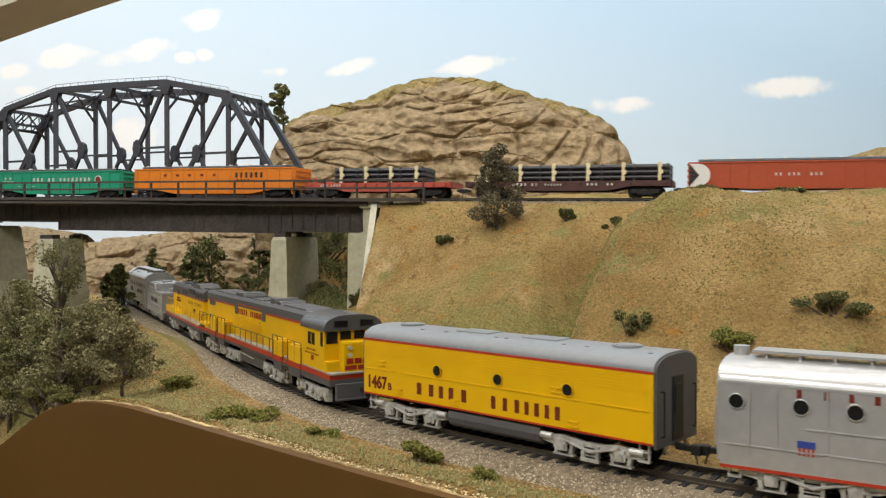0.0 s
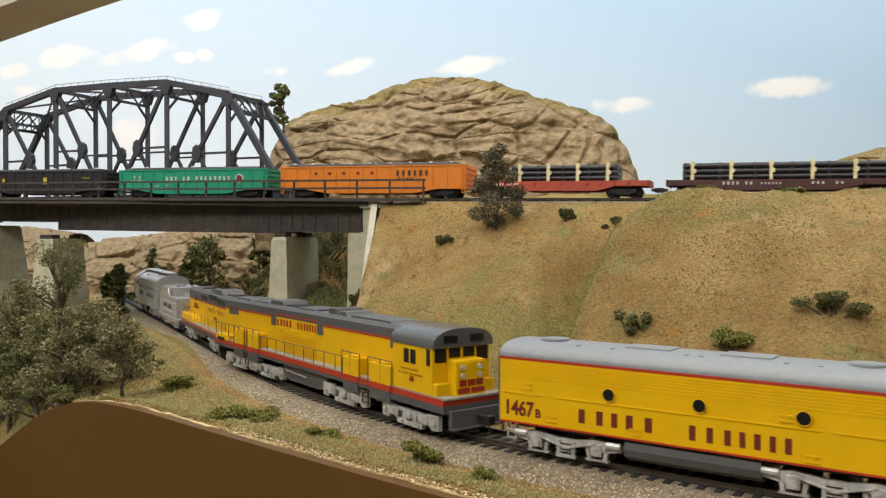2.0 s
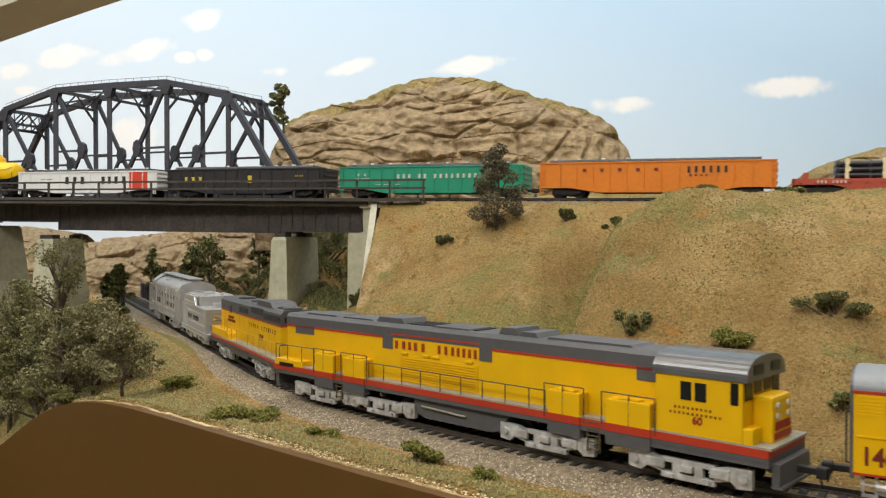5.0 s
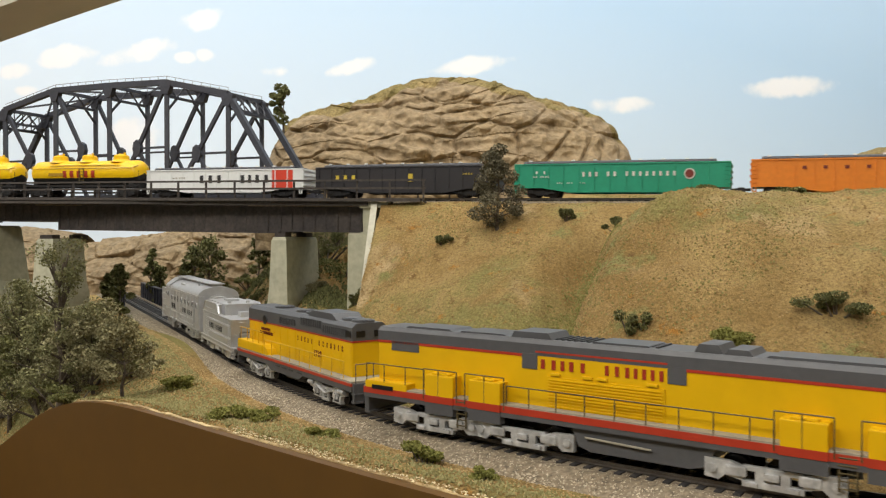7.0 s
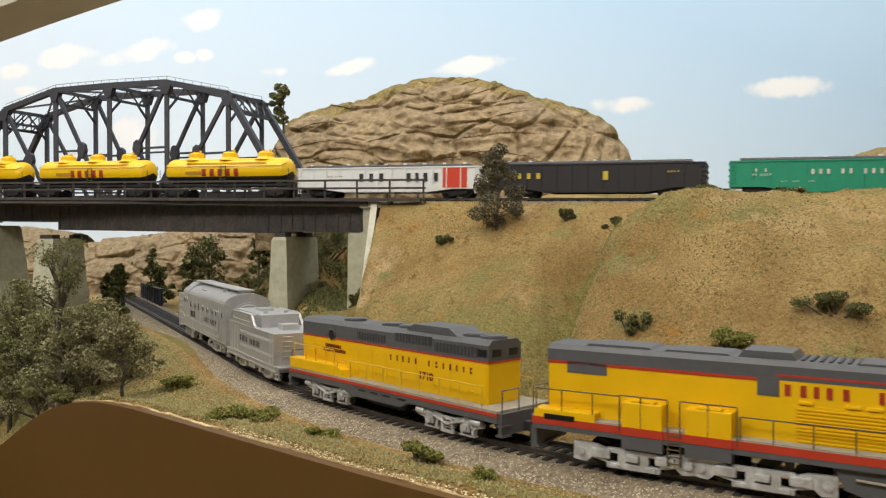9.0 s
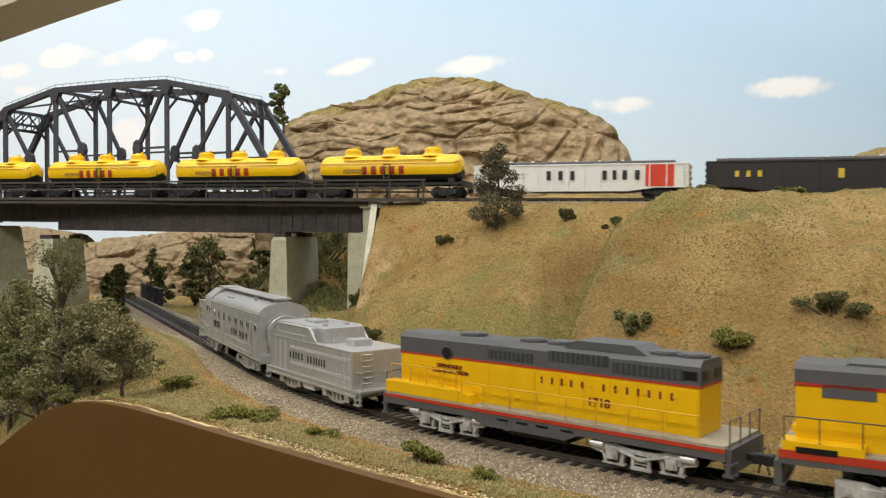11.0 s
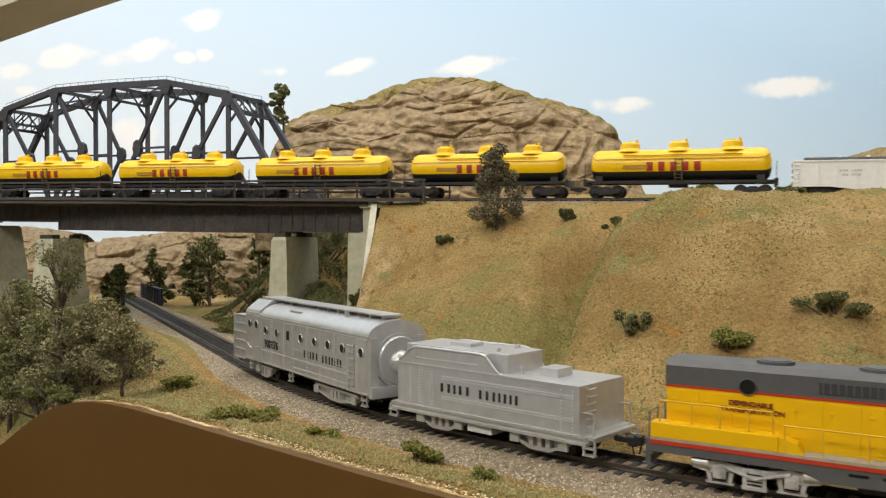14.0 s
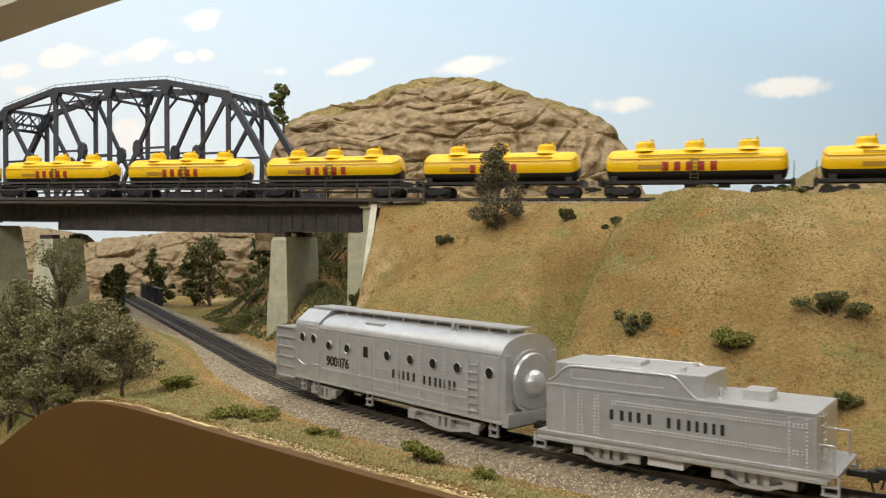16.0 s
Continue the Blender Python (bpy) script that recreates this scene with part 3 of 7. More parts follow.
# ---------------------------------------------------------------- rocks
def rock_mass(name, label, x0, x1, y0, depth, base, crest, lean=0.35, grass_top=0.0, seed=0.0, nu=240, nv=110, strength=1.0):
    """a craggy outcrop: crest(f) gives the height along its length"""
    vs, fs = [], []
    for j in range(nv):
        v = j / (nv - 1)
        for i in range(nu):
            u = i / (nu - 1)
            x = x0 + (x1 - x0) * u
            hgt = crest(u)
            bow = math.sin(math.pi * u) ** 0.5
            if v < 0.72:
                w = v / 0.72
                z = base + (hgt - base) * (1 - (1 - w) ** 1.35)
                y = y0 + depth * 0.12 * (1 - bow) + depth * lean * w ** 1.6
            else:
                w = (v - 0.72) / 0.28
                z = base + (hgt - base) * (1 - 0.85 * w * w) + 0.006 * math.sin(w * 3.1)
                y = y0 + depth * 0.12 * (1 - bow) + depth * lean + depth * (1 - lean) * w
            p = Vector((x * 9 + seed, y * 7, z * 16 + x * 2.2))
            warp = noise.noise(p * 0.6) * 0.9
            lay = z + 0.02 * math.sin(x * 9 + seed) + 0.045 * noise.noise(Vector((x * 5 + seed, 0, z * 4))) + 0.012 * warp
            st = noise.noise(Vector((x * 3 + seed, y * 3, lay * 55)))
            step = (lay * 34 + 1.3 * noise.noise(Vector((x * 5 + seed, 3, z * 5)))) % 1.0
            ledge = step ** 3
            cell = noise.voronoi(Vector((x * 17 + 0.5 * warp + seed, y * 8, lay * 34)))[0]
            joint = max(0.0, 1 - (cell[1] - cell[0]) * 7)
            block = noise.voronoi(Vector((x * 13 + z * 9 + 0.8 * warp + seed, y * 5, z * 21 - x * 6 + 0.7 * warp)))[0]
            crack = max(0.0, 1 - (block[1] - block[0]) * 8)
            big = noise.noise(p * 0.55 + Vector((7, 1, 0)))
            mid = noise.noise(p * 2.1)
            m1 = max(0.0, min(1.0, 0.5 + 1.6 * noise.noise(Vector((x * 7 + seed + 3, 1, z * 9)))))
            m2 = max(0.0, min(1.0, 0.5 + 1.8 * noise.noise(Vector((x * 9 + seed + 9, 2, z * 12)))))
            facet = noise.voronoi(Vector((x * 26 + z * 20 + seed, y * 10, z * 40 - x * 14)))[0][0]
            shard = noise.voronoi(Vector((x * 62 - z * 30 + seed, y * 20, z * 75 + x * 25)))[0][0]
            chip = noise.noise(Vector((x * 45, y * 40, lay * 80)))
            face = min(1.0, w * 3) if v < 0.72 else max(0.0, 1 - w * 3.2) * 0.9 + 0.05
            d = strength * (0.020 * big + face * (0.006 * mid + 0.005 * math.copysign(abs(st) ** 0.6, st) - 0.0026 * ledge * m1 - 0.0045 * joint * m2 - 0.0085 * crack * (1 - 0.6 * m2) + 0.0050 * chip + 0.010 * facet + 0.006 * shard))
            fine = noise.noise(Vector((x * 90, y * 90, z * 90))) * 0.0012
            vs.append((x, y - d - fine, z + 0.35 * d * (0.3 if v < 0.72 else 1) + (fine if v > 0.7 else 0)))
    for j in range(nv - 1):
        for i in range(nu - 1):
            a = j * nu + i
            fs.append((a, a + 1, a + nu + 1, a + nu))
    me = bpy.data.meshes.new(name)
    me.from_pydata(vs, [], fs)
    me.materials.append(M["rock"])
    me.materials.append(M["grassrock"])
    mi = []
    for p in me.polygons:
        c = p.center
        up = p.normal.z
        jj = (p.index // (nu - 1)) / (nv - 1)
        mi.append(1 if grass_top and jj + 0.09 * noise.noise(Vector((c.x * 22, c.y * 20, c.z * 22))) > grass_top else 0)
    me.polygons.foreach_set("material_index", mi)
    return tagged(new(name, me), label, "rock outcrop")


def curve_of(points):
    px, pz = [p[0] for p in points], [p[1] for p in points]
    xs = np.linspace(0, 1, 400)
    zs = np.interp(xs, px, pz)
    zs = np.convolve(np.pad(zs, 10, mode="edge"), np.ones(21) / 21, mode="valid")
    return lambda u: float(np.interp(u, xs, zs))


M["rock"] = rock_mat()
M["grassrock"] = mat("rock_top_turf", (0.25, 0.183, 0.080), 0.95, vary=0.4, scale=260, bump=0.002, coarse=22, second=(0.155, 0.130, 0.048), spec=0.15)
rock_mass("rock_hill", "large tan layered rock hill with a grassy crown", -0.272, 0.300, 1.13, 0.46, 0.075, curve_of([(0, 0.205), (0.05, 0.266), (0.12, 0.287), (0.26, 0.303), (0.36, 0.327), (0.42, 0.336), (0.55, 0.336), (0.64, 0.322), (0.78, 0.298), (0.90, 0.276), (0.965, 0.242), (1.0, 0.18)]), 0.26, 0.63, 1.0, 420, 230)
rock_mass("rock_hill", "small tan rock outcrop behind the upper track", 0.555, 0.98, 1.16, 0.40, 0.07, curve_of([(0, 0.14), (0.1, 0.20), (0.3, 0.232), (0.6, 0.25), (1, 0.24)]), 0.30, 0.66, 5.0, 150, 90)
rock_mass("rock_cliff", "pale tan rock cliff beyond the bridge piers", -0.72, -0.14, 1.45, 0.34, -0.03, curve_of([(0, 0.06), (0.13, 0.085), (0.25, 0.092), (0.35, 0.104), (0.6, 0.120), (0.8, 0.135), (1, 0.14)]), 0.35, 0.0, 9.0, 300, 120, 1.25)
rock_mass("rock_cliff", "pale rock cliff at the far end of the valley", -1.5, -0.74, 1.52, 0.3, -0.03, curve_of([(0, 0.07), (0.3, 0.11), (0.7, 0.112), (0.9, 0.115), (1, 0.10)]), 0.35, 0.0, 12.0, 200, 70, 1.2)


# ---------------------------------------------------------------- bridges
def along(s, away, dz=0.0):
    return up_at(s, away, dz)


def beam_part(name, parent, p, q, w, h, material, label=""):
    bm = bmesh.new()
    beam(bm, p, q, w, h)
    return part(name, bm, material, parent, label)


def girder_bridge():
    b = new("girder_bridge")
    b.empty_display_size = 0.01
    tagged(b, "dark weathered deck girder bridge with walkway railing", "bridge")
    spans = [(-0.612, -0.702, -0.0335), (-0.704, -0.985, -0.0355), (-0.987, -1.30, -0.0265), (-1.302, -1.6, -0.0265), (-1.602, -2.1, -0.0265), (-2.102, -2.6, -0.0265), (-2.602, -3.06, -0.0265)]
    for s0, s1, zb in spans:
        for aw in (-0.022, 0.022):
            g = beam_part("girder", b, along(s0, aw, (zb - 0.0085) / 2), along(s1, aw, (zb - 0.0085) / 2), 0.0022, -zb - 0.0085, M["girder"])
            for zz in (zb, -0.0085):
                beam_part("flange", g, along(s0, aw, zz), along(s1, aw, zz), 0.0075, 0.0014, M["girder"])
            n = int(abs(s1 - s0) / 0.0125)
            for i in range(n + 1):
                s = s0 + (s1 - s0) * i / n
                o = -0.0016 if aw < 0 else 0.0016
                beam_part("stiffener", g, along(s, aw + o, zb), along(s, aw + o, -0.0085), 0.0012, 0.0018, M["girder"])
    beam_part("deck", b, along(-0.60, 0, -0.0062), along(-3.06, 0, -0.0062), 0.050, 0.0026, M["timber"])
    w = beam_part("walkway", b, along(-0.545, -0.0295, -0.0024), along(-1.6, -0.0295, -0.0024), 0.013, 0.0016, M["timber"])
    k = 0
    s = -0.542
    while s > -1.3:
        beam_part("post", w, along(s, -0.0355, -0.0035), along(s, -0.0355, 0.0168), 0.0024, 0.0018, M["timber"])
        beam_part("bracket", w, along(s, -0.0360, -0.0035), along(s, -0.022, -0.0075), 0.0012, 0.0012, M["timber"])
        s -= 0.0343
    for dz in (0.0158, 0.0082):
        beam_part("hand_rail", w, along(-0.540, -0.0355, dz), along(-1.3, -0.0355, dz), 0.0013, 0.0019, M["timber"])
    beam_part("kerb_beam", w, along(-0.545, -0.0362, -0.0030), along(-1.6, -0.0362, -0.0010), 0.0014, 0.0030, M["timber"])
    beam_part("ledger", w, along(-0.60, -0.0330, -0.0058), along(-1.6, -0.0330, -0.0058), 0.0030, 0.0050, M["timber"])
    w2 = beam_part("walkway", b, along(-0.545, 0.0295, -0.0024), along(-1.6, 0.0295, -0.0024), 0.013, 0.0016, M["timber"])

    q = -0.542
    while q > -1.3:
        beam_part("post", w2, along(q, 0.0355, -0.0035), along(q, 0.0355, 0.0168), 0.0024, 0.0018, M["timber"])
        q -= 0.0343
    for dz in (0.0158, 0.0082, -0.0010):
        beam_part("hand_rail", w2, along(-0.540, 0.0355, dz), along(-1.3, 0.0355, dz), 0.0013, 0.0019, M["timber"])

girder_bridge()

T0 = Vector((-0.247, 0.95, 0))
TD, TN = Vector((-0.925, 0.379, 0)).normalized(), Vector((0.379, 0.925, 0)).normalized()
PAN, TWIDE, TLOW = 0.0885, 0.066, 0.124


def truss_bridge():
    b = new("truss_bridge")
    b.empty_display_size = 0.01
    tagged(b, "dark blue-grey steel curved-chord through truss bridge", "bridge")
    S = M["steel"]
    top = [0.258, 0.2775, 0.2795, 0.2795, 0.260]
    for w in (0.0, TWIDE):
        P = lambda a, z: T0 + TD * a + TN * w + Vector((0, 0, z))
        U = [P(i * PAN, z) for i, z in enumerate(top)]
        Lw = [P((i - 1) * PAN, TLOW) for i in range(7)]
        for p, q in zip(U, U[1:]):
            beam_part("top_chord", b, p, q, 0.0062, 0.0068, S)
        for p, q in zip(Lw, Lw[1:]):
            beam_part("bottom_chord", b, p, q, 0.005, 0.006, S)
        beam_part("end_post", b, U[0], Lw[0], 0.0062, 0.0066, S)
        beam_part("end_post", b, U[-1], Lw[-1], 0.0062, 0.0066, S)
        for i in range(5):
            beam_part("vertical_post", b, U[i], Lw[i + 1], 0.0045, 0.0048, S)
        for p, q in ((U[0], Lw[2]), (U[1], Lw[3]), (U[3], Lw[3]), (U[4], Lw[4])):
            beam_part("diagonal", b, p, q, 0.0035, 0.0045, S)
        # subdivided panels
        for i, (p, q) in enumerate(((U[0], Lw[2]), (U[1], Lw[3]), (U[3], Lw[3]), (U[4], Lw[4]))):
            m = (p + q) / 2
            near = (Lw[1], Lw[2], Lw[4], Lw[5])[i]
            beam_part("sub_diagonal", b, m, near, 0.003, 0.0036, S)
            beam_part("sub_strut", b, m, Vector((near.x, near.y, m.z)), 0.0015, 0.0026, S)
            bm = bmesh.new()
            pts = [(0.0062 * math.cos(a), 0.0062 * math.sin(a) * 1.7) for a in np.linspace(0, 2 * math.pi, 9)[:-1]]
            A = [bm.verts.new(m + TD * u + Vector((0, 0, v)) - TN * 0.0028) for u, v in pts]
            B = [bm.verts.new(m + TD * u + Vector((0, 0, v)) + TN * 0.0028) for u, v in pts]
            bm.faces.new(A)
            bm.faces.new(B[::-1])
            for j in range(8):
                bm.faces.new((A[j], A[(j + 1) % 8], B[(j + 1) % 8], B[j]))
            part("gusset_plate", bm, S, b)
        for i in range(5):
            bm = bmesh.new()
            c = U[i] - Vector((0, 0, 0.007))
            pts = [(-0.009, 0.006), (0.009, 0.006), (0.004, -0.007), (-0.004, -0.007)]
            A = [bm.verts.new(c + TD * u + Vector((0, 0, v)) - TN * 0.0034) for u, v in pts]
            B = [bm.verts.new(c + TD * u + Vector((0, 0, v)) + TN * 0.0034) for u, v in pts]
            bm.faces.new(A)
            bm.faces.new(B[::-1])
            for j in range(4):
                bm.faces.new((A[j], A[(j + 1) % 4], B[(j + 1) % 4], B[j]))
            part("gusset_plate", bm, S, b)
        # light hand rail on the top chord
        for p, q in zip(U, U[1:]):
            up = Vector((0, 0, 0.0075))
            r = beam_part("top_rail", b, p + up, q + up, 0.0006, 0.0006, M["railgrey"])
            for k in range(7):
                f = k / 7
                c = p.lerp(q, f)
                beam_part("rail_post", r, c, c + up, 0.0005, 0.0005, M["railgrey"])
        for i in range(5):
            beam_part("bay_strut", b, P((i) * PAN, 0.195), P((i) * PAN + 0.04, 0.195), 0.001, 0.0022, S) if i in (1, 2) else None
    for i, z in enumerate(top):
        p = T0 + TD * (i * PAN) + Vector((0, 0, z))
        q = p + TN * TWIDE
        beam_part("sway_strut", b, p, q, 0.004, 0.004, S)
        dz = Vector((0, 0, -0.016))
        beam_part("sway_strut", b, p + dz, q + dz, 0.003, 0.003, S)
        for k in range(4):
            a, c = p.lerp(q, k / 4), p.lerp(q, (k + 1) / 4)
            beam_part("lacing", b, a + (dz if k % 2 else Vector()), c + (Vector() if k % 2 else dz), 0.0016, 0.0016, S)
        beam_part("knee_brace", b, p + Vector((0, 0, -0.034)), p.lerp(q, 0.28) + dz, 0.002, 0.0026, S)
        beam_part("knee_brace", b, q + Vector((0, 0, -0.034)), q.lerp(p, 0.28) + dz, 0.002, 0.0026, S)
        if i < 4:
            n = T0 + TD * ((i + 1) * PAN) + Vector((0, 0, top[i + 1]))
            beam_part("lateral_brace", b, p, n + TN * TWIDE, 0.0018, 0.0022, S)
            beam_part("lateral_brace", b, q, n, 0.0018, 0.0022, S)
    # portal lattice on the sloping end posts
    for i, sgn in ((0, -1), (4, 1)):
        p = T0 + TD * (i * PAN) + Vector((0, 0, top[i]))
        e = T0 + TD * ((i + sgn) * PAN) + Vector((0, 0, TLOW))
        m = p.lerp(e, 0.16)
        for a in (p, m):
            beam_part("portal_beam", b, a, a + TN * TWIDE, 0.0035, 0.0035, S)
        for k in range(5):
            a, c = p + TN * (TWIDE * k / 5), p + TN * (TWIDE * (k + 1) / 5)
            a2, c2 = m + TN * (TWIDE * k / 5), m + TN * (TWIDE * (k + 1) / 5)
            beam_part("lacing", b, a, c2, 0.0013, 0.0016, S)
            beam_part("lacing", b, a2, c, 0.0013, 0.0016, S)
    for i in range(7):
        p = T0 + TD * ((i - 1) * PAN) + Vector((0, 0, TLOW - 0.004))
        beam_part("floor_beam", b, p, p + TN * TWIDE, 0.005, 0.012, S)
    # plain dark infill plates, added to darken the gap above the truss floor
    for w in (-0.004, TWIDE + 0.004):
        p = T0 + TD * (-0.95 * PAN) + TN * w + Vector((0, 0, TLOW + 0.0095))
        beam_part("floor_girder", b, p, p + TD * (5.9 * PAN), 0.002, 0.023, S)
    for w in (0.022, 0.044):
        p = T0 + TD * -PAN + TN * w + Vector((0, 0, TLOW - 0.001))
        beam_part("stringer", b, p, p + TD * (6 * PAN), 0.004, 0.008, S)


M["railgrey"] = mat("pale_grey_wire", (0.22, 0.23, 0.25), 0.5, vary=0.1)
truss_bridge()


def pier(label, s, away0, away1, half, top, flare=0.012, cap=True):
    """battered concrete pier, long across the line"""
    p = new("bridge_pier")
    p.empty_display_size = 0.01
    tagged(p, label, "bridge pier", "bridge piers")
    d = (up_at(s + 0.01) - up_at(s - 0.01)).normalized()
    d.z = 0
    d.normalize()
    n = Vector((-d.y, d.x, 0))
    c = up_at(s)
    c.z = 0
    def ring(h, a0, a1, z):
        return [c + d * u + n * v + Vector((0, 0, z)) for u, v in ((-h, a0), (h, a0), (h, a1), (-h, a1))]
    bm = bmesh.new()
    levels = [(half + flare, away0 - flare, away1 + flare, -0.03), (half + flare * 0.75, away0 - flare * 0.75, away1 + flare * 0.75, 0.028), (half + flare * 0.45, away0 - flare * 0.45, away1 + flare * 0.4, 0.042), (half, away0, away1, top - 0.003), (half - 0.0015, away0 + 0.0015, away1 - 0.0015, top)]
    rings = [[bm.verts.new(v) for v in ring(*l)] for l in levels]
    for A, B in zip(rings, rings[1:]):
        for i in range(4):
            bm.faces.new((A[i], A[(i + 1) % 4], B[(i + 1) % 4], B[i]))
    bm.faces.new(rings[0][::-1])
    bm.faces.new(rings[-1])
    part("shaft", bm, M["concrete"], p)
    if cap:
        for aw in (-0.022, 0.022):
            bm = bmesh.new()
            vs = [bm.verts.new(v) for v in ring(half * 0.7, aw - 0.006, aw + 0.006, top - 0.002)]
            ws = [bm.verts.new(v) for v in ring(half * 0.7, aw - 0.006, aw + 0.006, top + 0.0045)]
            for i in range(4):
                bm.faces.new((vs[i], vs[(i + 1) % 4], ws[(i + 1) % 4], ws[i]))
            bm.faces.new(ws)
            part("bearing_block", bm, M["girder"], p)
    return p


pier("pale concrete bridge pier with a battered shaft", -0.700, -0.030, 0.034, 0.0085, 0.0935, 0.004)
pier("pale concrete bridge pier with a battered shaft", -1.000, -0.030, 0.016, 0.012, 0.0915, 0.006)
pier("shaded concrete bridge pier under the end span", -1.106, -0.030, 0.016, 0.026, 0.107, 0.014, cap=False)
for _s in (-1.45, -1.8, -2.1, -2.6, -3.0):
    pier("pale concrete bridge pier under the western spans", _s, -0.030, 0.016, 0.016, 0.113, 0.010)
pier("concrete abutment pier carrying the truss bridge end", -0.648, 0.070, 0.13, 0.012, 0.100, 0.002, cap=False)
pier("plain concrete post standing before the abutment", -0.6165, -0.026, 0.020, 0.0085, 0.0985, 0.001, cap=False)


def abutment():
    a = new("bridge_abutment")
    a.empty_display_size = 0.01
    tagged(a, "concrete abutment and sloping wing wall at the embankment", "abutment")
    d = (up_at(-0.60) - up_at(-0.62)).normalized()
    d.z = 0
    n = Vector((-d.y, d.x, 0))
    c = up_at(-0.614)
    def prism(name, pts, z0s, z1s, mt):
        bm = bmesh.new()
        A = [bm.verts.new((c + d * u + n * v).to_2d().to_3d() + Vector((0, 0, z))) for (u, v), z in zip(pts, z0s)]
        B = [bm.verts.new((c + d * u + n * v).to_2d().to_3d() + Vector((0, 0, z))) for (u, v), z in zip(pts, z1s)]
        k = len(pts)
        for i in range(k):
            bm.faces.new((A[i], A[(i + 1) % k], B[(i + 1) % k], B[i]))
        bm.faces.new(A[::-1])
        bm.faces.new(B)
        bmesh.ops.recalc_face_normals(bm, faces=bm.faces)
        part(name, bm, mt, a)
    zt = c.z
    prism("abutment_wall", [(0.007, -0.030), (0.022, -0.030), (0.022, 0.040), (0.007, 0.040)], [-0.02] * 4, [zt - 0.010] * 4, M["concrete"])
    prism("bridge_seat", [(0.005, -0.033), (0.034, -0.033), (0.034, 0.036), (0.005, 0.036)], [zt - 0.0105] * 4, [zt - 0.0052] * 4, M["concrete"])
    prism("wing_wall", [(0.0185, -0.0305), (0.0230, -0.0305), (0.0460, -0.115), (0.0415, -0.115)], [-0.03] * 4, [zt - 0.006, zt - 0.006, 0.008, 0.008], M["concrete"])
    prism("wing_coping", [(0.0178, -0.0335), (0.0242, -0.0335), (0.0475, -0.117), (0.041, -0.117)], [zt - 0.0072, zt - 0.0072, 0.006, 0.006], [zt - 0.0045, zt - 0.0045, 0.0105, 0.0105], M["coping"])


M["coping"] = mat("pale_concrete_coping", (0.52, 0.50, 0.40), 0.9, vary=0.12, scale=150)
abutment()


def low_girder():
    """low plate girder sides where the lower line leaves the valley"""
    b = new("plate_girder")
    b.empty_display_size = 0.01
    tagged(b, "small dark plate girder bridge on the lower track", "bridge")
    for side in (0.026, -0.026):
        for k in range(1):
            s0, s1 = -0.945, -1.14
            def at(s, z):
                p, q = low_at(s - 0.004), low_at(s + 0.004)
                t = (q - p).normalized()
                return low_at(s) + Vector((-t.y, t.x, 0)) * side + Vector((0, 0, z))
            g = beam_part("girder_plate", b, at(s0, 0.007), at(s1, 0.007), 0.002, 0.024, M["steel"])
            beam_part("flange", g, at(s0, 0.0195), at(s1, 0.0195), 0.006, 0.0014, M["steel"])
            for i in range(9):
                s = s0 + (s1 - s0) * i / 8
                for o in (-1, 1):
                    p = at(s, -0.004)
                    beam_part("stiffener", g, p + Vector((0.0012 * o, 0.0012 * o, 0)), p + Vector((0.0012 * o, 0.0012 * o, 0.023)), 0.003, 0.0016, M["steel"])


low_girder()

# pale valance hanging above the layout's edge
bm = bmesh.new()
for k in range(12):
    a0, a1 = -0.36 + k * 0.025, -0.36 + (k + 1) * 0.025
    z0, z1 = (0.2010 + (a + 0.226) * 0.34 - 0.35 * (a + 0.2) ** 2 for a in (a0, a1))
    vs = [bm.verts.new((x, y, z)) for y in (0.40, 0.44) for x, z in ((a0, z0), (a1, z1), (a1, z1 + 0.12), (a0, z0 + 0.12))]
    for f in ((0, 1, 2, 3), (7, 6, 5, 4), (0, 4, 5, 1), (3, 2, 6, 7)):
        bm.faces.new([vs[i] for i in f])
part("valance", bm, M["valance"])
tagged(bpy.data.objects["valance"], "rounded beige valance above the layout edge", "valance", kind="structure")


# ---------------------------------------------------------------- trees and bushes
def leaves(centres, spread, n, size, rng, stretch=1.0):
    """small three-sided leaf flakes in clumps, as vertices and faces"""
    k = rng.integers(0, len(centres), n)
    dirs = rng.normal(0, 1, (n, 3))
    dirs /= np.linalg.norm(dirs, axis=1)[:, None]
    rad = spread[k] * rng.uniform(0.2, 1.0, n) ** 0.5
    c = centres[k] + dirs * rad[:, None] * np.array([1, 1, stretch])
    a = rng.normal(0, 1, (n, 3))
    b = rng.normal(0, 1, (n, 3))
    a /= np.linalg.norm(a, axis=1)[:, None]
    b -= (a * b).sum(1)[:, None] * a
    b /= np.linalg.norm(b, axis=1)[:, None]
    s = rng.uniform(size[0], size[1], n)[:, None]
    q = np.stack([c - a * s, c + b * s * 0.9, c + a * s, c - b * s * 0.9], 1).reshape(-1, 3)
    f = np.arange(4 * n).reshape(n, 4)
    return q, f


def mesh_of(name, q, f, material, parent):
    me = bpy.data.meshes.new(name)
    me.from_pydata(q.tolist(), [], f.tolist())
    me.materials.append(material)
    o = new(name, me)
    o.parent = parent
    return o


def limb(bm, p, q, r0, r1):
    d = q - p
    if d.length < 1e-5:
        return
    m = Matrix.Translation((p + q) / 2) @ d.to_track_quat("Z", "Y").to_matrix().to_4x4()
    bmesh.ops.create_cone(bm, cap_ends=True, segments=7, radius1=r0, radius2=r1, depth=d.length, matrix=m)


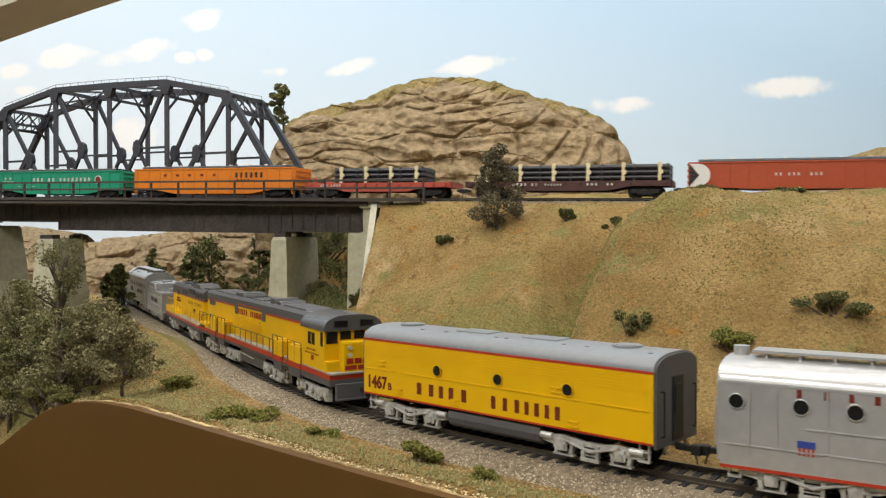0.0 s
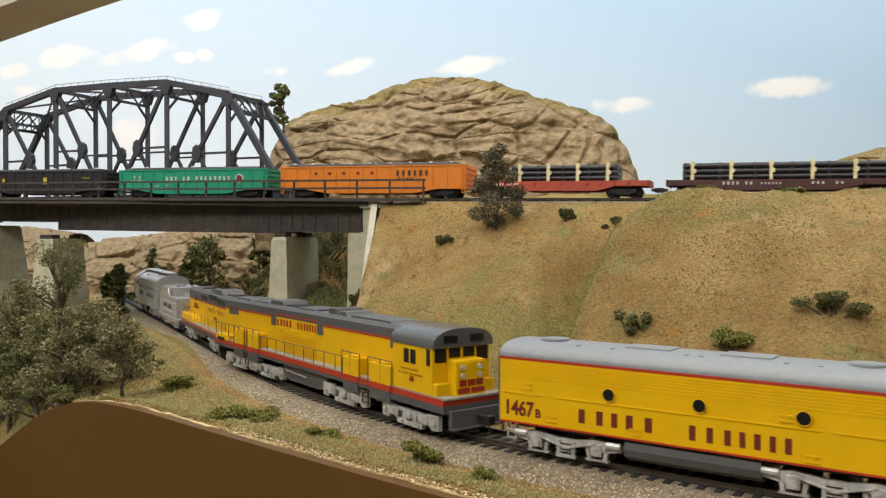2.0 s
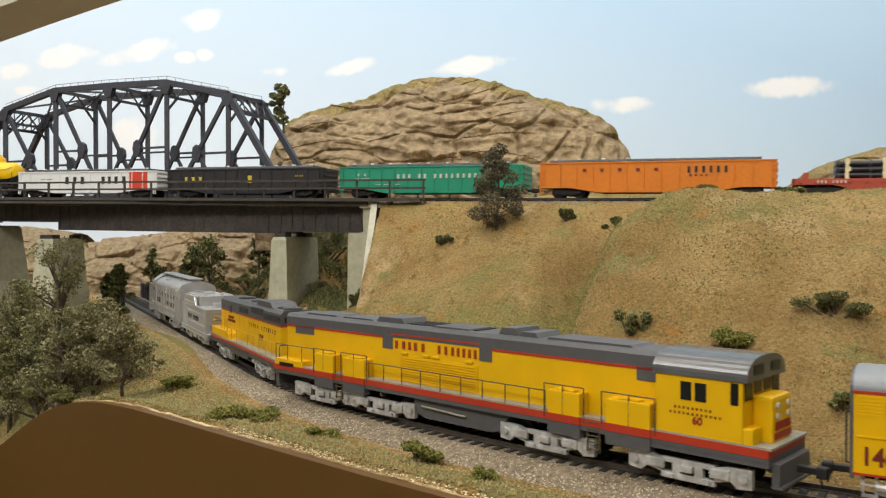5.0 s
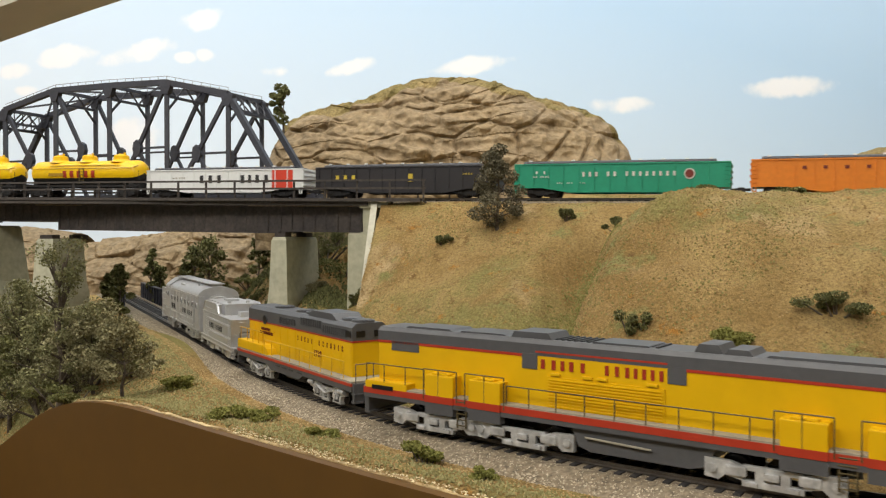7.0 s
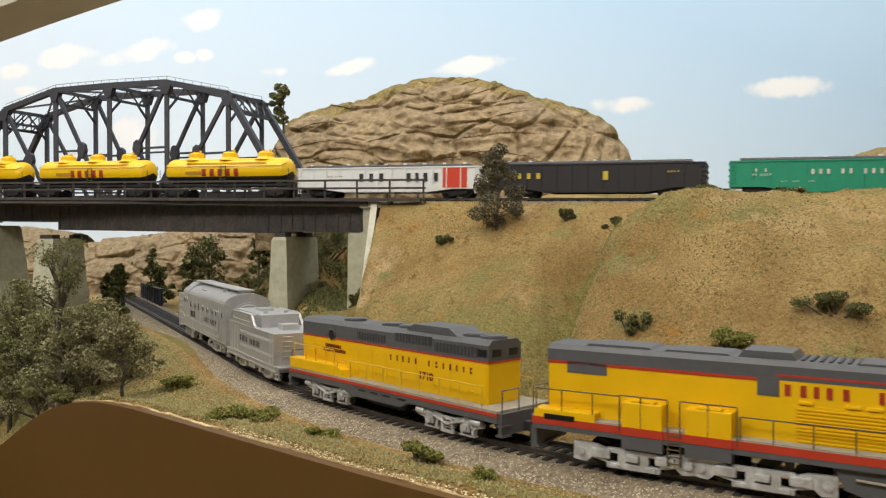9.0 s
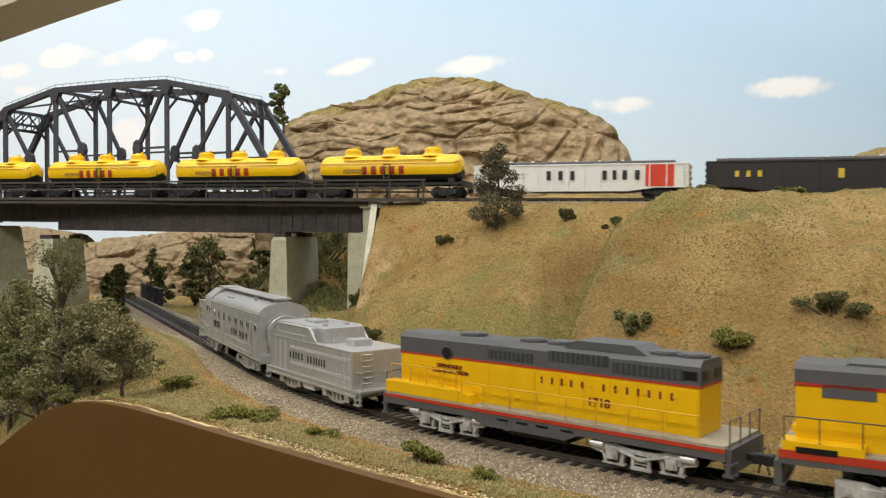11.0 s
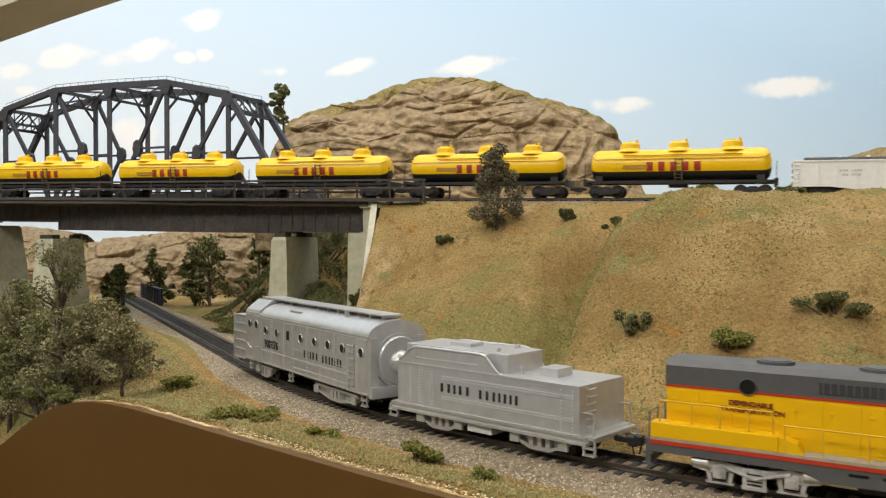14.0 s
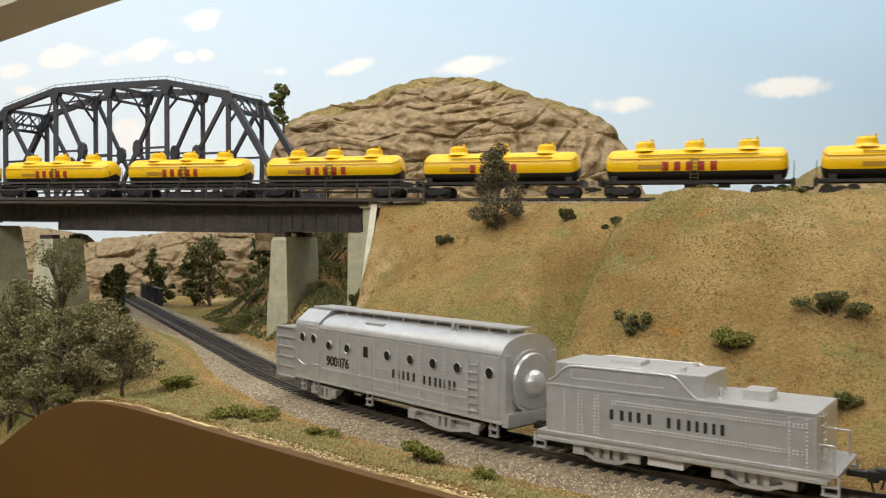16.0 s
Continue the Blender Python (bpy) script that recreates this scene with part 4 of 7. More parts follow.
def tree(label, x, y, z, height, width, foliage, seed, flakes=2600, bare=0.2, size=(0.0007, 0.0015), conical=0.3, name="tree", clumps=22):
    rng = np.random.default_rng(seed)
    t = new(name)
    t.empty_display_size = 0.01
    t.location = (x, y, z)
    tagged(t, label, "tree" if name == "tree" else "bush")
    bm = bmesh.new()
    p = Vector((0, 0, -0.004))
    r = height * 0.028
    pts = [p]
    for i in range(6):
        q = Vector((rng.normal(0, 0.02) * height, rng.normal(0, 0.02) * height, height * 0.86 * (i + 1) / 6))
        limb(bm, p, q, r, r * 0.78)
        p, r = q, r * 0.78
        pts.append(q)
    cs, sp = [], []
    for i in range(clumps):
        f = bare + (0.97 - bare) * (i + rng.uniform(0, 1)) / clumps
        wid = width / 2 * (1 - conical * f) * (0.45 + 0.55 * math.sin(math.pi * min(1, (f - bare) / (1 - bare) * 0.85 + 0.22)))
        a = rng.uniform(0, 2 * math.pi)
        rr = wid * rng.uniform(0.25, 1.0)
        c = Vector((rr * math.cos(a), rr * math.sin(a), height * f))
        base = pts[min(6, int(f * 6))]
        limb(bm, base, c, height * 0.009, height * 0.003)
        cs.append(c)
        sp.append(width * rng.uniform(0.10, 0.20))
    part("trunk", bm, M["bark"], t)
    q, f = leaves(np.array([tuple(c) for c in cs]), np.array(sp), flakes, size, rng, 0.72)
    mesh_of("crown", q, f, foliage, t)
    return t


def bush(label, x, y, z, w, h, foliage, seed, flakes=700, size=(0.0004, 0.0009)):
    rng = np.random.default_rng(seed)
    t = new("bush")
    t.empty_display_size = 0.01
    t.location = (x, y, z)
    tagged(t, label, "bush", "low bushes")
    bm = bmesh.new()
    cs, sp = [], []
    for i in range(9):
        c = Vector((rng.normal(0, w * 0.25), rng.normal(0, w * 0.2), h * rng.uniform(0.15, 0.75)))
        limb(bm, Vector((c.x * 0.2, c.y * 0.2, -0.003)), c, h * 0.05, h * 0.02)
        cs.append(c)
        sp.append(w * rng.uniform(0.13, 0.25))
    part("stem", bm, M["bark"], t)
    q, f = leaves(np.array([tuple(c) for c in cs]), np.array(sp), flakes, size, rng, h / w)
    mesh_of("foliage", q, f, foliage, t)
    return t


FOCAL = 784 / math.tan(radians(56.54 / 2))


def at_depth(px, depth):
    """sideways place of a bearing at a given depth"""
    return (px - 784) / FOCAL * depth


def gz(x, y):
    return float(ground_z(x, y)[0])


def plant_all():
    # lower left grove, on the near side of the lower line
    for px, dep, h, w, kind, sd in ((104, 0.60, 0.124, 0.064, "leafgrove", 11), (35, 0.69, 0.092, 0.066, "leafgrove", 12), (14, 0.67, 0.075, 0.052, "leafolive", 13), (75, 0.66, 0.062, 0.070, "leafgrove", 14), (165, 0.60, 0.058, 0.060, "leafsage", 15), (215, 0.55, 0.052, 0.050, "leafsage", 16), (130, 0.64, 0.055, 0.060, "leafsage", 17), (-30, 0.72, 0.095, 0.080, "leafgrove", 18), (60, 0.70, 0.05, 0.08, "leafsage", 19), (180, 0.72, 0.045, 0.055, "leafsage", 20)):
        x = at_depth(px, dep)
        lab = {"leafgrove": "dark green model tree with clumped foam foliage", "leafolive": "olive green model tree beside the lower track", "leafsage": "grey-brown sage tree with bare lower trunk"}[kind]
        tree(lab, x, dep, gz(x, dep), h, w, M[kind], sd, 7000, 0.12 if kind == "leafgrove" else 0.3, (0.0005, 0.0011), clumps=32)
    # sage tree by the upper line
    x, y = at_depth(880, 0.700), 0.700
    tree("grey sage tree growing on the embankment edge", x, y, gz(x, y), 0.070, 0.058, M["leafsagedark"], 31, 10000, 0.06, (0.0005, 0.0011), 0.72, clumps=20)
    # distant trees in the valley and on the rock
    for px, dep, top, base, w, sd in ((372, 1.22, 418, 520, 0.075, 41), (345, 1.24, 432, 500, 0.06, 42), (270, 1.30, 440, 505, 0.030, 43), (210, 1.05, 470, 520, 0.040, 44), (458, 1.25, 420, 500, 0.050, 45), (195, 1.10, 485, 525, 0.035, 46), (285, 1.27, 470, 530, 0.04, 47)):
        x = at_depth(px, dep)
        zt = EYE[2] + (419 - top) / FOCAL * dep
        zb = min(gz(x, dep), EYE[2] + (419 - base) / FOCAL * dep)
        tree("dark green tree in the valley beyond the bridge", x, dep, zb, zt - zb, w, M["leafdark"], sd, 2200, 0.1, (0.0012, 0.0026), 0.3)
    x, dep = at_depth(503, 1.16), 1.16
    tree("thin dark tree on the shoulder of the rock hill", x, dep, 0.243, 0.062, 0.052, M["leafdark"], 51, 3000, 0.22, (0.0010, 0.0022), 0.2, clumps=12)
    # bushes: bearing, depth, width, height
    # bank bushes at 575 and 610 also deepen the bank's shade by their colour
    rows = ((785, 0.703, 0.016, 0.010, "leafdark"), (1005, 0.677, 0.013, 0.013, "leafdark"), (1093, 0.624, 0.017, 0.011, "leafdark"), (1480, 0.452, 0.031, 0.015, "leafdark"), (1120, 0.476, 0.018, 0.016, "leafdark"), (1295, 0.443, 0.022, 0.014, "leafmoss"), (1500, 0.394, 0.018, 0.010, "leafolive"), (1245, 0.63, 0.026, 0.008, "leafolive"), (1388, 0.602, 0.018, 0.005, "leafolive"), (310, 0.565, 0.030, 0.012, "leafmoss"), (415, 0.47, 0.026, 0.010, "leafmoss"), (470, 0.46, 0.02, 0.008, "leafmoss"), (752, 0.372, 0.020, 0.011, "leafmoss"), (860, 0.344, 0.010, 0.007, "leafmoss"), (570, 0.425, 0.018, 0.006, "leafmoss"), (240, 0.62, 0.024, 0.02, "leafolive"), (560, 0.98, 0.05, 0.035, "leafdark"), (600, 0.95, 0.035, 0.03, "leafdark"), (535, 1.02, 0.05, 0.03, "leafolive"), (590, 1.05, 0.07, 0.045, "leafdark"), (630, 0.80, 0.014, 0.02, "leafdark"), (440, 1.12, 0.03, 0.02, "leafolive"), (180, 0.8, 0.06, 0.03, "leafsage"), (110, 0.85, 0.08, 0.03, "leafsage"), (270, 0.66, 0.02, 0.012, "leafsage"), (660, 0.62, 0.02, 0.014, "leafdark"), (10, 0.69, 0.06, 0.04, "leafolive"), (70, 0.64, 0.045, 0.024, "leafsage"), (45, 0.68, 0.06, 0.04, "leafsage"), (425, 0.93, 0.06, 0.016, "leafolive"), (450, 0.98, 0.06, 0.02, "leafdark"), (400, 0.90, 0.04, 0.01, "leafolive"), (465, 0.90, 0.03, 0.014, "leafsage"), (545, 0.90, 0.05, 0.02, "leafolive"), (575, 0.93, 0.06, 0.03, "leafdark"), (610, 0.90, 0.04, 0.02, "leafolive"), (555, 0.86, 0.04, 0.012, "leafsage"), (125, 0.575, 0.035, 0.014, "leafolive"), (150, 0.62, 0.06, 0.03, "leafsage"), (95, 0.64, 0.05, 0.03, "leafolive"), (-25, 0.72, 0.07, 0.05, "leafolive"))
    for k, (px, dep, w, h, kind) in enumerate(rows):
        x = at_depth(px, dep)
        lab = {"leafdark": "dark green low bush on the sandy slope", "leafolive": "olive green low bush in dry grass", "leafmoss": "bright mossy green clump in dry grass", "leafsage": "grey-brown low brush under the trees"}[kind]
        bush(lab, x, dep, gz(x, dep) - 0.001, w, h, M[kind], 100 + k, 3000 if w > 0.02 else 2000)
    # shrubs on the rock hill
    for k, (px, py, w) in enumerate(((955, 180, 0.03), (938, 207, 0.022), (1020, 194, 0.02), (965, 186, 0.02), (920, 172, 0.012))):
        dep = 1.27
        x = at_depth(px, dep)
        z = EYE[2] + (419 - py) / FOCAL * dep
        bush("dark green shrub on the rock hill crest", x, dep, z - 0.008, w, 0.013, M["leafdark"], 160 + k, 400, (0.001, 0.002))


plant_all()
# ---------------------------------------------------------------- model-making helpers (millimetres)
MM = Matrix.Scale(0.001, 4)


def pmm(name, bm, material, parent=None, label="", smooth=False):
    bmesh.ops.transform(bm, matrix=MM, verts=bm.verts)
    bmesh.ops.recalc_face_normals(bm, faces=bm.faces)
    return part(name, bm, material, parent, label, smooth)


def boxes(*rows, bevel=0.0):
    bm = bmesh.new()
    for r in rows:
        box(bm, *r, bevel=bevel)
    return bm


def cyl(bm, p, q, r, seg=16, r2=None):
    p, q = Vector(p), Vector(q)
    d = q - p
    m = Matrix.Translation((p + q) / 2) @ d.to_track_quat("Z", "Y").to_matrix().to_4x4()
    bmesh.ops.create_cone(bm, cap_ends=True, segments=seg, radius1=r, radius2=r if r2 is None else r2, depth=d.length, matrix=m)


def extrude(bm, pts, axis, a, b):
    """a closed outline, drawn out along x ('x': outline in y, z) or y ('y': outline in x, z)"""
    mk = (lambda u, v, w: (w, u, v)) if axis == "x" else (lambda u, v, w: (u, w, v))
    A = [bm.verts.new(mk(u, v, a)) for u, v in pts]
    B = [bm.verts.new(mk(u, v, b)) for u, v in pts]
    n = len(pts)
    bm.faces.new(A)
    bm.faces.new(B[::-1])
    for i in range(n):
        bm.faces.new((A[i], A[(i + 1) % n], B[(i + 1) % n], B[i]))


def wire(bm, pts, r=0.28):
    for p, q in zip(pts, pts[1:]):
        cyl(bm, p, q, r, 6)


def arch(w, z0, z1, n=14, power=2.3, floor=None):
    """a roof outline in y, z from eave to eave"""
    pts = []
    for i in range(n + 1):
        a = math.pi * i / n
        c, s = math.cos(a), math.sin(a)
        pts.append((w * math.copysign(abs(c) ** (2 / power), c), z0 + (z1 - z0) * abs(s) ** (2 / power)))
    if floor is not None:
        pts += [(-w, floor), (w, floor)]
    return pts


def lettering(parent, pattern, x0, x1, z0, z1, y, material, thick=0.22):
    """a row of plain bars, one for each letter; '.' a gap, 'i' a narrow one, 'x' a wide one"""
    width = {"x": 1.0, "i": 0.45, ".": 0.75}
    total = sum(width[c] for c in pattern) + 0.42 * (len(pattern) - 1)
    k = (x1 - x0) / total
    for side in (-1, 1):
        x = x0
        for c in pattern:
            w = width[c] * k
            if c != ".":
                a, b = (x, x + w) if side < 0 else (-x - w + x0 + x1, -x + x0 + x1)
                g = 0.0 if c == "i" else 0.25 * w
                one = bmesh.new()
                box(one, a + g, b - g, side * y - thick, side * y + thick, z0, z1)
                pmm("letter_bar", one, material, parent)
            x += w + 0.42 * k


def numerals(parent, text, x0, x1, z0, y, material, tall=1.02):
    cu = bpy.data.curves.new("numerals", "FONT")
    cu.body, cu.size, cu.extrude, cu.offset = text, 1.0, 0.02, 0.025
    ob = bpy.data.objects.new("numerals", cu)
    scene.collection.objects.link(ob)
    me = bpy.data.meshes.new_from_object(ob)
    bpy.data.objects.remove(ob)
    xs = [v.co.x for v in me.vertices]
    k = (x1 - x0) / (max(xs) - min(xs))
    me.transform(Matrix.Translation((0.001 * x0, -0.001 * y, 0.001 * z0)) @ Matrix.Rotation(radians(90), 4, "X") @ Matrix.Diagonal((0.001 * k, 0.001 * k * tall, 0.008, 1)) @ Matrix.Translation((-min(xs), 0, 0)))
    me.materials.clear()
    me.materials.append(material)
    o = new("number", me)
    o.parent = parent
    return o


def wheelset(parent, x, r, gauge=8.2):
    bm = bmesh.new()
    cyl(bm, (0, -11, 0), (0, 11, 0), 1.0, 10)
    for s in (-1, 1):
        cyl(bm, (0, s * gauge, 0), (0, s * (gauge + 2.3), 0), r, 20)
        cyl(bm, (0, s * (gauge - 0.8), 0), (0, s * gauge, 0), r + 0.7, 20)
        cyl(bm, (0, s * (gauge + 2.2), 0), (0, s * (gauge + 2.8), 0), r * 0.4, 12)
    o = pmm("wheelset", bm, M["wheel"], parent)
    o.location = (0.001 * x, 0, 0.001 * (r - 0.0))
    return o


def coupler(parent, x, side, z=8.0):
    bm = boxes((min(x, x + side * 9), max(x, x + side * 9), -1.4, 1.4, z - 1.2, z + 1.2), bevel=0.3)
    box(bm, min(x + side * 7, x + side * 11), max(x + side * 7, x + side * 11), -2.4, 1.6, z - 2.2, z + 2.0, bevel=0.6)
    wire(bm, [(x + side * 8, 0, z - 2), (x + side * 9, 0, z - 6)], 0.4)
    return pmm("coupler", bm, M["black"], parent)


def side_frame_shape(style, bm, s, L):
    """one side frame of a truck, along x, outer face at y = s * 14"""
    y0, y1 = sorted((s * 13.6, s * 16.0))
    yo0, yo1 = sorted((s * 15.8, s * 17.2))
    h = L / 2
    if style == "swing":
        ax = h * 0.56
        extrude(bm, [(-h, 8.6), (-h, 6.4), (-ax - 4, 5.2), (-ax + 4.5, 6.4), (-4, 6.8), (4, 6.8), (ax - 4.5, 6.4), (ax + 4, 5.2), (h, 6.4), (h, 8.6), (ax, 10.2), (4, 8.8), (-4, 8.8), (-ax, 10.2)], "y", y0, y1)
        for q in (-ax, ax):
            box(bm, q - 2.5, q + 2.5, yo0, yo1, 3.4, 8.6, 0.5)
            extrude(bm, [(q - 5.4, 7), (q - 3.6, 7), (q - 2.8, 2.2), (q - 4.2, 1.6)], "y", y0, y1)
            extrude(bm, [(q + 5.4, 7), (q + 3.6, 7), (q + 2.8, 2.2), (q + 4.2, 1.6)], "y", y0, y1)
            box(bm, q - 5.2, q + 5.2, y0, y1, 1.2, 2.0)
            cyl(bm, (q, s * 16.8, 5.4), (q, s * 18.0, 5.4), 1.7, 12)
        box(bm, -4.6, 4.6, yo0, yo1, 0.8, 2.4, 0.3)
        box(bm, -4.2, -2.8, yo0, yo1, 2.0, 8.0)
        box(bm, 2.8, 4.2, yo0, yo1, 2.0, 8.0)
        for z in (3.0, 4.2, 5.4):
            box(bm, -3.4, 3.4, y0, y1, z, z + 0.7)
        wire(bm, [(-ax, s * 17.0, 8.8), (0, s * 17.4, 5.2), (ax, s * 17.0, 8.8)], 0.6)
        cyl(bm, (h - 6, s * 16.4, 8.8), (h, s * 16.4, 8.8), 1.5, 10)
        cyl(bm, (-h, s * 16.4, 8.8), (-h + 6, s * 16.4, 8.8), 1.5, 10)
    elif style == "slab":
        a = h * 0.52
        for k in (-1, 1):
            pts = [(k * h, 10.0), (k * h, 2.6), (k * (h - 5.5), 2.0), (k * (h - 8), 4.2), (k * (h - 12), 3.4), (k * 11, 3.0), (k * 11, 8.2), (k * (h - 10), 9.6)]
            extrude(bm, pts, "y", y0, y1)
            box(bm, k * a - 4, k * a + 4, yo0, yo1, 4.4, 8.6, 0.8)
            cyl(bm, (k * (h - 3), s * 15.9, 6.2), (k * (h - 3), s * 17.0, 6.2), 1.8, 10)
        box(bm, -11.2, 11.2, y0, y1, 7.0, 9.0, 0.3)
        box(bm, -11.2, 11.2, y0, y1, 0.8, 3.4, 0.3)
        for q in (-4.6, 4.6):
            box(bm, q - 1.7, q + 1.7, y0, y1, 3.0, 7.4)
        box(bm, -2.6, 2.6, yo0, yo1, 4.4, 7.2, 0.4)
        for q in (-7.5, 7.5):
            box(bm, q - 2.2, q + 2.2, yo0, yo1, 1.2, 3.0, 0.4)
    elif style == "tender":
        extrude(bm, [(-h, 7.6), (-h + 3, 4.6), (-h + 6, 3.4), (-5, 1.6), (5, 1.6), (h - 6, 3.4), (h - 3, 4.6), (h, 7.6), (h - 2, 8.4), (-h + 2, 8.4)], "y", sorted((s * 12.6, s * 13.2))[0], sorted((s * 12.6, s * 13.2))[1])
        box(bm, -h + 1, h - 1, y0, y1, 7.4, 8.8, 0.3)
        extrude(bm, [(-h + 5, 3.8), (-5, 1.2), (5, 1.2), (h - 5, 3.8), (h - 5, 5.2), (5, 2.8), (-5, 2.8), (-h + 5, 5.2)], "y", y0, y1)
        for q in (-h + 4, h - 4):
            box(bm, q - 2.6, q + 2.6, yo0, yo1, 3.2, 7.6, 0.5)
        for q in (-4.5, 0, 4.5):
            box(bm, q - 1.2, q + 1.2, y0, y1, 2.4, 7.6)
    else:
        extrude(bm, [(-h, 7.0), (-h, 4.4), (-h + 4, 4.0), (-4, 2.0), (4, 2.0), (h - 4, 4.0), (h, 4.4), (h, 7.0), (5, 8.6), (-5, 8.6)], "y", sorted((s * 11.6, s * 13.0))[0], sorted((s * 11.6, s * 13.0))[1])
        for q in (-h + 2.4, h - 2.4):
            box(bm, q - 1.9, q + 1.9, sorted((s * 13, s * 14))[0], sorted((s * 13, s * 14))[1], 3.6, 7.2, 0.4)
        box(bm, -2.6, 2.6, sorted((s * 12.9, s * 13.6))[0], sorted((s * 12.9, s * 13.6))[1], 2.6, 7.4, 0.3)


def truck(parent, x, L, style, material, axles, r=5.4):
    t = pmm("truck", boxes((-3, 3, -11.5, 11.5, 6.4, 9.5)), M["black"], parent)
    t.location = (0.001 * x, 0, 0)
    for s in (-1, 1):
        bm = bmesh.new()
        side_frame_shape(style, bm, s, L)
        pmm("side_frame", bm, material, t)
    for q in axles:
        wheelset(t, q, r)
    return t


def thing(name, label, category, group):
    e = new(name)
    e.empty_display_size = 0.01
    return tagged(e, label, category, group)


LOW_GROUP, UP_GROUP = "cars of the lower train", "cars of the upper train"


def ladder(parent, x, y, z0, z1, material, width=5.0, steps=5, along="x", name="ladder"):
    bm = bmesh.new()
    s = math.copysign(1, y)
    for i in range(steps):
        z = z0 + (z1 - z0) * (i + 0.5) / steps
        if along == "x":
            wire(bm, [(x - width / 2, y, z), (x - width / 2, y + s * 1.1, z), (x + width / 2, y + s * 1.1, z), (x + width / 2, y, z)], 0.3)
        else:
            d = math.copysign(1, x)
            wire(bm, [(x, y - width / 2, z), (x + d * 1.1, y - width / 2, z), (x + d * 1.1, y + width / 2, z), (x, y + width / 2, z)], 0.3)
    for q in (-width / 2, width / 2):
        if along == "x":
            box(bm, x + q - 0.35, x + q + 0.35, *sorted((y - s * 0.2, y + s * 0.5)), z0, z1)
        else:
            d = math.copysign(1, x)
            box(bm, *sorted((x - d * 0.2, x + d * 0.5)), y + q - 0.35, y + q + 0.35, z0, z1)
    return pmm(name, bm, material, parent)


def step_iron(parent, x, y, z0, z1, material, w=5.0):
    bm = bmesh.new()
    box(bm, x - w / 2, x - w / 2 + 0.8, y - 0.5, y + 0.5, z0, z1)
    box(bm, x + w / 2 - 0.8, x + w / 2, y - 0.5, y + 0.5, z0, z1)
    for z in (z0, (z0 + z1) / 2 - 0.2):
        box(bm, x - w / 2, x + w / 2, y - 1.2, y + 1.2, z, z + 0.7)
    return pmm("step", bm, material, parent)


def porthole(parent, x, z, y, r, rim):
    for s in (-1, 1):
        bm = bmesh.new()
        cyl(bm, (x, s * (y - 0.6), z), (x, s * (y + 0.7), z), r, 20)
        o = pmm("porthole", bm, M["hole"], parent)
        bm = bmesh.new()
        n = 20
        for i in range(n):
            a, b = 2 * math.pi * i / n, 2 * math.pi * (i + 1) / n
            cyl(bm, (x + r * math.cos(a), s * (y + 0.6), z + r * math.sin(a)), (x + r * math.cos(b), s * (y + 0.6), z + r * math.sin(b)), 0.26, 5)
        pmm("rim", bm, rim, o)


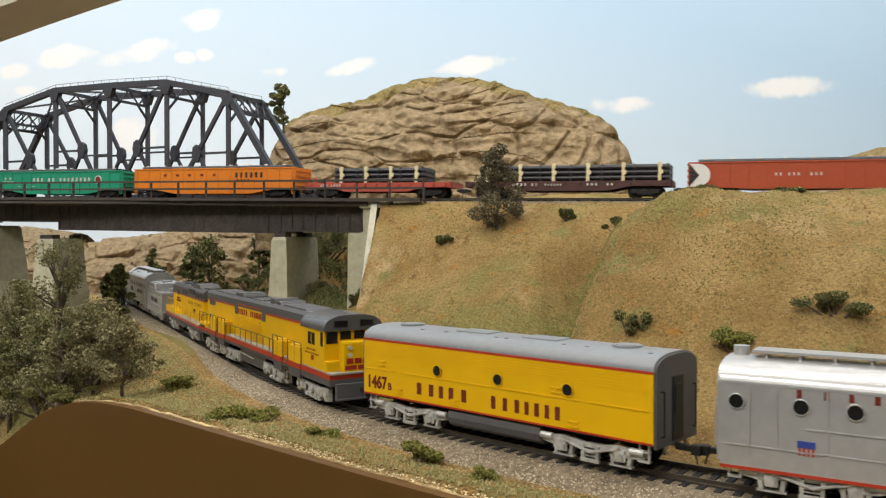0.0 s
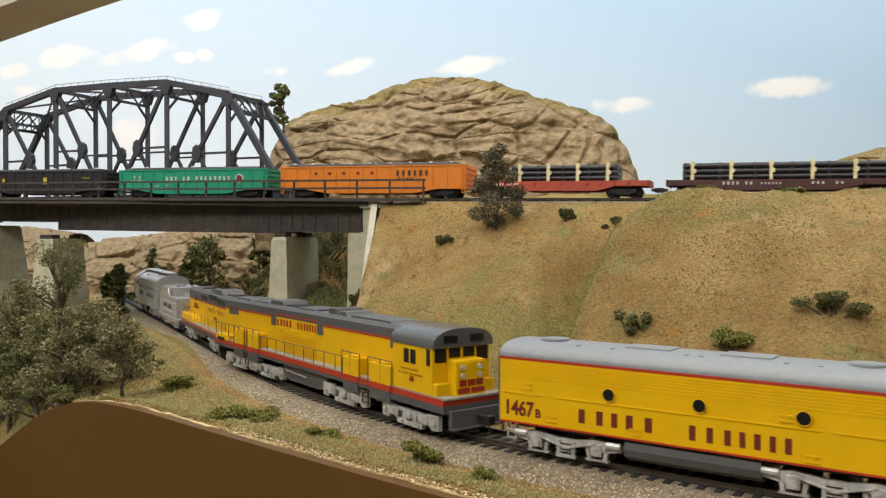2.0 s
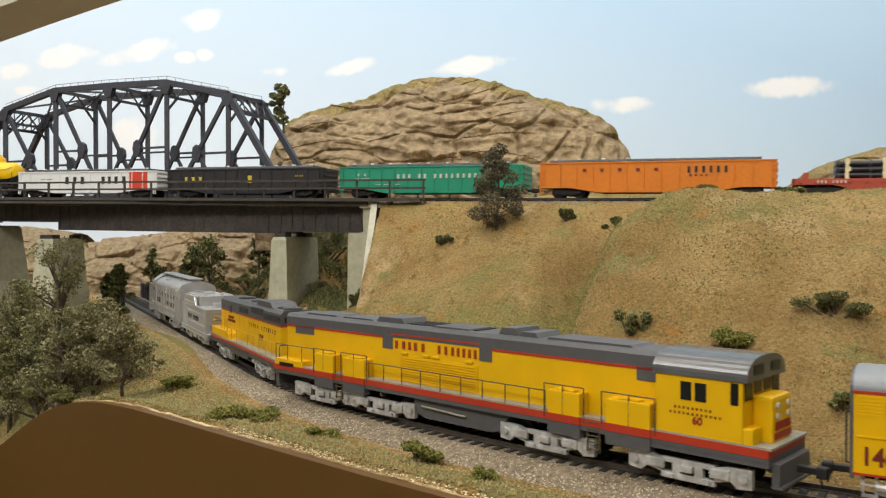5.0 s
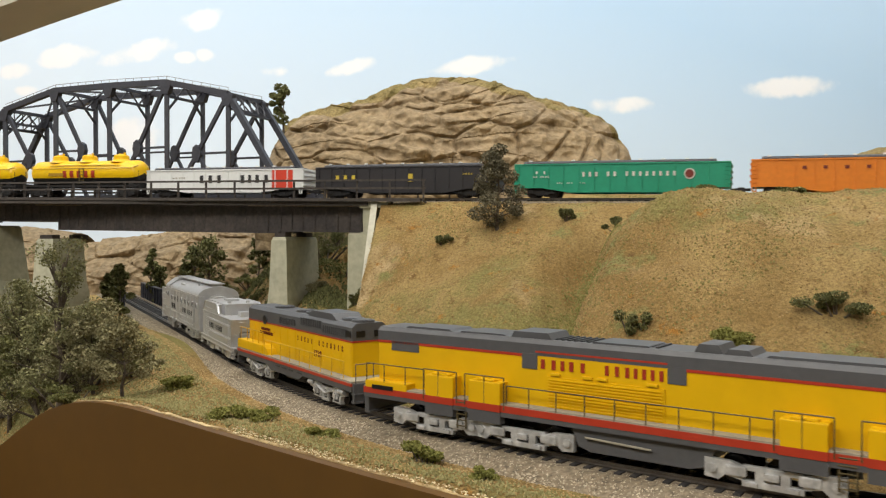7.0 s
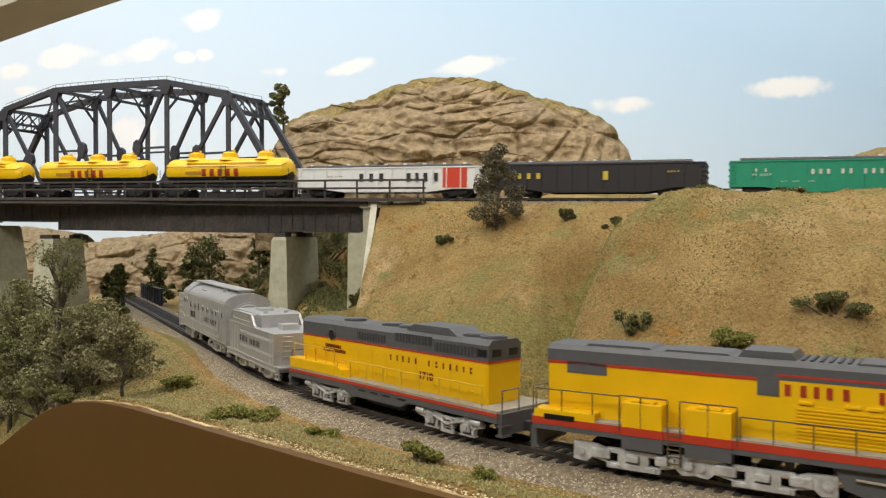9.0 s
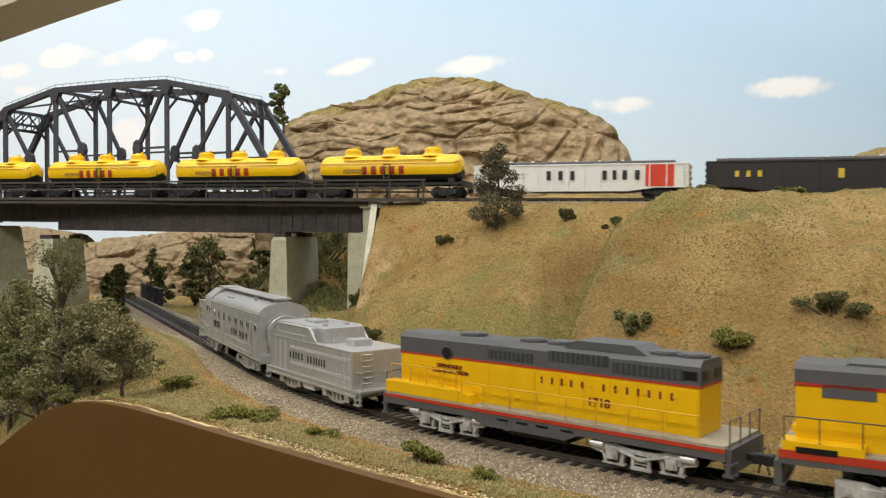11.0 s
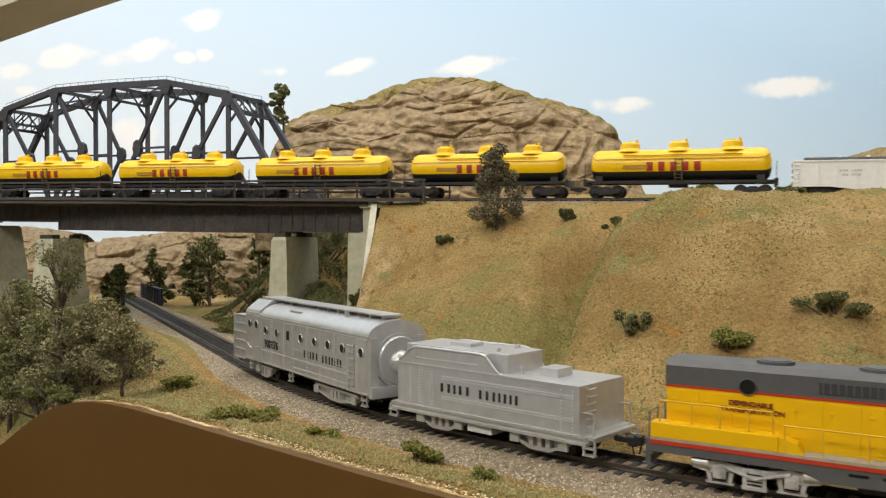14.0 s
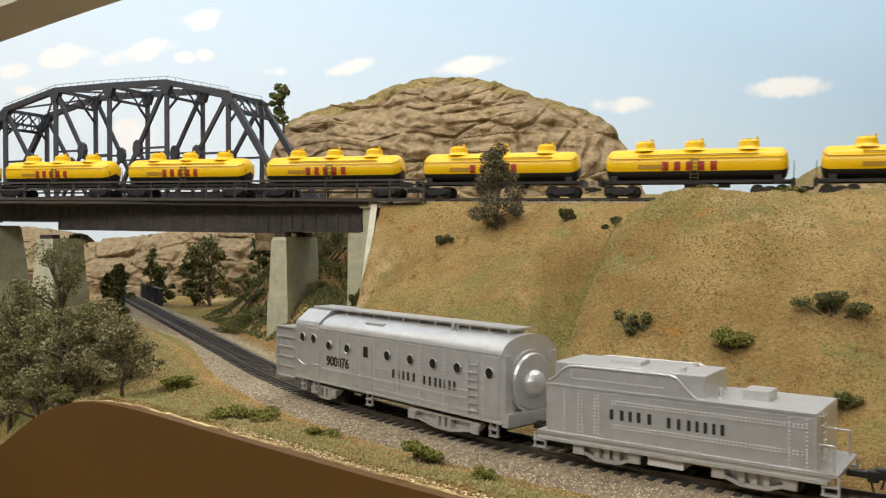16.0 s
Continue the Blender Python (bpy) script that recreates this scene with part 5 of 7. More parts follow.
def booster(name, label, silver):
    """cowl-bodied booster unit with portholes"""
    c = thing(name, label, "locomotive", LOW_GROUP)
    side = M["silver"] if silver else M["yellow"]
    zt, zr = (39.0, 47.6) if silver else (40.2, 46.8)
    W = 18.5
    bm = bmesh.new()
    zb = 7.0 if silver else 11.0
    box(bm, -84, 84, -W, W, zb, zt)
    pmm("body", bm, side, c)
    bm = bmesh.new()
    extrude(bm, arch(W, zt, zr, 30, 2.0 if silver else 2.5, zt - 0.3), "x", -84.2, 84.2)
    pmm("roof", bm, M["silver"] if silver else M["lightgrey"], c, smooth=False)
    for s in (-1, 1):
        bm = bmesh.new()
        extrude(bm, arch(W - 0.6, zt, zr - 0.8, 12, 2.4, 9.5), "x", *sorted((s * 84, s * 85.2)))
        e = pmm("end_wall", bm, M["silver"] if silver else M["grey"], c)
        bm = boxes(*sorted_box(s * 85.0, s * 85.7, -4.5, 4.5, 11, 37))
        box(bm, *sorted((s * 85.4, s * 86.1)), -3.4, 3.4, 22, 34, 0.3)
        pmm("end_door", bm, M["black"] if not silver else M["silver"], e)
        for q in (-14, 14):
            wire_bm = bmesh.new()
            wire(wire_bm, [(s * 85, q, 14), (s * 86.6, q, 14), (s * 86.6, q, 32), (s * 85, q, 32)], 0.35)
            pmm("grab_rail", wire_bm, M["black"] if not silver else M["silver"], e)
        coupler(c, s * 85, s)
        for q in (-16, 16):
            step_iron(c, s * 79, q, 3.2, 11.5, M["silver"] if silver else M["bogie"], 5)
    # stripes
    stripe = M["red"]
    bm = bmesh.new()
    for s in (-1, 1):
        if not silver:
            box(bm, -84, 84, *sorted((s * W, s * (W + 0.2))), zt - 0.9, zt + 0.2)
        box(bm, -84, 84, *sorted((s * W, s * (W + 0.2))), zb, zb + (0.8 if not silver else 1.2))
    pmm("stripe", bm, stripe, c, "thin red stripe")
    if not silver:
        for i in range(6):
            z = 31.6 + i * 1.25
            bm = bmesh.new()
            for s in (-1, 1):
                box(bm, -83, 81, *sorted((s * W, s * (W + 0.16))), z, z + 0.8)
            pmm("louvre", bm, side, c)
        bm = bmesh.new()
        for s in (-1, 1):
            for a, b in ((-83, -62), (-56, 50), (54, 82)):
                box(bm, a, b, *sorted((s * W, s * (W + 0.35))), 24.2, 24.8)
            for x, z in ((-70, 28), (-20, 14.5), (38, 27.5), (47, 14), (-58, 15)):
                box(bm, x - 2.5, x + 2.5, *sorted((s * W, s * (W + 0.5))), z - 1.4, z - 0.7)
                box(bm, x - 2.5, x + 2.5, *sorted((s * W, s * (W + 0.5))), z + 0.7, z + 1.4)
                box(bm, x - 0.6, x + 0.6, *sorted((s * W, s * (W + 0.4))), z - 1, z + 1)
            box(bm, 76, 78, *sorted((s * W, s * (W + 0.5))), 24, 24.8)
        pmm("side_rib", bm, side, c)
        for x in (-31.3, 6.3, 44.1):
            porthole(c, x, 28.4, W, 2.7, side)
        lettering(c, "xxixx", -46.5, -11.5, 15.2, 21.0, W, M["maroonletter"])
        lettering(c, "xxxixix", 1.1, 41.2, 14.6, 20.4, W, M["maroonletter"])
        numerals(c, "1467", -80.4, -66.6, 14.8, W + 0.1, M["maroonletter"], 1.2)
        numerals(c, "B", -65.8, -63.2, 14.8, W + 0.1, M["maroonletter"])
        for x in (-66, -20, 20, 62):
            bm = bmesh.new()
            if abs(x) < 40:
                box(bm, x - 10, x + 10, -6, 6, zr - 0.8, zr + 0.5, 0.4)
            else:
                cyl(bm, (x, 0, zr - 1), (x, 0, zr + 0.8), 6.5, 20)
                cyl(bm, (x, 0, zr + 0.7), (x, 0, zr + 1.0), 5, 20)
            pmm("roof_vent", bm, M["lightgrey"], c)
        for x in (-50, -34, -2, 4, 36, 48, 78):
            pmm("lifting_lug", boxes((x - 0.8, x + 0.8, -10, -8.5, zr - 1.4, zr - 0.2)), M["lightgrey"], c)
            pmm("roof_cleat", boxes((x - 3, x + 3, -14.0, -13.4, zr - 2.4, zr - 1.6)), M["lightgrey"], c)
    else:
        for x in (-78, -55.6, -38, -16, 8, 32, 56, 76):
            porthole(c, x, 32.4, W, 2.8, side)
        bm = bmesh.new()
        for s in (-1, 1):
            for x in (-73.5, -64, -47, -26, -4, 20, 44, 66):
                box(bm, x - 0.4, x + 0.4, *sorted((s * W, s * (W + 0.35))), 13, 38.6)
            box(bm, -54, 60, *sorted((s * W, s * (W + 0.35))), 24.2, 24.7)
            box(bm, -83, 83, *sorted((s * W, s * (W + 0.35))), 15.8, 16.3)
        pmm("side_rib", bm, side, c)
        bm = boxes((-75, 80, -6, 6, 49.2, 50.2))
        for x in range(-70, 80, 12):
            box(bm, x - 0.5, x + 0.5, -5, 5, 46.5, 49.4)
        pmm("running_board", bm, M["silver"], c)
        bm = bmesh.new()
        cyl(bm, (-80, 0, 46), (-80, 0, 51), 3, 14)
        pmm("stack", bm, M["silver"], c)
        lettering(c, "x.x.i.x.x", -58, -20.5, 35.6, 38.6, W, M["maroonletter"])
        pmm("shield", boxes((-56.8, -50.8, -W - 0.3, W + 0.3, 17.8, 20.2)), M["blue"], c, "blue and striped red shield")
        for i in range(4):
            pmm("shield_stripe", boxes((-56.4 + i * 1.5, -55.7 + i * 1.5, -W - 0.3, W + 0.3, 15.0, 17.8)), M["red"], c)
    bm = bmesh.new()
    extrude(bm, [(-15, 11), (-17.4, 9.4), (-18, 6.6), (-17, 3.6), (-14, 1.6), (14, 1.6), (17, 3.6), (18, 6.6), (17.4, 9.4), (15, 11)], "x", -25, 29)
    pmm("fuel_tank", bm, M["grey"], c)
    pmm("underframe", boxes((-82, 82, -12, 12, 8.5, 11.2)), M["black"], c)
    for x in (-52, 54):
        truck(c, x, 50, "swing", M["bogie"], (-14.5, 14.5), 5.6)
    return c


def sorted_box(x0, x1, *rest):
    return ((min(x0, x1), max(x0, x1), *rest),)


def hand_rail(parent, posts, y, z0, z1, material, ends=True, name="hand_rail"):
    bm = bmesh.new()
    wire(bm, [(posts[0], y, z1), (posts[-1], y, z1)], 0.3)
    rail = pmm(name, bm, material, parent)
    for x in posts:
        bm = bmesh.new()
        wire(bm, [(x, y, z0), (x, y, z1)], 0.3)
        pmm("post", bm, material, rail)
    return rail


def hood_booster():
    c = thing("diesel_locomotive", "yellow and grey cabless diesel booster locomotive on the lower track", "locomotive", LOW_GROUP)
    W = 11.0
    pmm("hood", boxes((-83, 68, -W, W, 14.5, 34.6), bevel=0.6), M["yellow"], c)
    bm = bmesh.new()
    extrude(bm, [(-W - 0.1, 34.4), (W + 0.1, 34.4), (W + 0.1, 42.4), (W - 2.6, 44.8), (-W + 2.6, 44.8), (-W - 0.1, 42.4)], "x", -83.2, 68.2)
    pmm("roof", bm, M["grey"], c)
    bm = boxes((-83.3, 68.3, -W - 0.25, W + 0.25, 34.0, 34.9))
    pmm("stripe", bm, M["red"], c, "thin red stripe")
    for x, kind in ((-46, "fan"), (-12, "fan"), (2, "fan"), (28, "box"), (50, "fan"), (61, "fan")):
        bm = bmesh.new()
        if kind == "fan":
            cyl(bm, (x, 0, 44.4), (x, 0, 46.0), 6.6, 22)
            cyl(bm, (x, 0, 45.9), (x, 0, 46.3), 5.2, 22)
        else:
            extrude(bm, [(x - 20, 44.5), (x - 14, 48.2), (x + 12, 48.2), (x + 18, 44.5)], "y", -9, 9)
        pmm("roof_fan" if kind == "fan" else "dynamic_brake_blister", bm, M["grey"], c)
    for a, b, z0, z1 in ((-30, -6, 36.5, 40.5), (32, 62, 36.5, 41), (2, 30, 38.5, 43)):
        bm = boxes((a, b, -W - 0.35, W + 0.35, z0, z1))
        g = pmm("side_grille", bm, M["darkgrille"], c)
        bm = bmesh.new()
        for i in range(int((b - a) / 2.4)):
            box(bm, a + 1 + i * 2.4, a + 1.5 + i * 2.4, -W - 0.6, W + 0.6, z0, z1)
        pmm("slat", bm, M["grey"], g)
    porthole(c, -53.5, 36.6, W, 3.0, M["grey"])
    pmm("number_board", boxes((68, 68.6, -8.5, -3, 37, 40.5), (68, 68.6, 3, 8.5, 37, 40.5), (61.5, 67, -W - 0.4, W + 0.4, 37, 40.5)), M["hole"], c)
    for x0 in (-80, -68, -38, -26, -14, -2, 10, 22, 34, 46, 58):
        for s in (-1, 1):
            bm = bmesh.new()
            box(bm, x0, x0 + 9, *sorted((s * W, s * (W + 0.25))), 16, 33, 0.1)
            dr = pmm("hood_door", bm, M["yellow"], c)
            for z in (19, 29):
                pmm("hinge", boxes((x0 - 0.6, x0 + 0.8, *sorted((s * W, s * (W + 0.6))), z, z + 0.7)), M["yellow"], dr)
    lettering(c, "x.x.i.x.x...x.x.x.i.x.i.x", -2.4, 58, 28.0, 31.0, W + 0.2, M["maroonletter"])
    numerals(c, "1718", 21.5, 31, 21.0, W + 0.35, M["maroonletter"])
    numerals(c, "DEPENDABLE", -60, -45, 29.2, W + 0.3, M["maroonletter"])
    numerals(c, "TRANSPORTATION", -63, -41, 26.6, W + 0.3, M["maroonletter"])
    # walkway, sill
    pmm("walkway", boxes((-87, 80, -18.2, 18.2, 13.6, 14.7)), M["walk"], c)
    pmm("sill_stripe", boxes((-87, 80, -18.5, 18.5, 12.0, 13.6)), M["red"], c, "red sill stripe")
    bm = bmesh.new()
    extrude(bm, [(-87, 12), (-87, 8.8), (-34, 8.8), (-28, 6.0), (14, 6.0), (20, 9), (80, 9), (80, 12)], "y", -18.2, 18.2)
    pmm("frame_skirt", bm, M["grey"], c)
    pmm("skirt_slot", boxes(*[(x, x + 6, -18.4, 18.4, 9.6, 10.6) for x in (-20, -10, 0, 12)]), M["hole"], c)
    bm = bmesh.new()
    for s in (-1, 1):
        box(bm, -87, -42, *sorted((s * 11, s * 18.2)), 14.6, 20.6, 0.5)
        extrude(bm, [(-42, 14.6), (-42, 20.4), (-36, 18.5), (-34, 14.6)], "y", *sorted((s * 11, s * 17.8)))
    pmm("battery_box", bm, M["yellow"], c)
    for s in (-1, 1):
        hand_rail(c, [-40 + 0, -28, -14, 0, 14, 28, 42, 56, 70], s * 17.6, 14.6, 24.6, M["yellowrail"])
        hand_rail(c, [-84, -72, -62, -52, -44], s * 16.8, 20.4, 29.0, M["yellowrail"])
    for s in (-1, 1):
        x = -88 if s < 0 else 81
        bm = boxes((x - 1, x + 1, -17.5, 17.5, 4, 13.6), (x - 2, x + 2, -17.8, -12, 3.0, 4.0), (x - 2, x + 2, 12, 17.8, 3.0, 4.0), (x - 2, x + 2, -17.8, -12, 7.5, 8.3), (x - 2, x + 2, 12, 17.8, 7.5, 8.3))
        pmm("pilot", bm, M["grey"], c)
        for q in (-16, 5):
            bm = bmesh.new()
            wire(bm, [(x, q, 13.5), (x, q, 24), (x, q + 11, 24), (x, q + 11, 13.5)], 0.3)
            pmm("end_rail", bm, M["grey"], c)
        coupler(c, x, s)
    pmm("fuel_tank", boxes((-18, 12, -13, 13, 2.4, 8), bevel=1.6), M["black"], c)
    for x in (-50, 47):
        truck(c, x, 46, "swing", M["bogie"], (-13.5, 13.5), 5.6)
    return c


def double_diesel():
    c = thing("diesel_locomotive", "long yellow and grey diesel locomotive with four silver trucks", "locomotive", LOW_GROUP)
    W = 11.6
    pmm("hood", boxes((-157, 100, -W, W, 14.5, 40.4), bevel=0.5), M["yellow"], c)
    bm = bmesh.new()
    extrude(bm, [(-W - 0.15, 40.2), (W + 0.15, 40.2), (W + 0.15, 45.4), (W - 1.8, 47.4), (-W + 1.8, 47.4), (-W - 0.15, 45.4)], "x", -157.3, 100)
    pmm("roof", bm, M["grey"], c)
    pmm("stripe", boxes((-157.3, -62, -W - 0.3, W + 0.3, 39.4, 40.6), (-62, 1, -W - 0.3, W + 0.3, 41.6, 42.4), (1, 100, -W - 0.3, W + 0.3, 39.4, 40.6)), M["red"], c, "thin red stripe")
    for x0, x1, z0, g in ((-148, -130, 35.8, 0.3), (-69, -61, 34.0, 0.35), (1, 9, 34.0, 0.35), (88, 100, 35.0, 0.3)):
        pmm("grey_patch", boxes((x0, x1, -W - g, W + g, z0, 41)), M["grey"], c)
    for x0, x1, z in ((-140, -112, 48.4), (-106, -80, 48.2), (-76, -56, 50.2), (-34, -8, 48.2), (12, 22, 50.8), (24, 34, 49.6), (40, 84, 48.4)):
        bm = bmesh.new()
        extrude(bm, [(x0 - 1, 47.2), (x0 + 1, z), (x1 - 1, z), (x1 + 1, 47.2)], "y", -9, 9)
        h = pmm("roof_hatch", bm, M["grey"], c)
    bm = bmesh.new()
    for x in np.arange(-54, -4, 3.2):
        box(bm, x, x + 1.2, -8, 8, 47.3, 48.0)
    pmm("radiator_grille", bm, M["darkgrille"], c)
    # louvred engine doors
    g = pmm("louvred_panel", boxes((-56, 0, -W - 0.5, W + 0.5, 17.5, 31.5)), M["yellow"], c)
    for i in range(10):
        pmm("louvre", boxes((-55, -1, -W - 0.95, W + 0.95, 18.2 + i * 1.3, 18.7 + i * 1.3)), M["yellow"], g)
    pmm("door_latch", boxes(*[(x, x + 5, -W - 1.2, W + 1.2, 32.0, 33.2) for x in (-54, -38, -31, -8)], bevel=0.3), M["yellow"], c)
    lettering(c, "xxixx", -60, -36, 34.6, 38.8, W, M["redletter"], 0.4)
    lettering(c, "xxxixix", -28, 0, 34.6, 38.8, W, M["redletter"], 0.4)
    # cab and nose
    bm = boxes((100, 136, -17.6, 17.6, 14.5, 40.6), bevel=0.5)
    cab = pmm("cab", bm, M["yellow"], c)
    bm = bmesh.new()
    extrude(bm, arch(18.2, 40.4, 49.2, 26, 2.6, 40.2), "x", 99, 138)
    pmm("cab_roof", bm, M["cabroof"], cab)
    pmm("cab_window", boxes((111, 115.4, -17.9, 17.9, 31.0, 38.0), (117, 121.6, -17.9, 17.9, 31.0, 38.0), (131.4, 134.4, -17.9, 17.9, 31.5, 39.5)), M["hole"], cab)
    pmm("windscreen", boxes((136, 136.4, -16, -9.4, 33, 39.6), (136, 136.4, -7.6, -1, 35, 39.6), (136, 136.4, 1, 7.6, 35, 39.6), (136, 136.4, 9.4, 16, 33, 39.6)), M["hole"], cab)
    pmm("number_box", boxes((137.8, 138.4, -12, -4, 42.5, 46), (137.8, 138.4, 4, 12, 42.5, 46)), M["hole"], cab)
    pmm("nose", boxes((136, 144, -9.2, 9.2, 14.5, 34.5), bevel=1.4), M["yellow"], c)
    pmm("nose_side_box", boxes((136, 140, -17.6, 17.6, 14.5, 23.5), bevel=0.8), M["yellow"], c)
    bm = bmesh.new()
    for z in (31, 27):
        for q in (-5, 5):
            cyl(bm, (144, q, z), (144.8, q, z), 1.3, 12)
    pmm("headlight", bm, M["lens"], c)
    pmm("nose_lettering", boxes((144, 144.4, -7, -3, 22, 25), (144, 144.4, -2, 2, 22, 25), (144, 144.4, 3, 7, 22, 25), (144, 144.4, -8, -1, 18.6, 21), (144, 144.4, 0, 8, 18.6, 21)), M["redletter"], c)
    numerals(c, "60", 116, 120, 22.0, 17.75, M["redletter"])
    lettering(cab, "xxxxxxxxx", 108, 124, 27.4, 28.4, 17.6, M["maroonletter"])
    lettering(cab, "xxxxxxxxxxxx", 106, 128, 25.2, 26.2, 17.6, M["maroonletter"])
    # walkway, sill, cabinets
    pmm("walkway", boxes((-162, 147, -17.8, 17.8, 16.6, 17.6)), M["walk"], c)
    pmm("sill_stripe", boxes((-162, 146, -18.1, 18.1, 13.8, 16.8)), M["red"], c, "red sill stripe")
    bm = bmesh.new()
    extrude(bm, [(-42, 13), (-38, 3.6), (-32, 1.8), (12, 1.8), (18, 3.6), (24, 13)], "y", -15.5, 15.5)
    pmm("fuel_tank", bm, M["grey"], c)
    pmm("frame_skirt", boxes((-162, 146, -17.9, 17.9, 11.6, 14.0), (98, 146, -17.9, 17.9, 10.2, 12)), M["grey"], c)
    for s in (-1, 1):
        for a, b in ((-121, -104), (-95, -77), (47, 64), (77, 98)):
            cb = pmm("cabinet", boxes((a, b, *sorted((s * 11, s * 18.4)), 14.4, 27.0), bevel=0.6), M["yellow"], c)
            pmm("cabinet_lid", boxes(((a + b) / 2 - 5, (a + b) / 2 + 5, *sorted((s * 13, s * 17.5)), 27, 27.8), bevel=0.3), M["yellow"], cb)
            pmm("drop_skirt", boxes((a, b, *sorted((s * 14, s * 18.3)), 8.0, 14.0)), M["grey"], cb)
            pmm("cabinet_stripe", boxes((a - 0.1, b + 0.1, *sorted((s * 14, s * 18.6)), 13.6, 16.9)), M["red"], cb)
        pmm("rear_box", boxes((-161, -133, *sorted((s * 9, s * 18)), 14.4, 20.4), bevel=0.5), M["yellow"], c)
        pmm("rear_vent", boxes((-156, -142, *sorted((s * 17.6, s * 18.3)), 16.2, 18.4)), M["hole"], c)
        hand_rail(c, [-74, -62, -48, -34, -20, -6, 8, 22, 36, 45], s * 17.6, 14.8, 26.0, M["rail"])
        hand_rail(c, [-122, -113, -102], s * 18.2, 14.8, 29.5, M["rail"])
        hand_rail(c, [-97, -86, -75], s * 18.2, 14.8, 29.5, M["rail"])
        hand_rail(c, [45, 55, 66], s * 18.2, 14.8, 29.5, M["rail"])
        hand_rail(c, [75, 88, 100], s * 18.2, 14.8, 29.5, M["rail"])
        hand_rail(c, [-160, -148, -134, -122], s * 17.8, 20, 29.0, M["rail"])
        ladder(c, -99.5, s * 17, 3.2, 17, M["rail"], 5, 5)
        ladder(c, 70.5, s * 17, 3.2, 17, M["rail"], 6, 5)
        wire_bm = bmesh.new()
        wire(wire_bm, [(-34, s * 16.8, 8), (-4, s * 16.8, 7)], 0.5)
        pmm("pipe", wire_bm, M["walk"], c)
        coupler(c, 150 if s > 0 else -163, s)
        x = 147 if s > 0 else -163
        pmm("pilot", boxes((x - 1, x + 2, -15, 15, 3, 11.8), (x - 1, x + 3, -15, 15, 2.4, 3.6), bevel=0.4), M["grey"], c)
    for x, q in ((-117, 0), (-66, 0), (44, 0), (113, 0)):
        truck(c, x, 51, "slab", M["bogie"], (-15, 15), 5.6)
    return c


def rivets(parent, rows, y, material):
    bm = bmesh.new()
    for x0, x1, z0, z1, n in rows:
        for i in range(n):
            f = i / max(1, n - 1)
            x, z = x0 + (x1 - x0) * f, z0 + (z1 - z0) * f
            for s in (-1, 1):
                box(bm, x - 0.34, x + 0.34, *sorted((s * y, s * (y + 0.5))), z - 0.3, z + 0.3)
    o = pmm("rivets", bm, material, parent, "rows of tiny raised rivets")
    o["kind"] = "stuff"
    return o


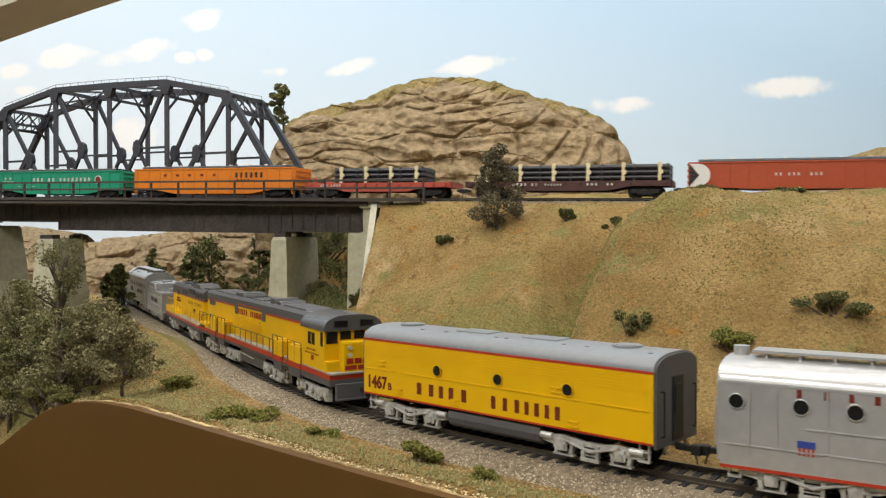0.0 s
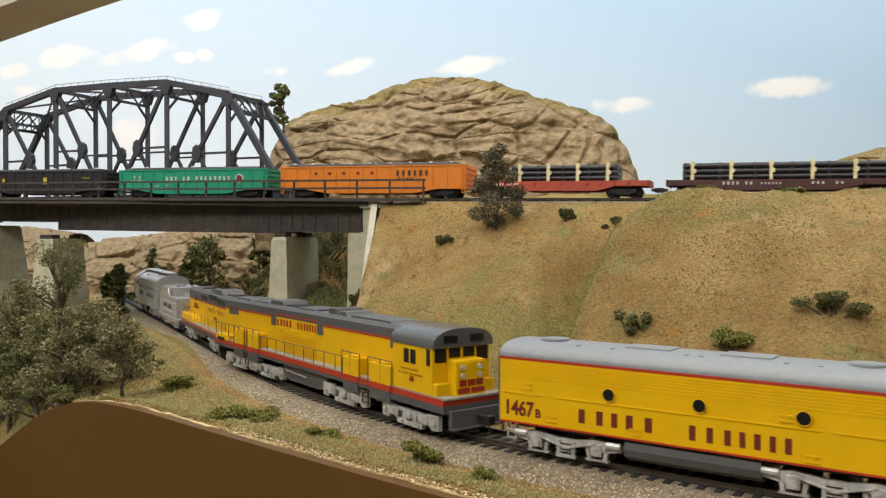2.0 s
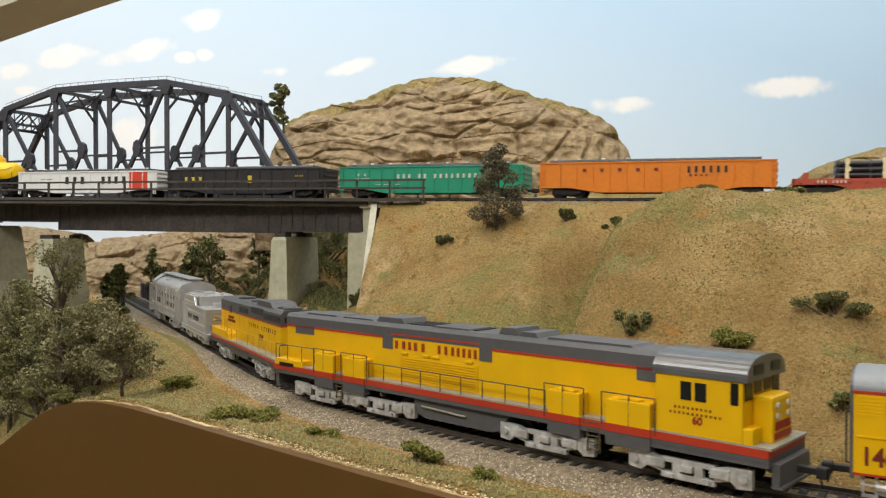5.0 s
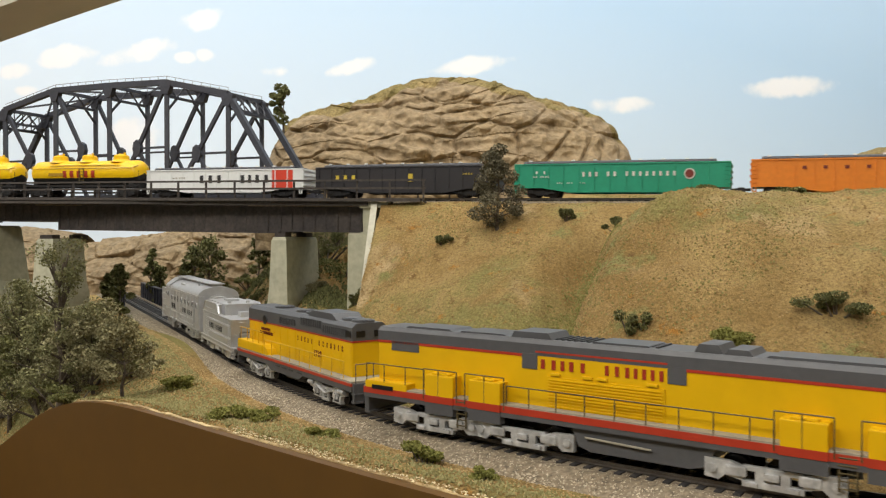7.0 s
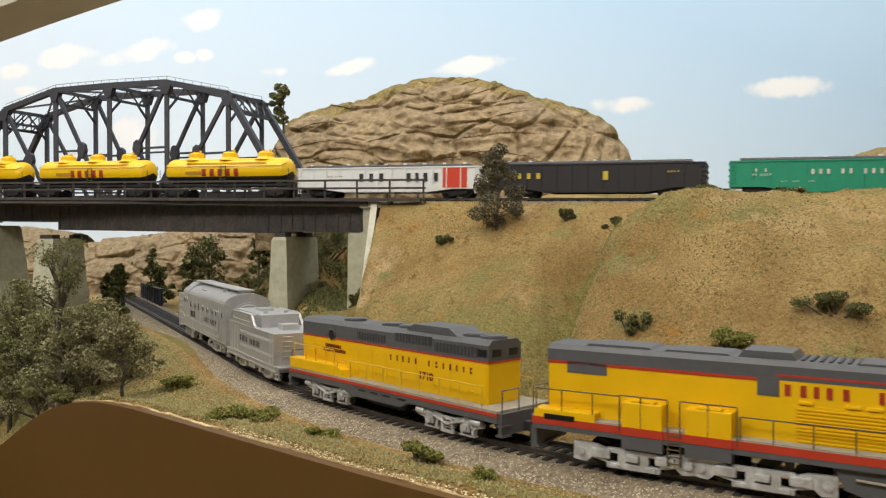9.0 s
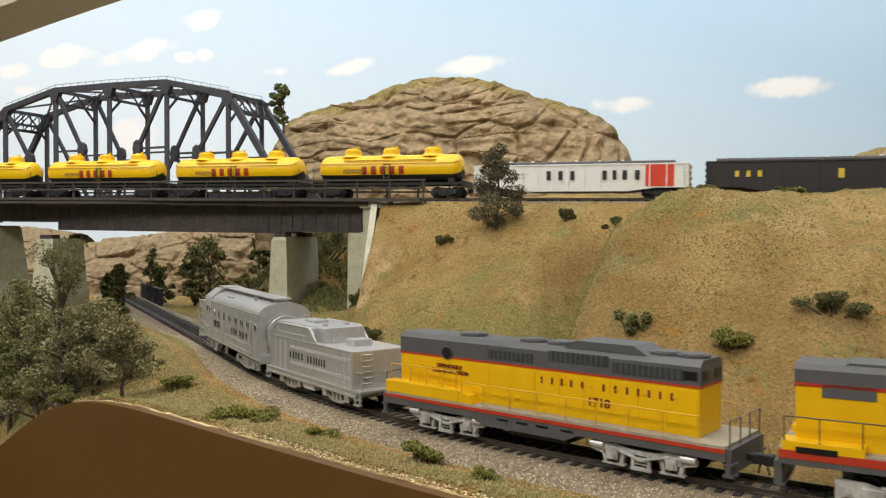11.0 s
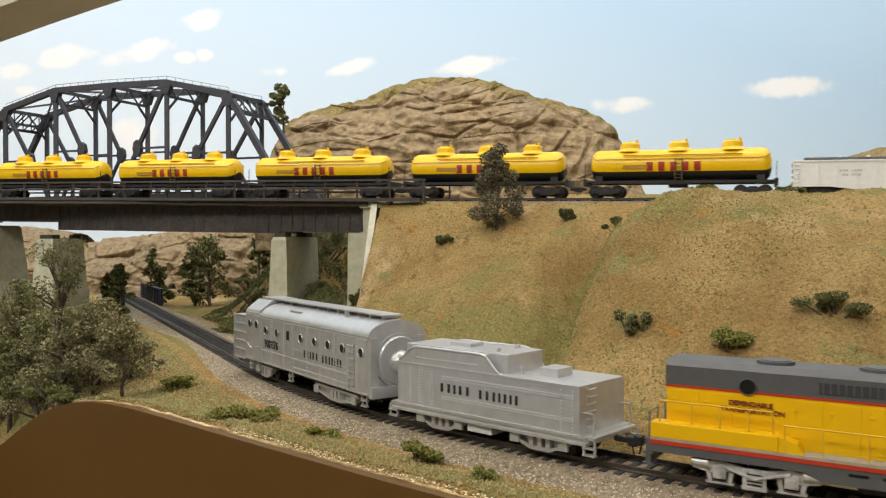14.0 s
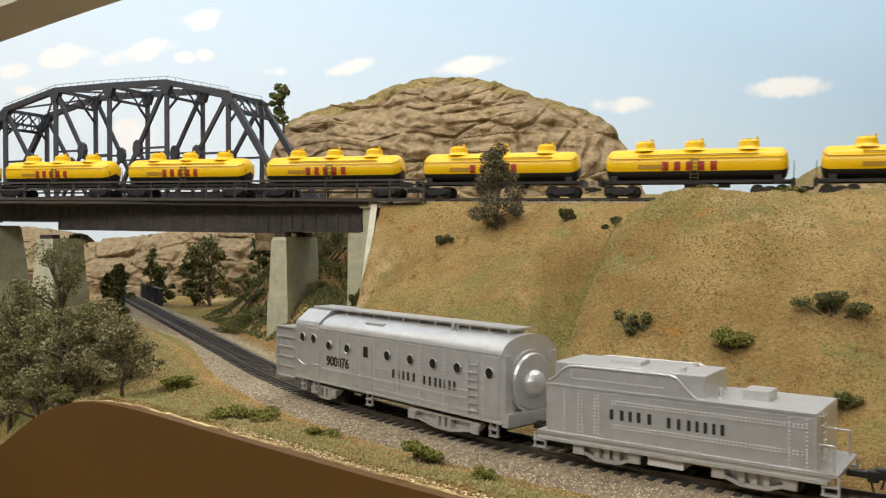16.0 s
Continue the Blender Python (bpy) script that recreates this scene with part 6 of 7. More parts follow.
def tender():
    c = thing("tender", "silver-painted riveted steam locomotive tender on the lower track", "tender", LOW_GROUP)
    W = 18.0
    pmm("tank", boxes((-54, 55, -W, W, 9.6, 30.4), bevel=0.5), M["silver"], c)
    pmm("top_moulding", boxes((-54.3, 55.3, -W - 0.3, W + 0.3, 29.6, 30.5), (-54, 55, -W - 0.15, W + 0.15, 28.2, 28.7)), M["silver"], c)
    pmm("base_moulding", boxes((-58, 59, -W - 0.9, W + 0.9, 8.6, 9.8), (-58, 60, -W - 0.3, W + 0.3, 7.0, 8.4), (-58, 59, -W - 0.9, W + 0.9, 5.8, 7.0), (50, 62.5, -W, W, 8.4, 9.6)), M["silver"], c)
    # bunker with its swept side sheets
    pts = [(-54, 30.2), (-53, 31.4), (-50, 33.0), (-46, 36.8), (-43, 38.4), (-40, 38.8), (1, 38.8), (4, 37.8), (8, 33.6), (11, 31.2), (14, 30.2)]
    for s in (-1, 1):
        bm = bmesh.new()
        extrude(bm, pts, "y", *sorted((s * (W - 1.4), s * (W - 0.2))))
        sh = pmm("side_sheet", bm, M["silver"], c)
        bm = bmesh.new()
        wire(bm, [(x, s * (W - 0.3), z) for x, z in pts[1:-1]], 0.65)
        pmm("rim", bm, M["silver"], sh)
    pmm("bunker", boxes((-52, 14, -13.5, 13.5, 30, 39.4), (-40, 2, -W + 1, W - 1, 30, 38.6), bevel=0.5), M["silver"], c)
    pmm("bunker_lid", boxes((-30, -16, -5, 5, 39.2, 41.2), (2, 4, -9, -6, 39.2, 41.2), (2, 4, 6, 9, 39.2, 41.2), bevel=0.5), M["silver"], c)
    pmm("water_hatch", boxes((26, 36, -6, 6, 30.3, 34.4), (18, 19.4, -10, -9, 30.3, 34.5), bevel=0.4), M["silver"], c)
    rows = [(x, x, 11.5, 27.5, 12) for x in (-45, -38.5, -36.8, -31, -29.4)] + [(-23, 52, 24.8, 24.8, 50), (-23, 52, 25.9, 25.9, 50), (-23, 52, 16.2, 16.2, 50), (-23, 52, 15.1, 15.1, 50), (46, 46, 11, 28, 12), (52, 52, 11, 28, 12)]
    # rivets are body silver; the paler colour paints their glints
    rivets(c, rows, W, M["whitesilver"])
    rivets(c, [(-42, -2, 33.6, 33.6, 26), (-42, -42, 33.6, 36.8, 4)], W - 0.3, M["whitesilver"])
    pmm("corner_strip", boxes((44.6, 45.6, -W - 0.3, W + 0.3, 9.6, 29.6), (54.6, 55.4, -W - 0.2, W + 0.2, 9.6, 29.6)), M["silver"], c)
    lettering(c, "xxixx", -25, -5.5, 18.4, 22.6, W, M["blackletter"])
    lettering(c, "xxxixix", -0.5, 23.4, 18.0, 22.2, W, M["blackletter"])
    ladder(c, 55, -9, 11, 30, M["silver"], 6, 6, "y")
    for s in (-1, 1):
        for x in (-57, 60):
            step_iron(c, x, s * 17.6, 1.8, 8.2, M["silver"], 6)
        bm = bmesh.new()
        wire(bm, [(60.5, s * 15, 9), (60.5, s * 15, 19), (55, s * 15, 19)], 0.4)
        pmm("grab_rail", bm, M["silver"], c)
    pmm("tool_box", boxes((-8.3, 6.5, -16.8, 16.8, 1.6, 6.0), bevel=0.4), M["whitesilver"], c, "pale silver box")
    pmm("underframe", boxes((-52, 56, -11, 11, 5, 8)), M["black"], c)
    truck(c, -26.5, 33, "tender", M["silver"], (-11, 11), 5.0)
    truck(c, 33, 34, "tender", M["silver"], (-11, 11), 5.0)
    coupler(c, 62, 1, 7)
    coupler(c, -57, -1, 7)
    return c


def rotary_plough():
    c = thing("rotary_snow_plough", "silver rotary snow plough car with a row of round portholes", "snow plough", LOW_GROUP)
    W = 18.0
    pmm("body", boxes((-60, 86, -W, W, 9, 40.6), bevel=0.3), M["silver"], c)
    bm = bmesh.new()
    extrude(bm, arch(W, 40.4, 48.6, 30, 2.0, 40.0), "x", -60, 86)
    pmm("roof", bm, M["silver"], c, smooth=False)
    cb = pmm("cab", boxes((-86, -60, -W - 0.4, W + 0.4, 9, 42), bevel=0.4), M["silver"], c)
    bm = bmesh.new()
    extrude(bm, [(-W - 0.4, 41.6), (W + 0.4, 41.6), (W - 0.4, 43.6), (9, 50.0), (-9, 50.0), (-W + 0.4, 43.6)], "x", -86, -62)
    pmm("cab_roof", bm, M["silver"], cb)
    pmm("roof_hatch", boxes((-84, -56, -7, 7, 50.4, 51.6), (-80, -64, -5, 5, 49.5, 50.6), bevel=0.3), M["silver"], cb)
    bm = boxes((-58, 82, -6.5, 6.5, 50.4, 51.2))
    for x in range(-52, 82, 13):
        box(bm, x - 0.5, x + 0.5, -5, 5, 47.5, 50.5)
    pmm("running_board", bm, M["silver"], c)
    bm = bmesh.new()
    cyl(bm, (44, -9, 47), (44, -9, 51.4), 0.8, 10)
    cyl(bm, (47, -9, 47), (47, -9, 50.4), 0.6, 10)
    pmm("whistle", bm, M["silver"], c)
    pmm("roof_panel", boxes((-22, -6, -14, -9, 44.6, 46.9), bevel=0.3), M["silver"], c)
    for x, z in ((-78, 34.0), (-66, 34.0)):
        porthole(cb, x, z, W + 0.4, 2.7, M["silver"])
    for x in (-51, -33, 3, 22, 39.5, 57, 78.5):
        porthole(c, x, 31.4, W, 2.6, M["silver"])
    for s in (-1, 1):
        d = pmm("door", boxes((-21, -11, *sorted((s * W, s * (W + 0.3))), 11, 38.4), bevel=0.1), M["silver"], c)
        pmm("door_window", boxes((-18, -14, *sorted((s * W, s * (W + 0.5))), 28.4, 34.2)), M["hole"], d)
        d = pmm("door", boxes((72.4, 84, *sorted((s * W, s * (W + 0.3))), 11, 38.4)), M["silver"], c)
        d2 = pmm("door", boxes((-73, -60.5, *sorted((s * W, s * (W + 0.75))), 11, 40), bevel=0.1), M["silver"], c)
        ladder(c, 67.5, s * (W + 0.1), 11, 36, M["silver"], 6.4, 7)
        ladder(c, 86, s * 15, 11, 38, M["silver"], 4.6, 8, "y")
        for x in (-79, -66, -14, 80):
            step_iron(c, x, s * 16.8, 2.4, 9, M["silver"], 5.2)
        bm = bmesh.new()
        wire(bm, [(-82, s * W, 20), (-82, s * (W + 1.2), 20), (-76, s * (W + 1.2), 17.5), (-76, s * W, 17.5)], 0.4)
        wire(bm, [(-66, s * W, 19), (-66, s * (W + 1.4), 19), (-62, s * (W + 1.4), 19), (-62, s * W, 19)], 0.4)
        pmm("grab_rail", bm, M["silver"], c)
    bm = bmesh.new()
    for s in (-1, 1):
        for x in (-59.6, -41, -24, -9, 12.5, 30.5, 48.5, 63.5, 72):
            box(bm, x - 0.35, x + 0.35, *sorted((s * W, s * (W + 0.3))), 10, 40)
        for a, b, z in ((-59, 64, 16.6), (-9, 64, 11.2), (-9, 3, 23.2), (48, 64, 21.0)):
            box(bm, a, b, *sorted((s * W, s * (W + 0.3))), z, z + 0.5)
        box(bm, -86, 86.4, *sorted((s * W, s * (W + 0.6))), 9, 10)
        box(bm, -60, 86.4, *sorted((s * W, s * (W + 0.5))), 40, 40.8)
    pmm("side_rib", bm, M["silver"], c)
    lettering(c, "xxixx", 6.1, 26, 20.4, 24.8, W, M["blackletter"])
    lettering(c, "xxxixix", 31, 56, 20.2, 24.6, W, M["blackletter"])
    numerals(c, "900076", -53.8, -31.8, 20.2, W + 0.1, M["blackletter"])
    # boiler front
    bm = bmesh.new()
    cyl(bm, (86, 0, 27), (88, 0, 27), 14.5, 36)
    b = pmm("boiler_front", bm, M["silver"], c)
    bm = bmesh.new()
    cyl(bm, (88, 0, 27), (89.2, 0, 27), 13.2, 36, 12.6)
    bmesh.ops.create_uvsphere(bm, u_segments=20, v_segments=12, radius=6.6, matrix=Matrix.Translation((89, 0, 26)) @ Matrix.Diagonal((0.75, 1, 1, 1)))
    pmm("smokebox_door", bm, M["silver"], b, smooth=False)
    pmm("end_beam", boxes((86, 90, -W, W, 8, 14), (86, 88, -17.8, -13, 14, 40), (86, 88, 13, 17.8, 14, 40)), M["silver"], c)
    # plough hood and wheel
    hd = bmesh.new()
    for s in (-1, 1):
        extrude(hd, [(-86, 10), (-107, 6.5), (-107, 38.5), (-86, 39)], "y", *sorted((s * 17.4, s * 18.2)))
    extrude(hd, [(-86, 39), (-107, 38.5), (-107, 37.4), (-86, 37.8)], "y", -18, 18)
    extrude(hd, [(-86, 9), (-107, 6.0), (-107, 7.0), (-86, 10.2)], "y", -18, 18)
    h = pmm("plough_hood", hd, M["silver"], c)
    for s in (-1, 1):
        for z in (8, 14, 20, 26, 32, 38):
            pmm("hood_rib", boxes((-107, -88, *sorted((s * 18.1, s * 19.2)), z, z + 0.8)), M["silver"], h)
        pmm("hood_edge", boxes((-107.4, -106.2, *sorted((s * 17.6, s * 19.4)), 6, 39)), M["silver"], h)
    # paler colour again for the glints on the rivet heads
    rivets(c, [(-58, 84, 39.2, 39.2, 70), (-58, 62, 17.9, 17.9, 60), (-9, 62, 12.6, 12.6, 36)] + [(x, x, 11, 38, 16) for x in (-42.5, -22.5, 11, 29, 47, 74)] + [(-84, -62, 40.6, 40.6, 12), (-84, -62, 11, 11, 12)], W, M["whitesilver"])
    for i in range(10):
        bm = bmesh.new()
        extrude(bm, [(-1.6, 3), (1.6, 3), (4.6, 14.6), (-3.4, 14.6)], "x", -1, 1)
        bmesh.ops.transform(bm, matrix=Matrix.Translation((-99, 0, 22.6)) @ Matrix.Rotation(2 * math.pi * i / 10, 4, "X") @ Matrix.Rotation(0.5, 4, "Z"), verts=bm.verts)
        pmm("blade", bm, M["silver"], h)
    bm = bmesh.new()
    cyl(bm, (-103, 0, 22.6), (-86, 0, 22.6), 4, 16)
    pmm("rotor_hub", bm, M["silver"], h)
    pmm("underframe", boxes((-84, 84, -11, 11, 5.5, 9.2)), M["black"], c)
    truck(c, -59, 28, "tender", M["silver"], (-8, 8), 4.8)
    truck(c, 44, 54, "tender", M["silver"], (-17, 0, 17), 4.8)
    coupler(c, 90, 1, 7)
    return c


# ---------------------------------------------------------------- upper train
def freight_trucks(c, half):
    for x in (-half, half):
        truck(c, x, 25, "freight", M["black"], (-9.6, 9.6), 5.2)


def gondola(label, L, paint, zb=8.5, zt=30.0, belly=4.4, ribs=14, load=True):
    c = thing("gondola_car", label, "gondola car", UP_GROUP)
    h, W = L / 2, 16.6
    for s in (-1, 1):
        bm = bmesh.new()
        extrude(bm, [(-h, zb), (-h * 0.72, zb), (-h * 0.46, belly), (h * 0.46, belly), (h * 0.72, zb), (h, zb), (h, zt), (-h, zt)], "y", *sorted((s * (W - 1), s * W)))
        sd = pmm("side", bm, paint, c)
        bm = bmesh.new()
        for i in range(ribs):
            x = -h + 4 + (L - 8) * i / (ribs - 1)
            z = belly if abs(x) < h * 0.46 else zb
            box(bm, x - 0.45, x + 0.45, *sorted((s * W, s * (W + 0.6))), z + 0.8, zt - 0.9)
        pmm("side_rib", bm, paint, sd)
        pmm("top_rail", boxes((-h - 0.2, h + 0.2, *sorted((s * (W - 1.2), s * (W + 0.7))), zt - 1, zt + 0.3), bevel=0.2), paint, sd)
        bm = bmesh.new()
        for q in (-h + 2.4, h - 2.4):
            for z in (12, 15.5, 19, 22.5, 26):
                wire(bm, [(q - 2, s * (W + 0.8), z), (q + 2, s * (W + 0.8), z)], 0.25)
            box(bm, q - 1.6, q - 0.9, *sorted((s * W, s * (W + 0.9))), 4.6, 9)
            box(bm, q + 0.9, q + 1.6, *sorted((s * W, s * (W + 0.9))), 4.6, 9)
            box(bm, q - 1.6, q + 1.6, *sorted((s * W, s * (W + 0.9))), 4.2, 5)
        pmm("grab_iron", bm, paint, sd)
        e = pmm("end", boxes((*sorted((s * h, s * (h - 1))), -W + 1, W - 1, zb, zt)), paint, c)
        pmm("end_rib", boxes(*[(*sorted((s * h, s * (h + 0.9))), -W + 1, W - 1, z, z + 1.6) for z in (12, 17, 22, 27)], bevel=0.4), paint, e)
        coupler(c, s * h, s, 7)
    pmm("floor", boxes((-h + 1, h - 1, -W + 1, W - 1, zb, zb + 1.2)), M["black"], c)
    freight_trucks(c, h - 25)
    if load:
        ld = bmesh.new()
        for q in (-11, -5.5, 0, 5.5, 11):
            cyl(ld, (-h + 8, q, zt + 0.2), (h - 12, q, zt + 0.2), 2.8, 10)
        box(ld, -h + 8, h - 12, -13.5, 13.5, zt - 6, zt - 1.6)
        pmm("pipe_load", ld, M["load"], c, "black pipes with pale tie blocks")
        for i in range(9):
            x = -h + 14 + i * (L - 30) / 8
            pmm("tie_block", boxes((x - 1.3, x + 1.3, -13, -10.5, zt + 2.6, zt + 3.9), bevel=0.2), M["white"], c)
    return c


def tank_car():
    c = thing("tank_car", "bright yellow three-dome tank car with black underside", "tank car", UP_GROUP)
    zc, R = 28.4, 14.2
    def shell_mesh(a0, a1, r):
        bm = bmesh.new()
        prof = [(-75.5, 0.0), (-75.2, 5), (-74.0, 10), (-72, 12.6), (-69.5, 13.9), (-66, r), (66, r), (69.5, 13.9), (72, 12.6), (74.0, 10), (75.2, 5), (75.5, 0.0)]
        n = 24
        rings = []
        for x, q in prof:
            rings.append([bm.verts.new((x, q * math.cos(a0 + (a1 - a0) * i / n), zc + q * math.sin(a0 + (a1 - a0) * i / n))) for i in range(n + 1)])
        for A, B in zip(rings, rings[1:]):
            for i in range(n):
                bm.faces.new((A[i], A[i + 1], B[i + 1], B[i]))
        bmesh.ops.remove_doubles(bm, verts=bm.verts, dist=0.01)
        return bm
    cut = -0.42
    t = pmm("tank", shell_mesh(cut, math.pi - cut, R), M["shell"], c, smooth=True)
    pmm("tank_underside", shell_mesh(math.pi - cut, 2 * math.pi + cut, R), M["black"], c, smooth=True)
    for k, x in enumerate((-42, 0, 44)):
        bm = bmesh.new()
        cyl(bm, (x, 0, 40.5), (x, 0, 43.6), 11.5, 24, 8.6)
        cyl(bm, (x, 0, 43.5), (x, 0, 47.6), 8.6, 24, 8.2)
        cyl(bm, (x, 0, 47.5), (x, 0, 49.0), 8.2, 24, 6.4)
        cyl(bm, (x, 0, 49), (x, 0, 50.2), 2.4, 12)
        d = pmm("dome", bm, M["shell"], c)
        bm = bmesh.new()
        cyl(bm, (x + 6, -2, 47.6), (x + 6, -2, 51.4), 1.3, 10)
        cyl(bm, (x - 5, 2, 48), (x - 5, 2, 50.6), 0.9, 10)
        pmm("valve", bm, M["shell"], d)
    for s in (-1, 1):
        bm = bmesh.new()
        wire(bm, [(-74, s * 9, 36.4), (-70, s * 14.8, 33.2), (70, s * 14.8, 33.2), (74, s * 9, 36.4)], 0.4)
        pmm("hand_rail", bm, M["shellshade"], c)
        bm = boxes((-46, 52, *sorted((s * 12.2, s * 13.4)), 36.4, 37.0))
        pmm("running_board", bm, M["shellshade"], c)
        pmm("side_label", boxes((-46, -25, *sorted((s * 13.9, s * 14.35)), 24.9, 28.2)), M["shellshade"], c)
        ladder(c, 1, s * 14.4, 15, 34, M["rail"], 6, 6)
        pmm("frame", boxes((-80, 80, *sorted((s * 8, s * 13)), 12.4, 14.8)), M["black"], c)
        x = s * 79
        pmm("bolster", boxes((x - 1.5, x + 1.5, -14, 14, 10, 16), (s * 67 - 3, s * 67 + 3, -12, 12, 13, 19)), M["black"], c)
        coupler(c, s * 80, s, 8)
        bm = bmesh.new()
        wire(bm, [(x, -14, 14), (x, -14, 30)], 0.35)
        wire(bm, [(x - s * 6, -13.6, 13.4), (x, -14, 13.4)], 0.4)
        pmm("grab_rail", bm, M["black"], c)
    for s in (-1, 1):
        for i in range(5):
            x = -27 + i * 9.9
            bm = bmesh.new()
            rows = [[bm.verts.new((u, s * math.sqrt((R + 0.15) ** 2 - (z - zc) ** 2), z)) for u in (x + 1.2, x + 6.6)] for z in np.linspace(23.0, 30.8, 7)]
            for A, B in zip(rows, rows[1:]):
                bm.faces.new((A[0], A[1], B[1], B[0]))
            pmm("letter_bar", bm, M["redletter"], c)
    bm = bmesh.new()
    cyl(bm, (-8, 0, 12), (8, 0, 12), 3, 14)
    cyl(bm, (20, -8, 11), (30, -8, 11), 2.6, 12)
    pmm("brake_gear", bm, M["black"], c)
    freight_trucks(c, 61)
    return c


def flat_car(label, L, paint, load_range, rows, name="flat_car"):
    c = thing(name, label, "flat car", UP_GROUP)
    h, W = L / 2, 17.0
    for s in (-1, 1):
        bm = bmesh.new()
        extrude(bm, [(-h, 10), (-h * 0.62, 10), (-h * 0.42, 6), (h * 0.42, 6), (h * 0.62, 10), (h, 10), (h, 14.6), (-h, 14.6)], "y", *sorted((s * (W - 1.4), s * W)))
        sd = pmm("side_sill", bm, paint, c)
        bm = bmesh.new()
        n = 13
        for i in range(n):
            x = -h + 6 + (L - 12) * i / (n - 1)
            box(bm, x - 1, x + 1, *sorted((s * W, s * (W + 1.2))), 11.6, 14.2, 0.2)
        pmm("stake_pocket", bm, paint, sd)
        coupler(c, s * h, s, 7)
        pmm("end_sill", boxes((*sorted((s * h, s * (h - 2))), -W, W, 9.5, 15.0)), paint, c)
    deck = pmm("deck", boxes((-h, h, -W + 0.2, W - 0.2, 13.6, 14.8)), paint, c)
    a, b = load_range
    for k in range(rows):
        for q in (-12.6, -7.5, -2.5, 2.5, 7.5, 12.6):
            bm = bmesh.new()
            cyl(bm, (a, q, 17.6 + 4.6 * k), (b, q, 17.6 + 4.6 * k), 2.35, 12)
            pmm("pipe", bm, M["load"], c)
    n = 6 if L > 170 else 4
    for i in range(n):
        x = a + 8 + (b - a - 16) * i / (n - 1)
        for q in (-1, 1):
            bm = bmesh.new()
            extrude(bm, [(x - 1.3, 14.6), (x + 1.3, 14.6), (x + 1.3, 20.2), (x + 2.9, 21), (x + 2.9, 23.6), (x + 1.2, 24.4), (x + 1.2, 26.2), (x + 1.9, 27), (x + 1.9, 30), (x + 0.6, 30.8), (x - 0.9, 30.8), (x - 1.6, 29.4), (x - 1.2, 26), (x - 1.3, 20)], "y", *sorted((q * 15.0, q * 17.0)))
            pmm("stake", bm, M["cream"], c, "cream wooden stake")
    for i in range(n + 1):
        x = a + 2 + (b - a - 4) * i / n
        pmm("band", boxes((x - 0.5, x + 0.5, -15.3, 15.3, 14.6, 15.3 + 4.75 * rows)), M["steel"], c)
    freight_trucks(c, h - 23)
    return c


def lengthen(ob, k):
    """draws a car's body out along its length; trucks keep their shape"""
    for child in ob.children:
        if child.name.startswith("truck"):
            child.location.x *= k
            continue
        for m in [child, *child.children_recursive]:
            if m.type == "MESH" and not m.name.startswith("wheelset"):
                m.data.transform(Matrix.Diagonal((k, 1, 1, 1)))
    return ob


def low_train():
    for ob, off, bog in ((rotary_plough(), -0.1636, 0.12), (tender(), -0.0054, 0.09), (lengthen(hood_booster(), 1.06), 0.1708, 0.114), (lengthen(double_diesel(), 0.98), 0.4300, 0.167), (booster("diesel_locomotive", "yellow cabless diesel booster with grey roof and portholes", False), 0.6790, 0.105), (booster("steam_generator_car", "silver streamlined booster with red trim and portholes", True), 0.8690, 0.105)):
        for child in ob.children:
            if not child.name.startswith("truck"):
                child.location.z += 0.002
        MOVERS.append((ob, low_at, off, bog, LOW_RUN))


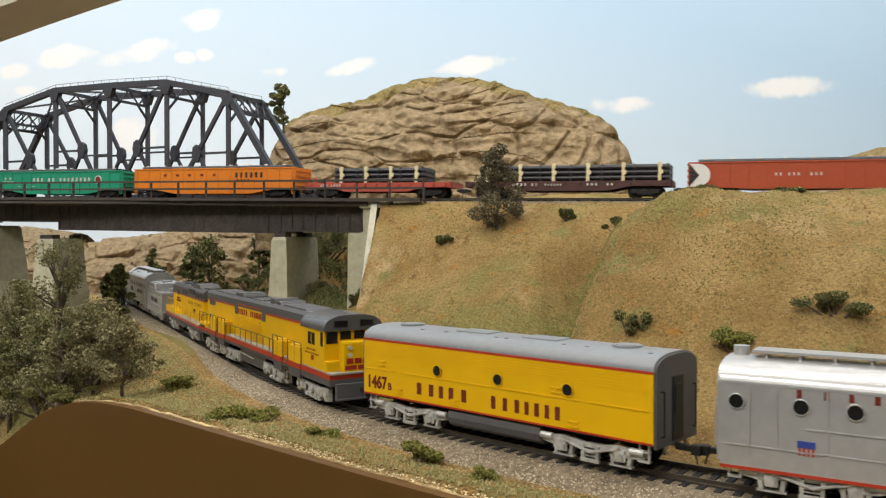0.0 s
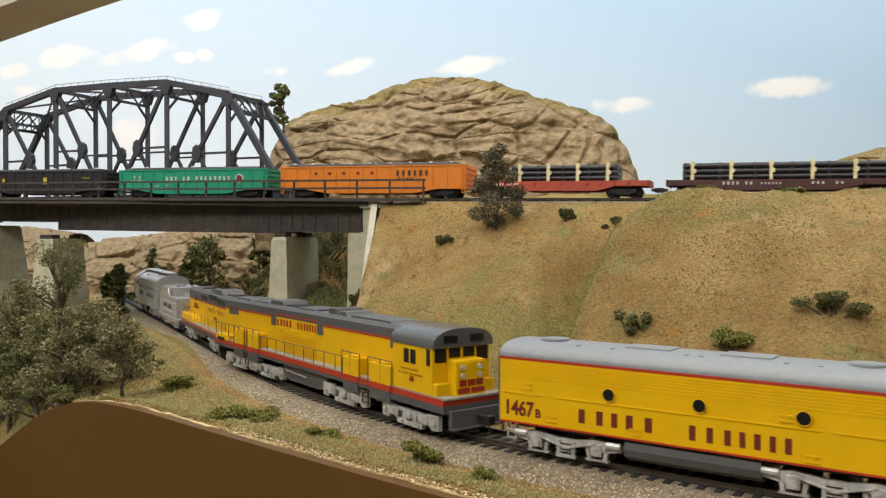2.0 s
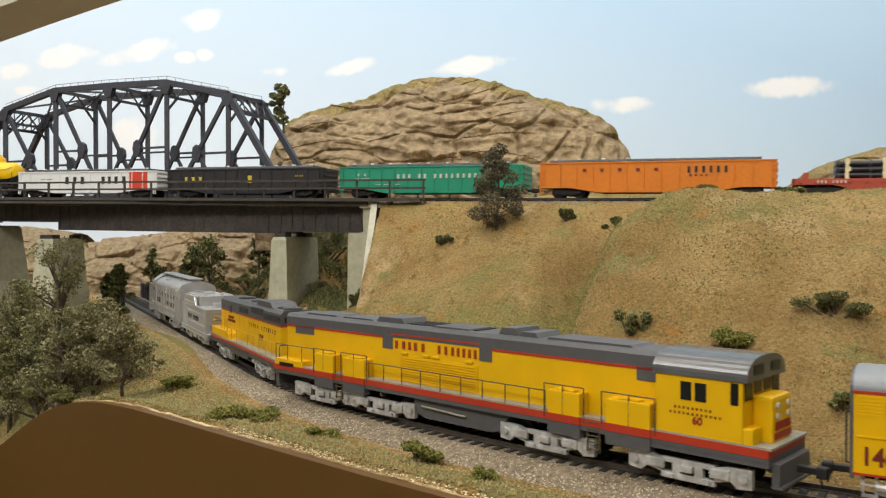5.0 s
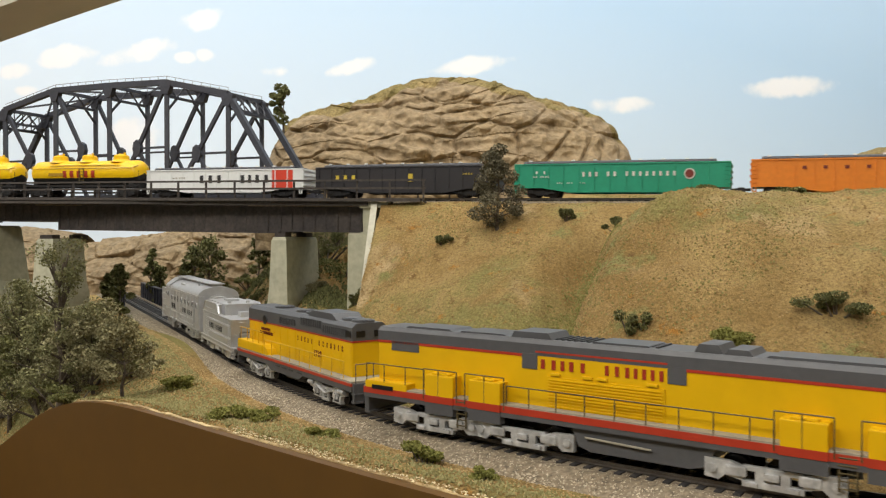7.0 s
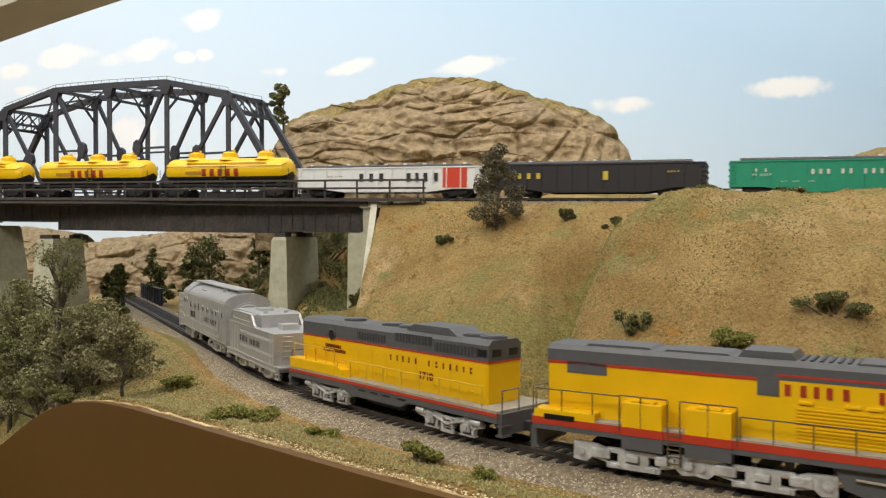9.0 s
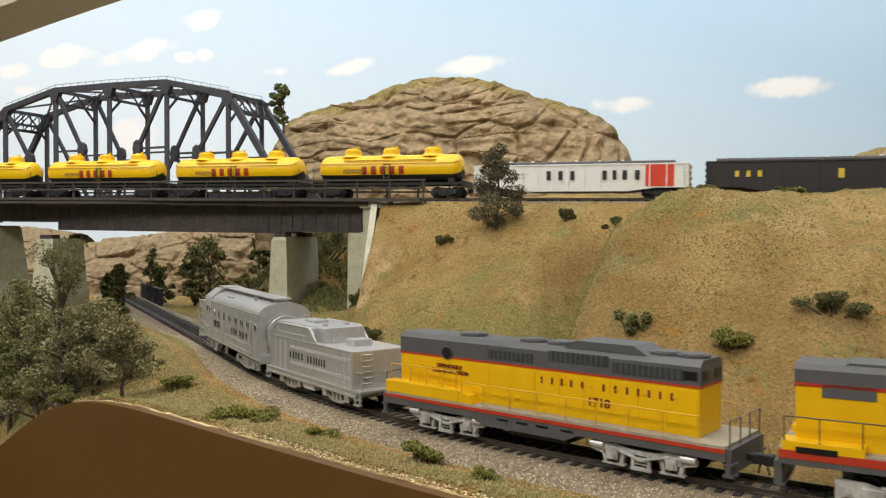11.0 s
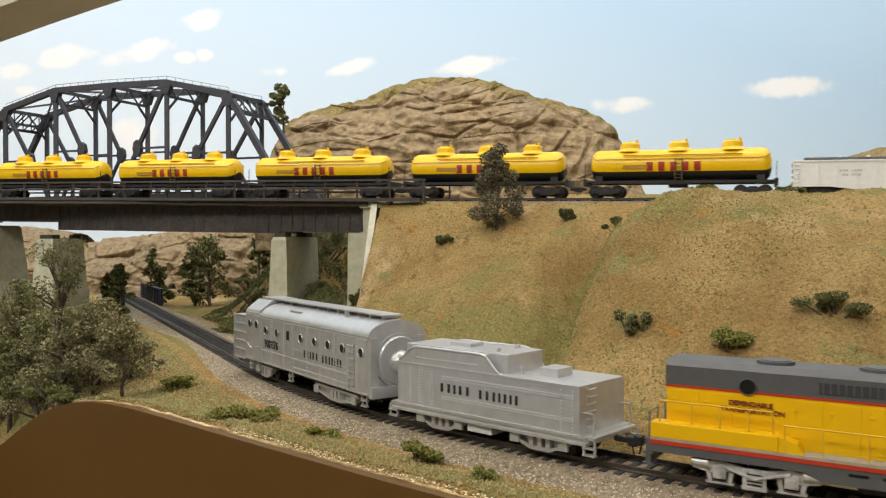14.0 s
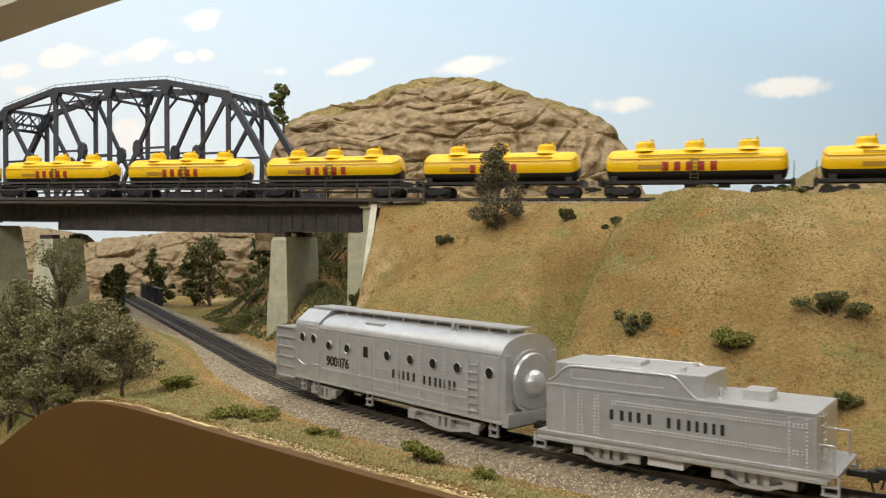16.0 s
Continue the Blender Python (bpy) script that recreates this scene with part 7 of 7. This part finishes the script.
def up_train():
    def put(ob, x, bog=0.13):
        MOVERS.append((ob, up_at, x, bog, UP_RUN))
    t = tank_car()
    put(t, -0.9635, 0.122)
    for k in range(1, 8):
        put(copy_thing(t, Matrix()), -0.9635 - 0.1747 * k, 0.122)
    g = gondola("white gondola car with a red panel and black letter bars", 192, M["white"], belly=5.4, zt=29.4)
    for s in (-1, 1):
        pmm("red_panel", boxes((60, 84, *sorted((s * 16.6, s * 16.95)), 9.6, 28.4)), M["redpanel"], g)
    lettering(g, "xxx..xixx", -29, 57, 15.6, 23.6, 16.7, M["blackletter"], 0.7)
    lettering(g, "xxx.xxxx", -62, -46, 20.4, 21.8, 16.7, M["walk"], 0.5)
    lettering(g, "xx.xxx", -60, -47, 17.0, 18.4, 16.7, M["walk"], 0.5)
    put(g, -0.776)
    g = gondola("black gondola car with yellow markings and a pipe load", 187, M["blackcar"])
    lettering(g, "xxx", -72, -48, 17, 22, 16.7, M["yellowletter"], 0.7)
    lettering(g, "x", 5, 14, 15.5, 23, 16.7, M["yellowletter"], 0.7)
    lettering(g, "xxxx", 62, 72, 21.5, 23, 16.7, M["yellowletter"], 0.7)
    put(g, -0.5725)
    g = gondola("green gondola car with white letter bars and pipe load", 187, M["green"])
    lettering(g, "xxx.xx.xxxxxxxx", -32, 50, 18.6, 22.6, 16.7, M["whiteletter"], 0.7)
    lettering(g, "x.x", -74, -64, 21, 23.6, 16.7, M["whiteletter"], 0.7)
    lettering(g, "xx.xxxx", -76, -61, 17.6, 19.4, 16.7, M["whiteletter"], 0.7)
    lettering(g, "xxx..xxx....xxx", -54, -28, 12.4, 13.4, 16.7, M["whiteletter"], 0.7)
    for s in (-1, 1):
        bm = bmesh.new()
        cyl(bm, (60.5, s * 16.5, 20.2), (60.5, s * 17.4, 20.2), 4.6, 24)
        e = pmm("emblem", bm, M["whiteletter"], g, "round pale emblem")
        bm = bmesh.new()
        cyl(bm, (60.5, s * 17.3, 20.2), (60.5, s * 17.6, 20.2), 3.6, 20)
        pmm("emblem_centre", bm, M["maroonletter"], e)
    put(g, -0.3667)
    g = gondola("orange gondola car with dark lettering and pipe load", 199, M["orange"], zt=31)
    lettering(g, "x.x.x.x.x", -62, 6, 23, 25.4, 16.7, M["maroonletter"], 0.7)
    lettering(g, "xxxxxx", 28, 62, 21, 26.4, 16.7, M["blackletter"], 0.7)
    lettering(g, "xxxx", 30, 46, 18, 19.4, 16.7, M["blackletter"], 0.7)
    put(g, -0.158)
    f = flat_car("faded red flat car carrying black pipes on stakes", 156, M["redflat"], (-46, 50), 3)
    lettering(f, "xxx.xxxx", -60, -38, 11, 13.2, 17.2, M["whiteletter"], 1.2)
    bm = boxes((-70, -66, -15, -12, 14.8, 20), (-70, -66, 12, 15, 14.8, 20), bevel=0.4)
    pmm("bulkhead_post", bm, M["redflat"], f)
    put(f, 0.031, 0.11)
    f = flat_car("dark maroon flat car carrying a stack of black pipes", 187, M["maroon"], (-80, 91), 3)
    lettering(f, "xxxx.xx", -48, -24, 10.5, 13, 17.2, M["whiteletter"], 1.2)
    lettering(f, "xxxxxx", -18, -2, 10.5, 12.4, 17.2, M["whiteletter"], 1.2)
    lettering(f, "xxx..xx", 20, 44, 10.5, 12.6, 17.2, M["whiteletter"], 1.2)
    put(f, 0.2165, 0.13)
    g = gondola("red gondola car with a white and black end panel", 196, M["redbox"], zb=8, belly=7, zt=29.4)
    for s in (-1, 1):
        bm = bmesh.new()
        extrude(bm, [(-97, 9)] + [(-90 + 10 * math.cos(a), 18.7 + 9.7 * math.sin(a)) for a in np.linspace(-1.57, 1.57, 15)] + [(-97, 28.4)], "y", *sorted((s * 16.6, s * 17.3)))
        pn = pmm("white_panel", bm, M["white"], g)
        bm = bmesh.new()
        extrude(bm, [(-97, 9), (-89, 18.6), (-97, 28.4)], "y", *sorted((s * 17.2, s * 17.6)))
        pmm("black_panel", bm, M["black"], pn)
    lettering(g, "xx.xxx..xxx", -30, 6, 17.6, 20, 16.7, M["whiteletter"], 0.7)
    put(g, 0.421)


low_train()
up_train()

motions()
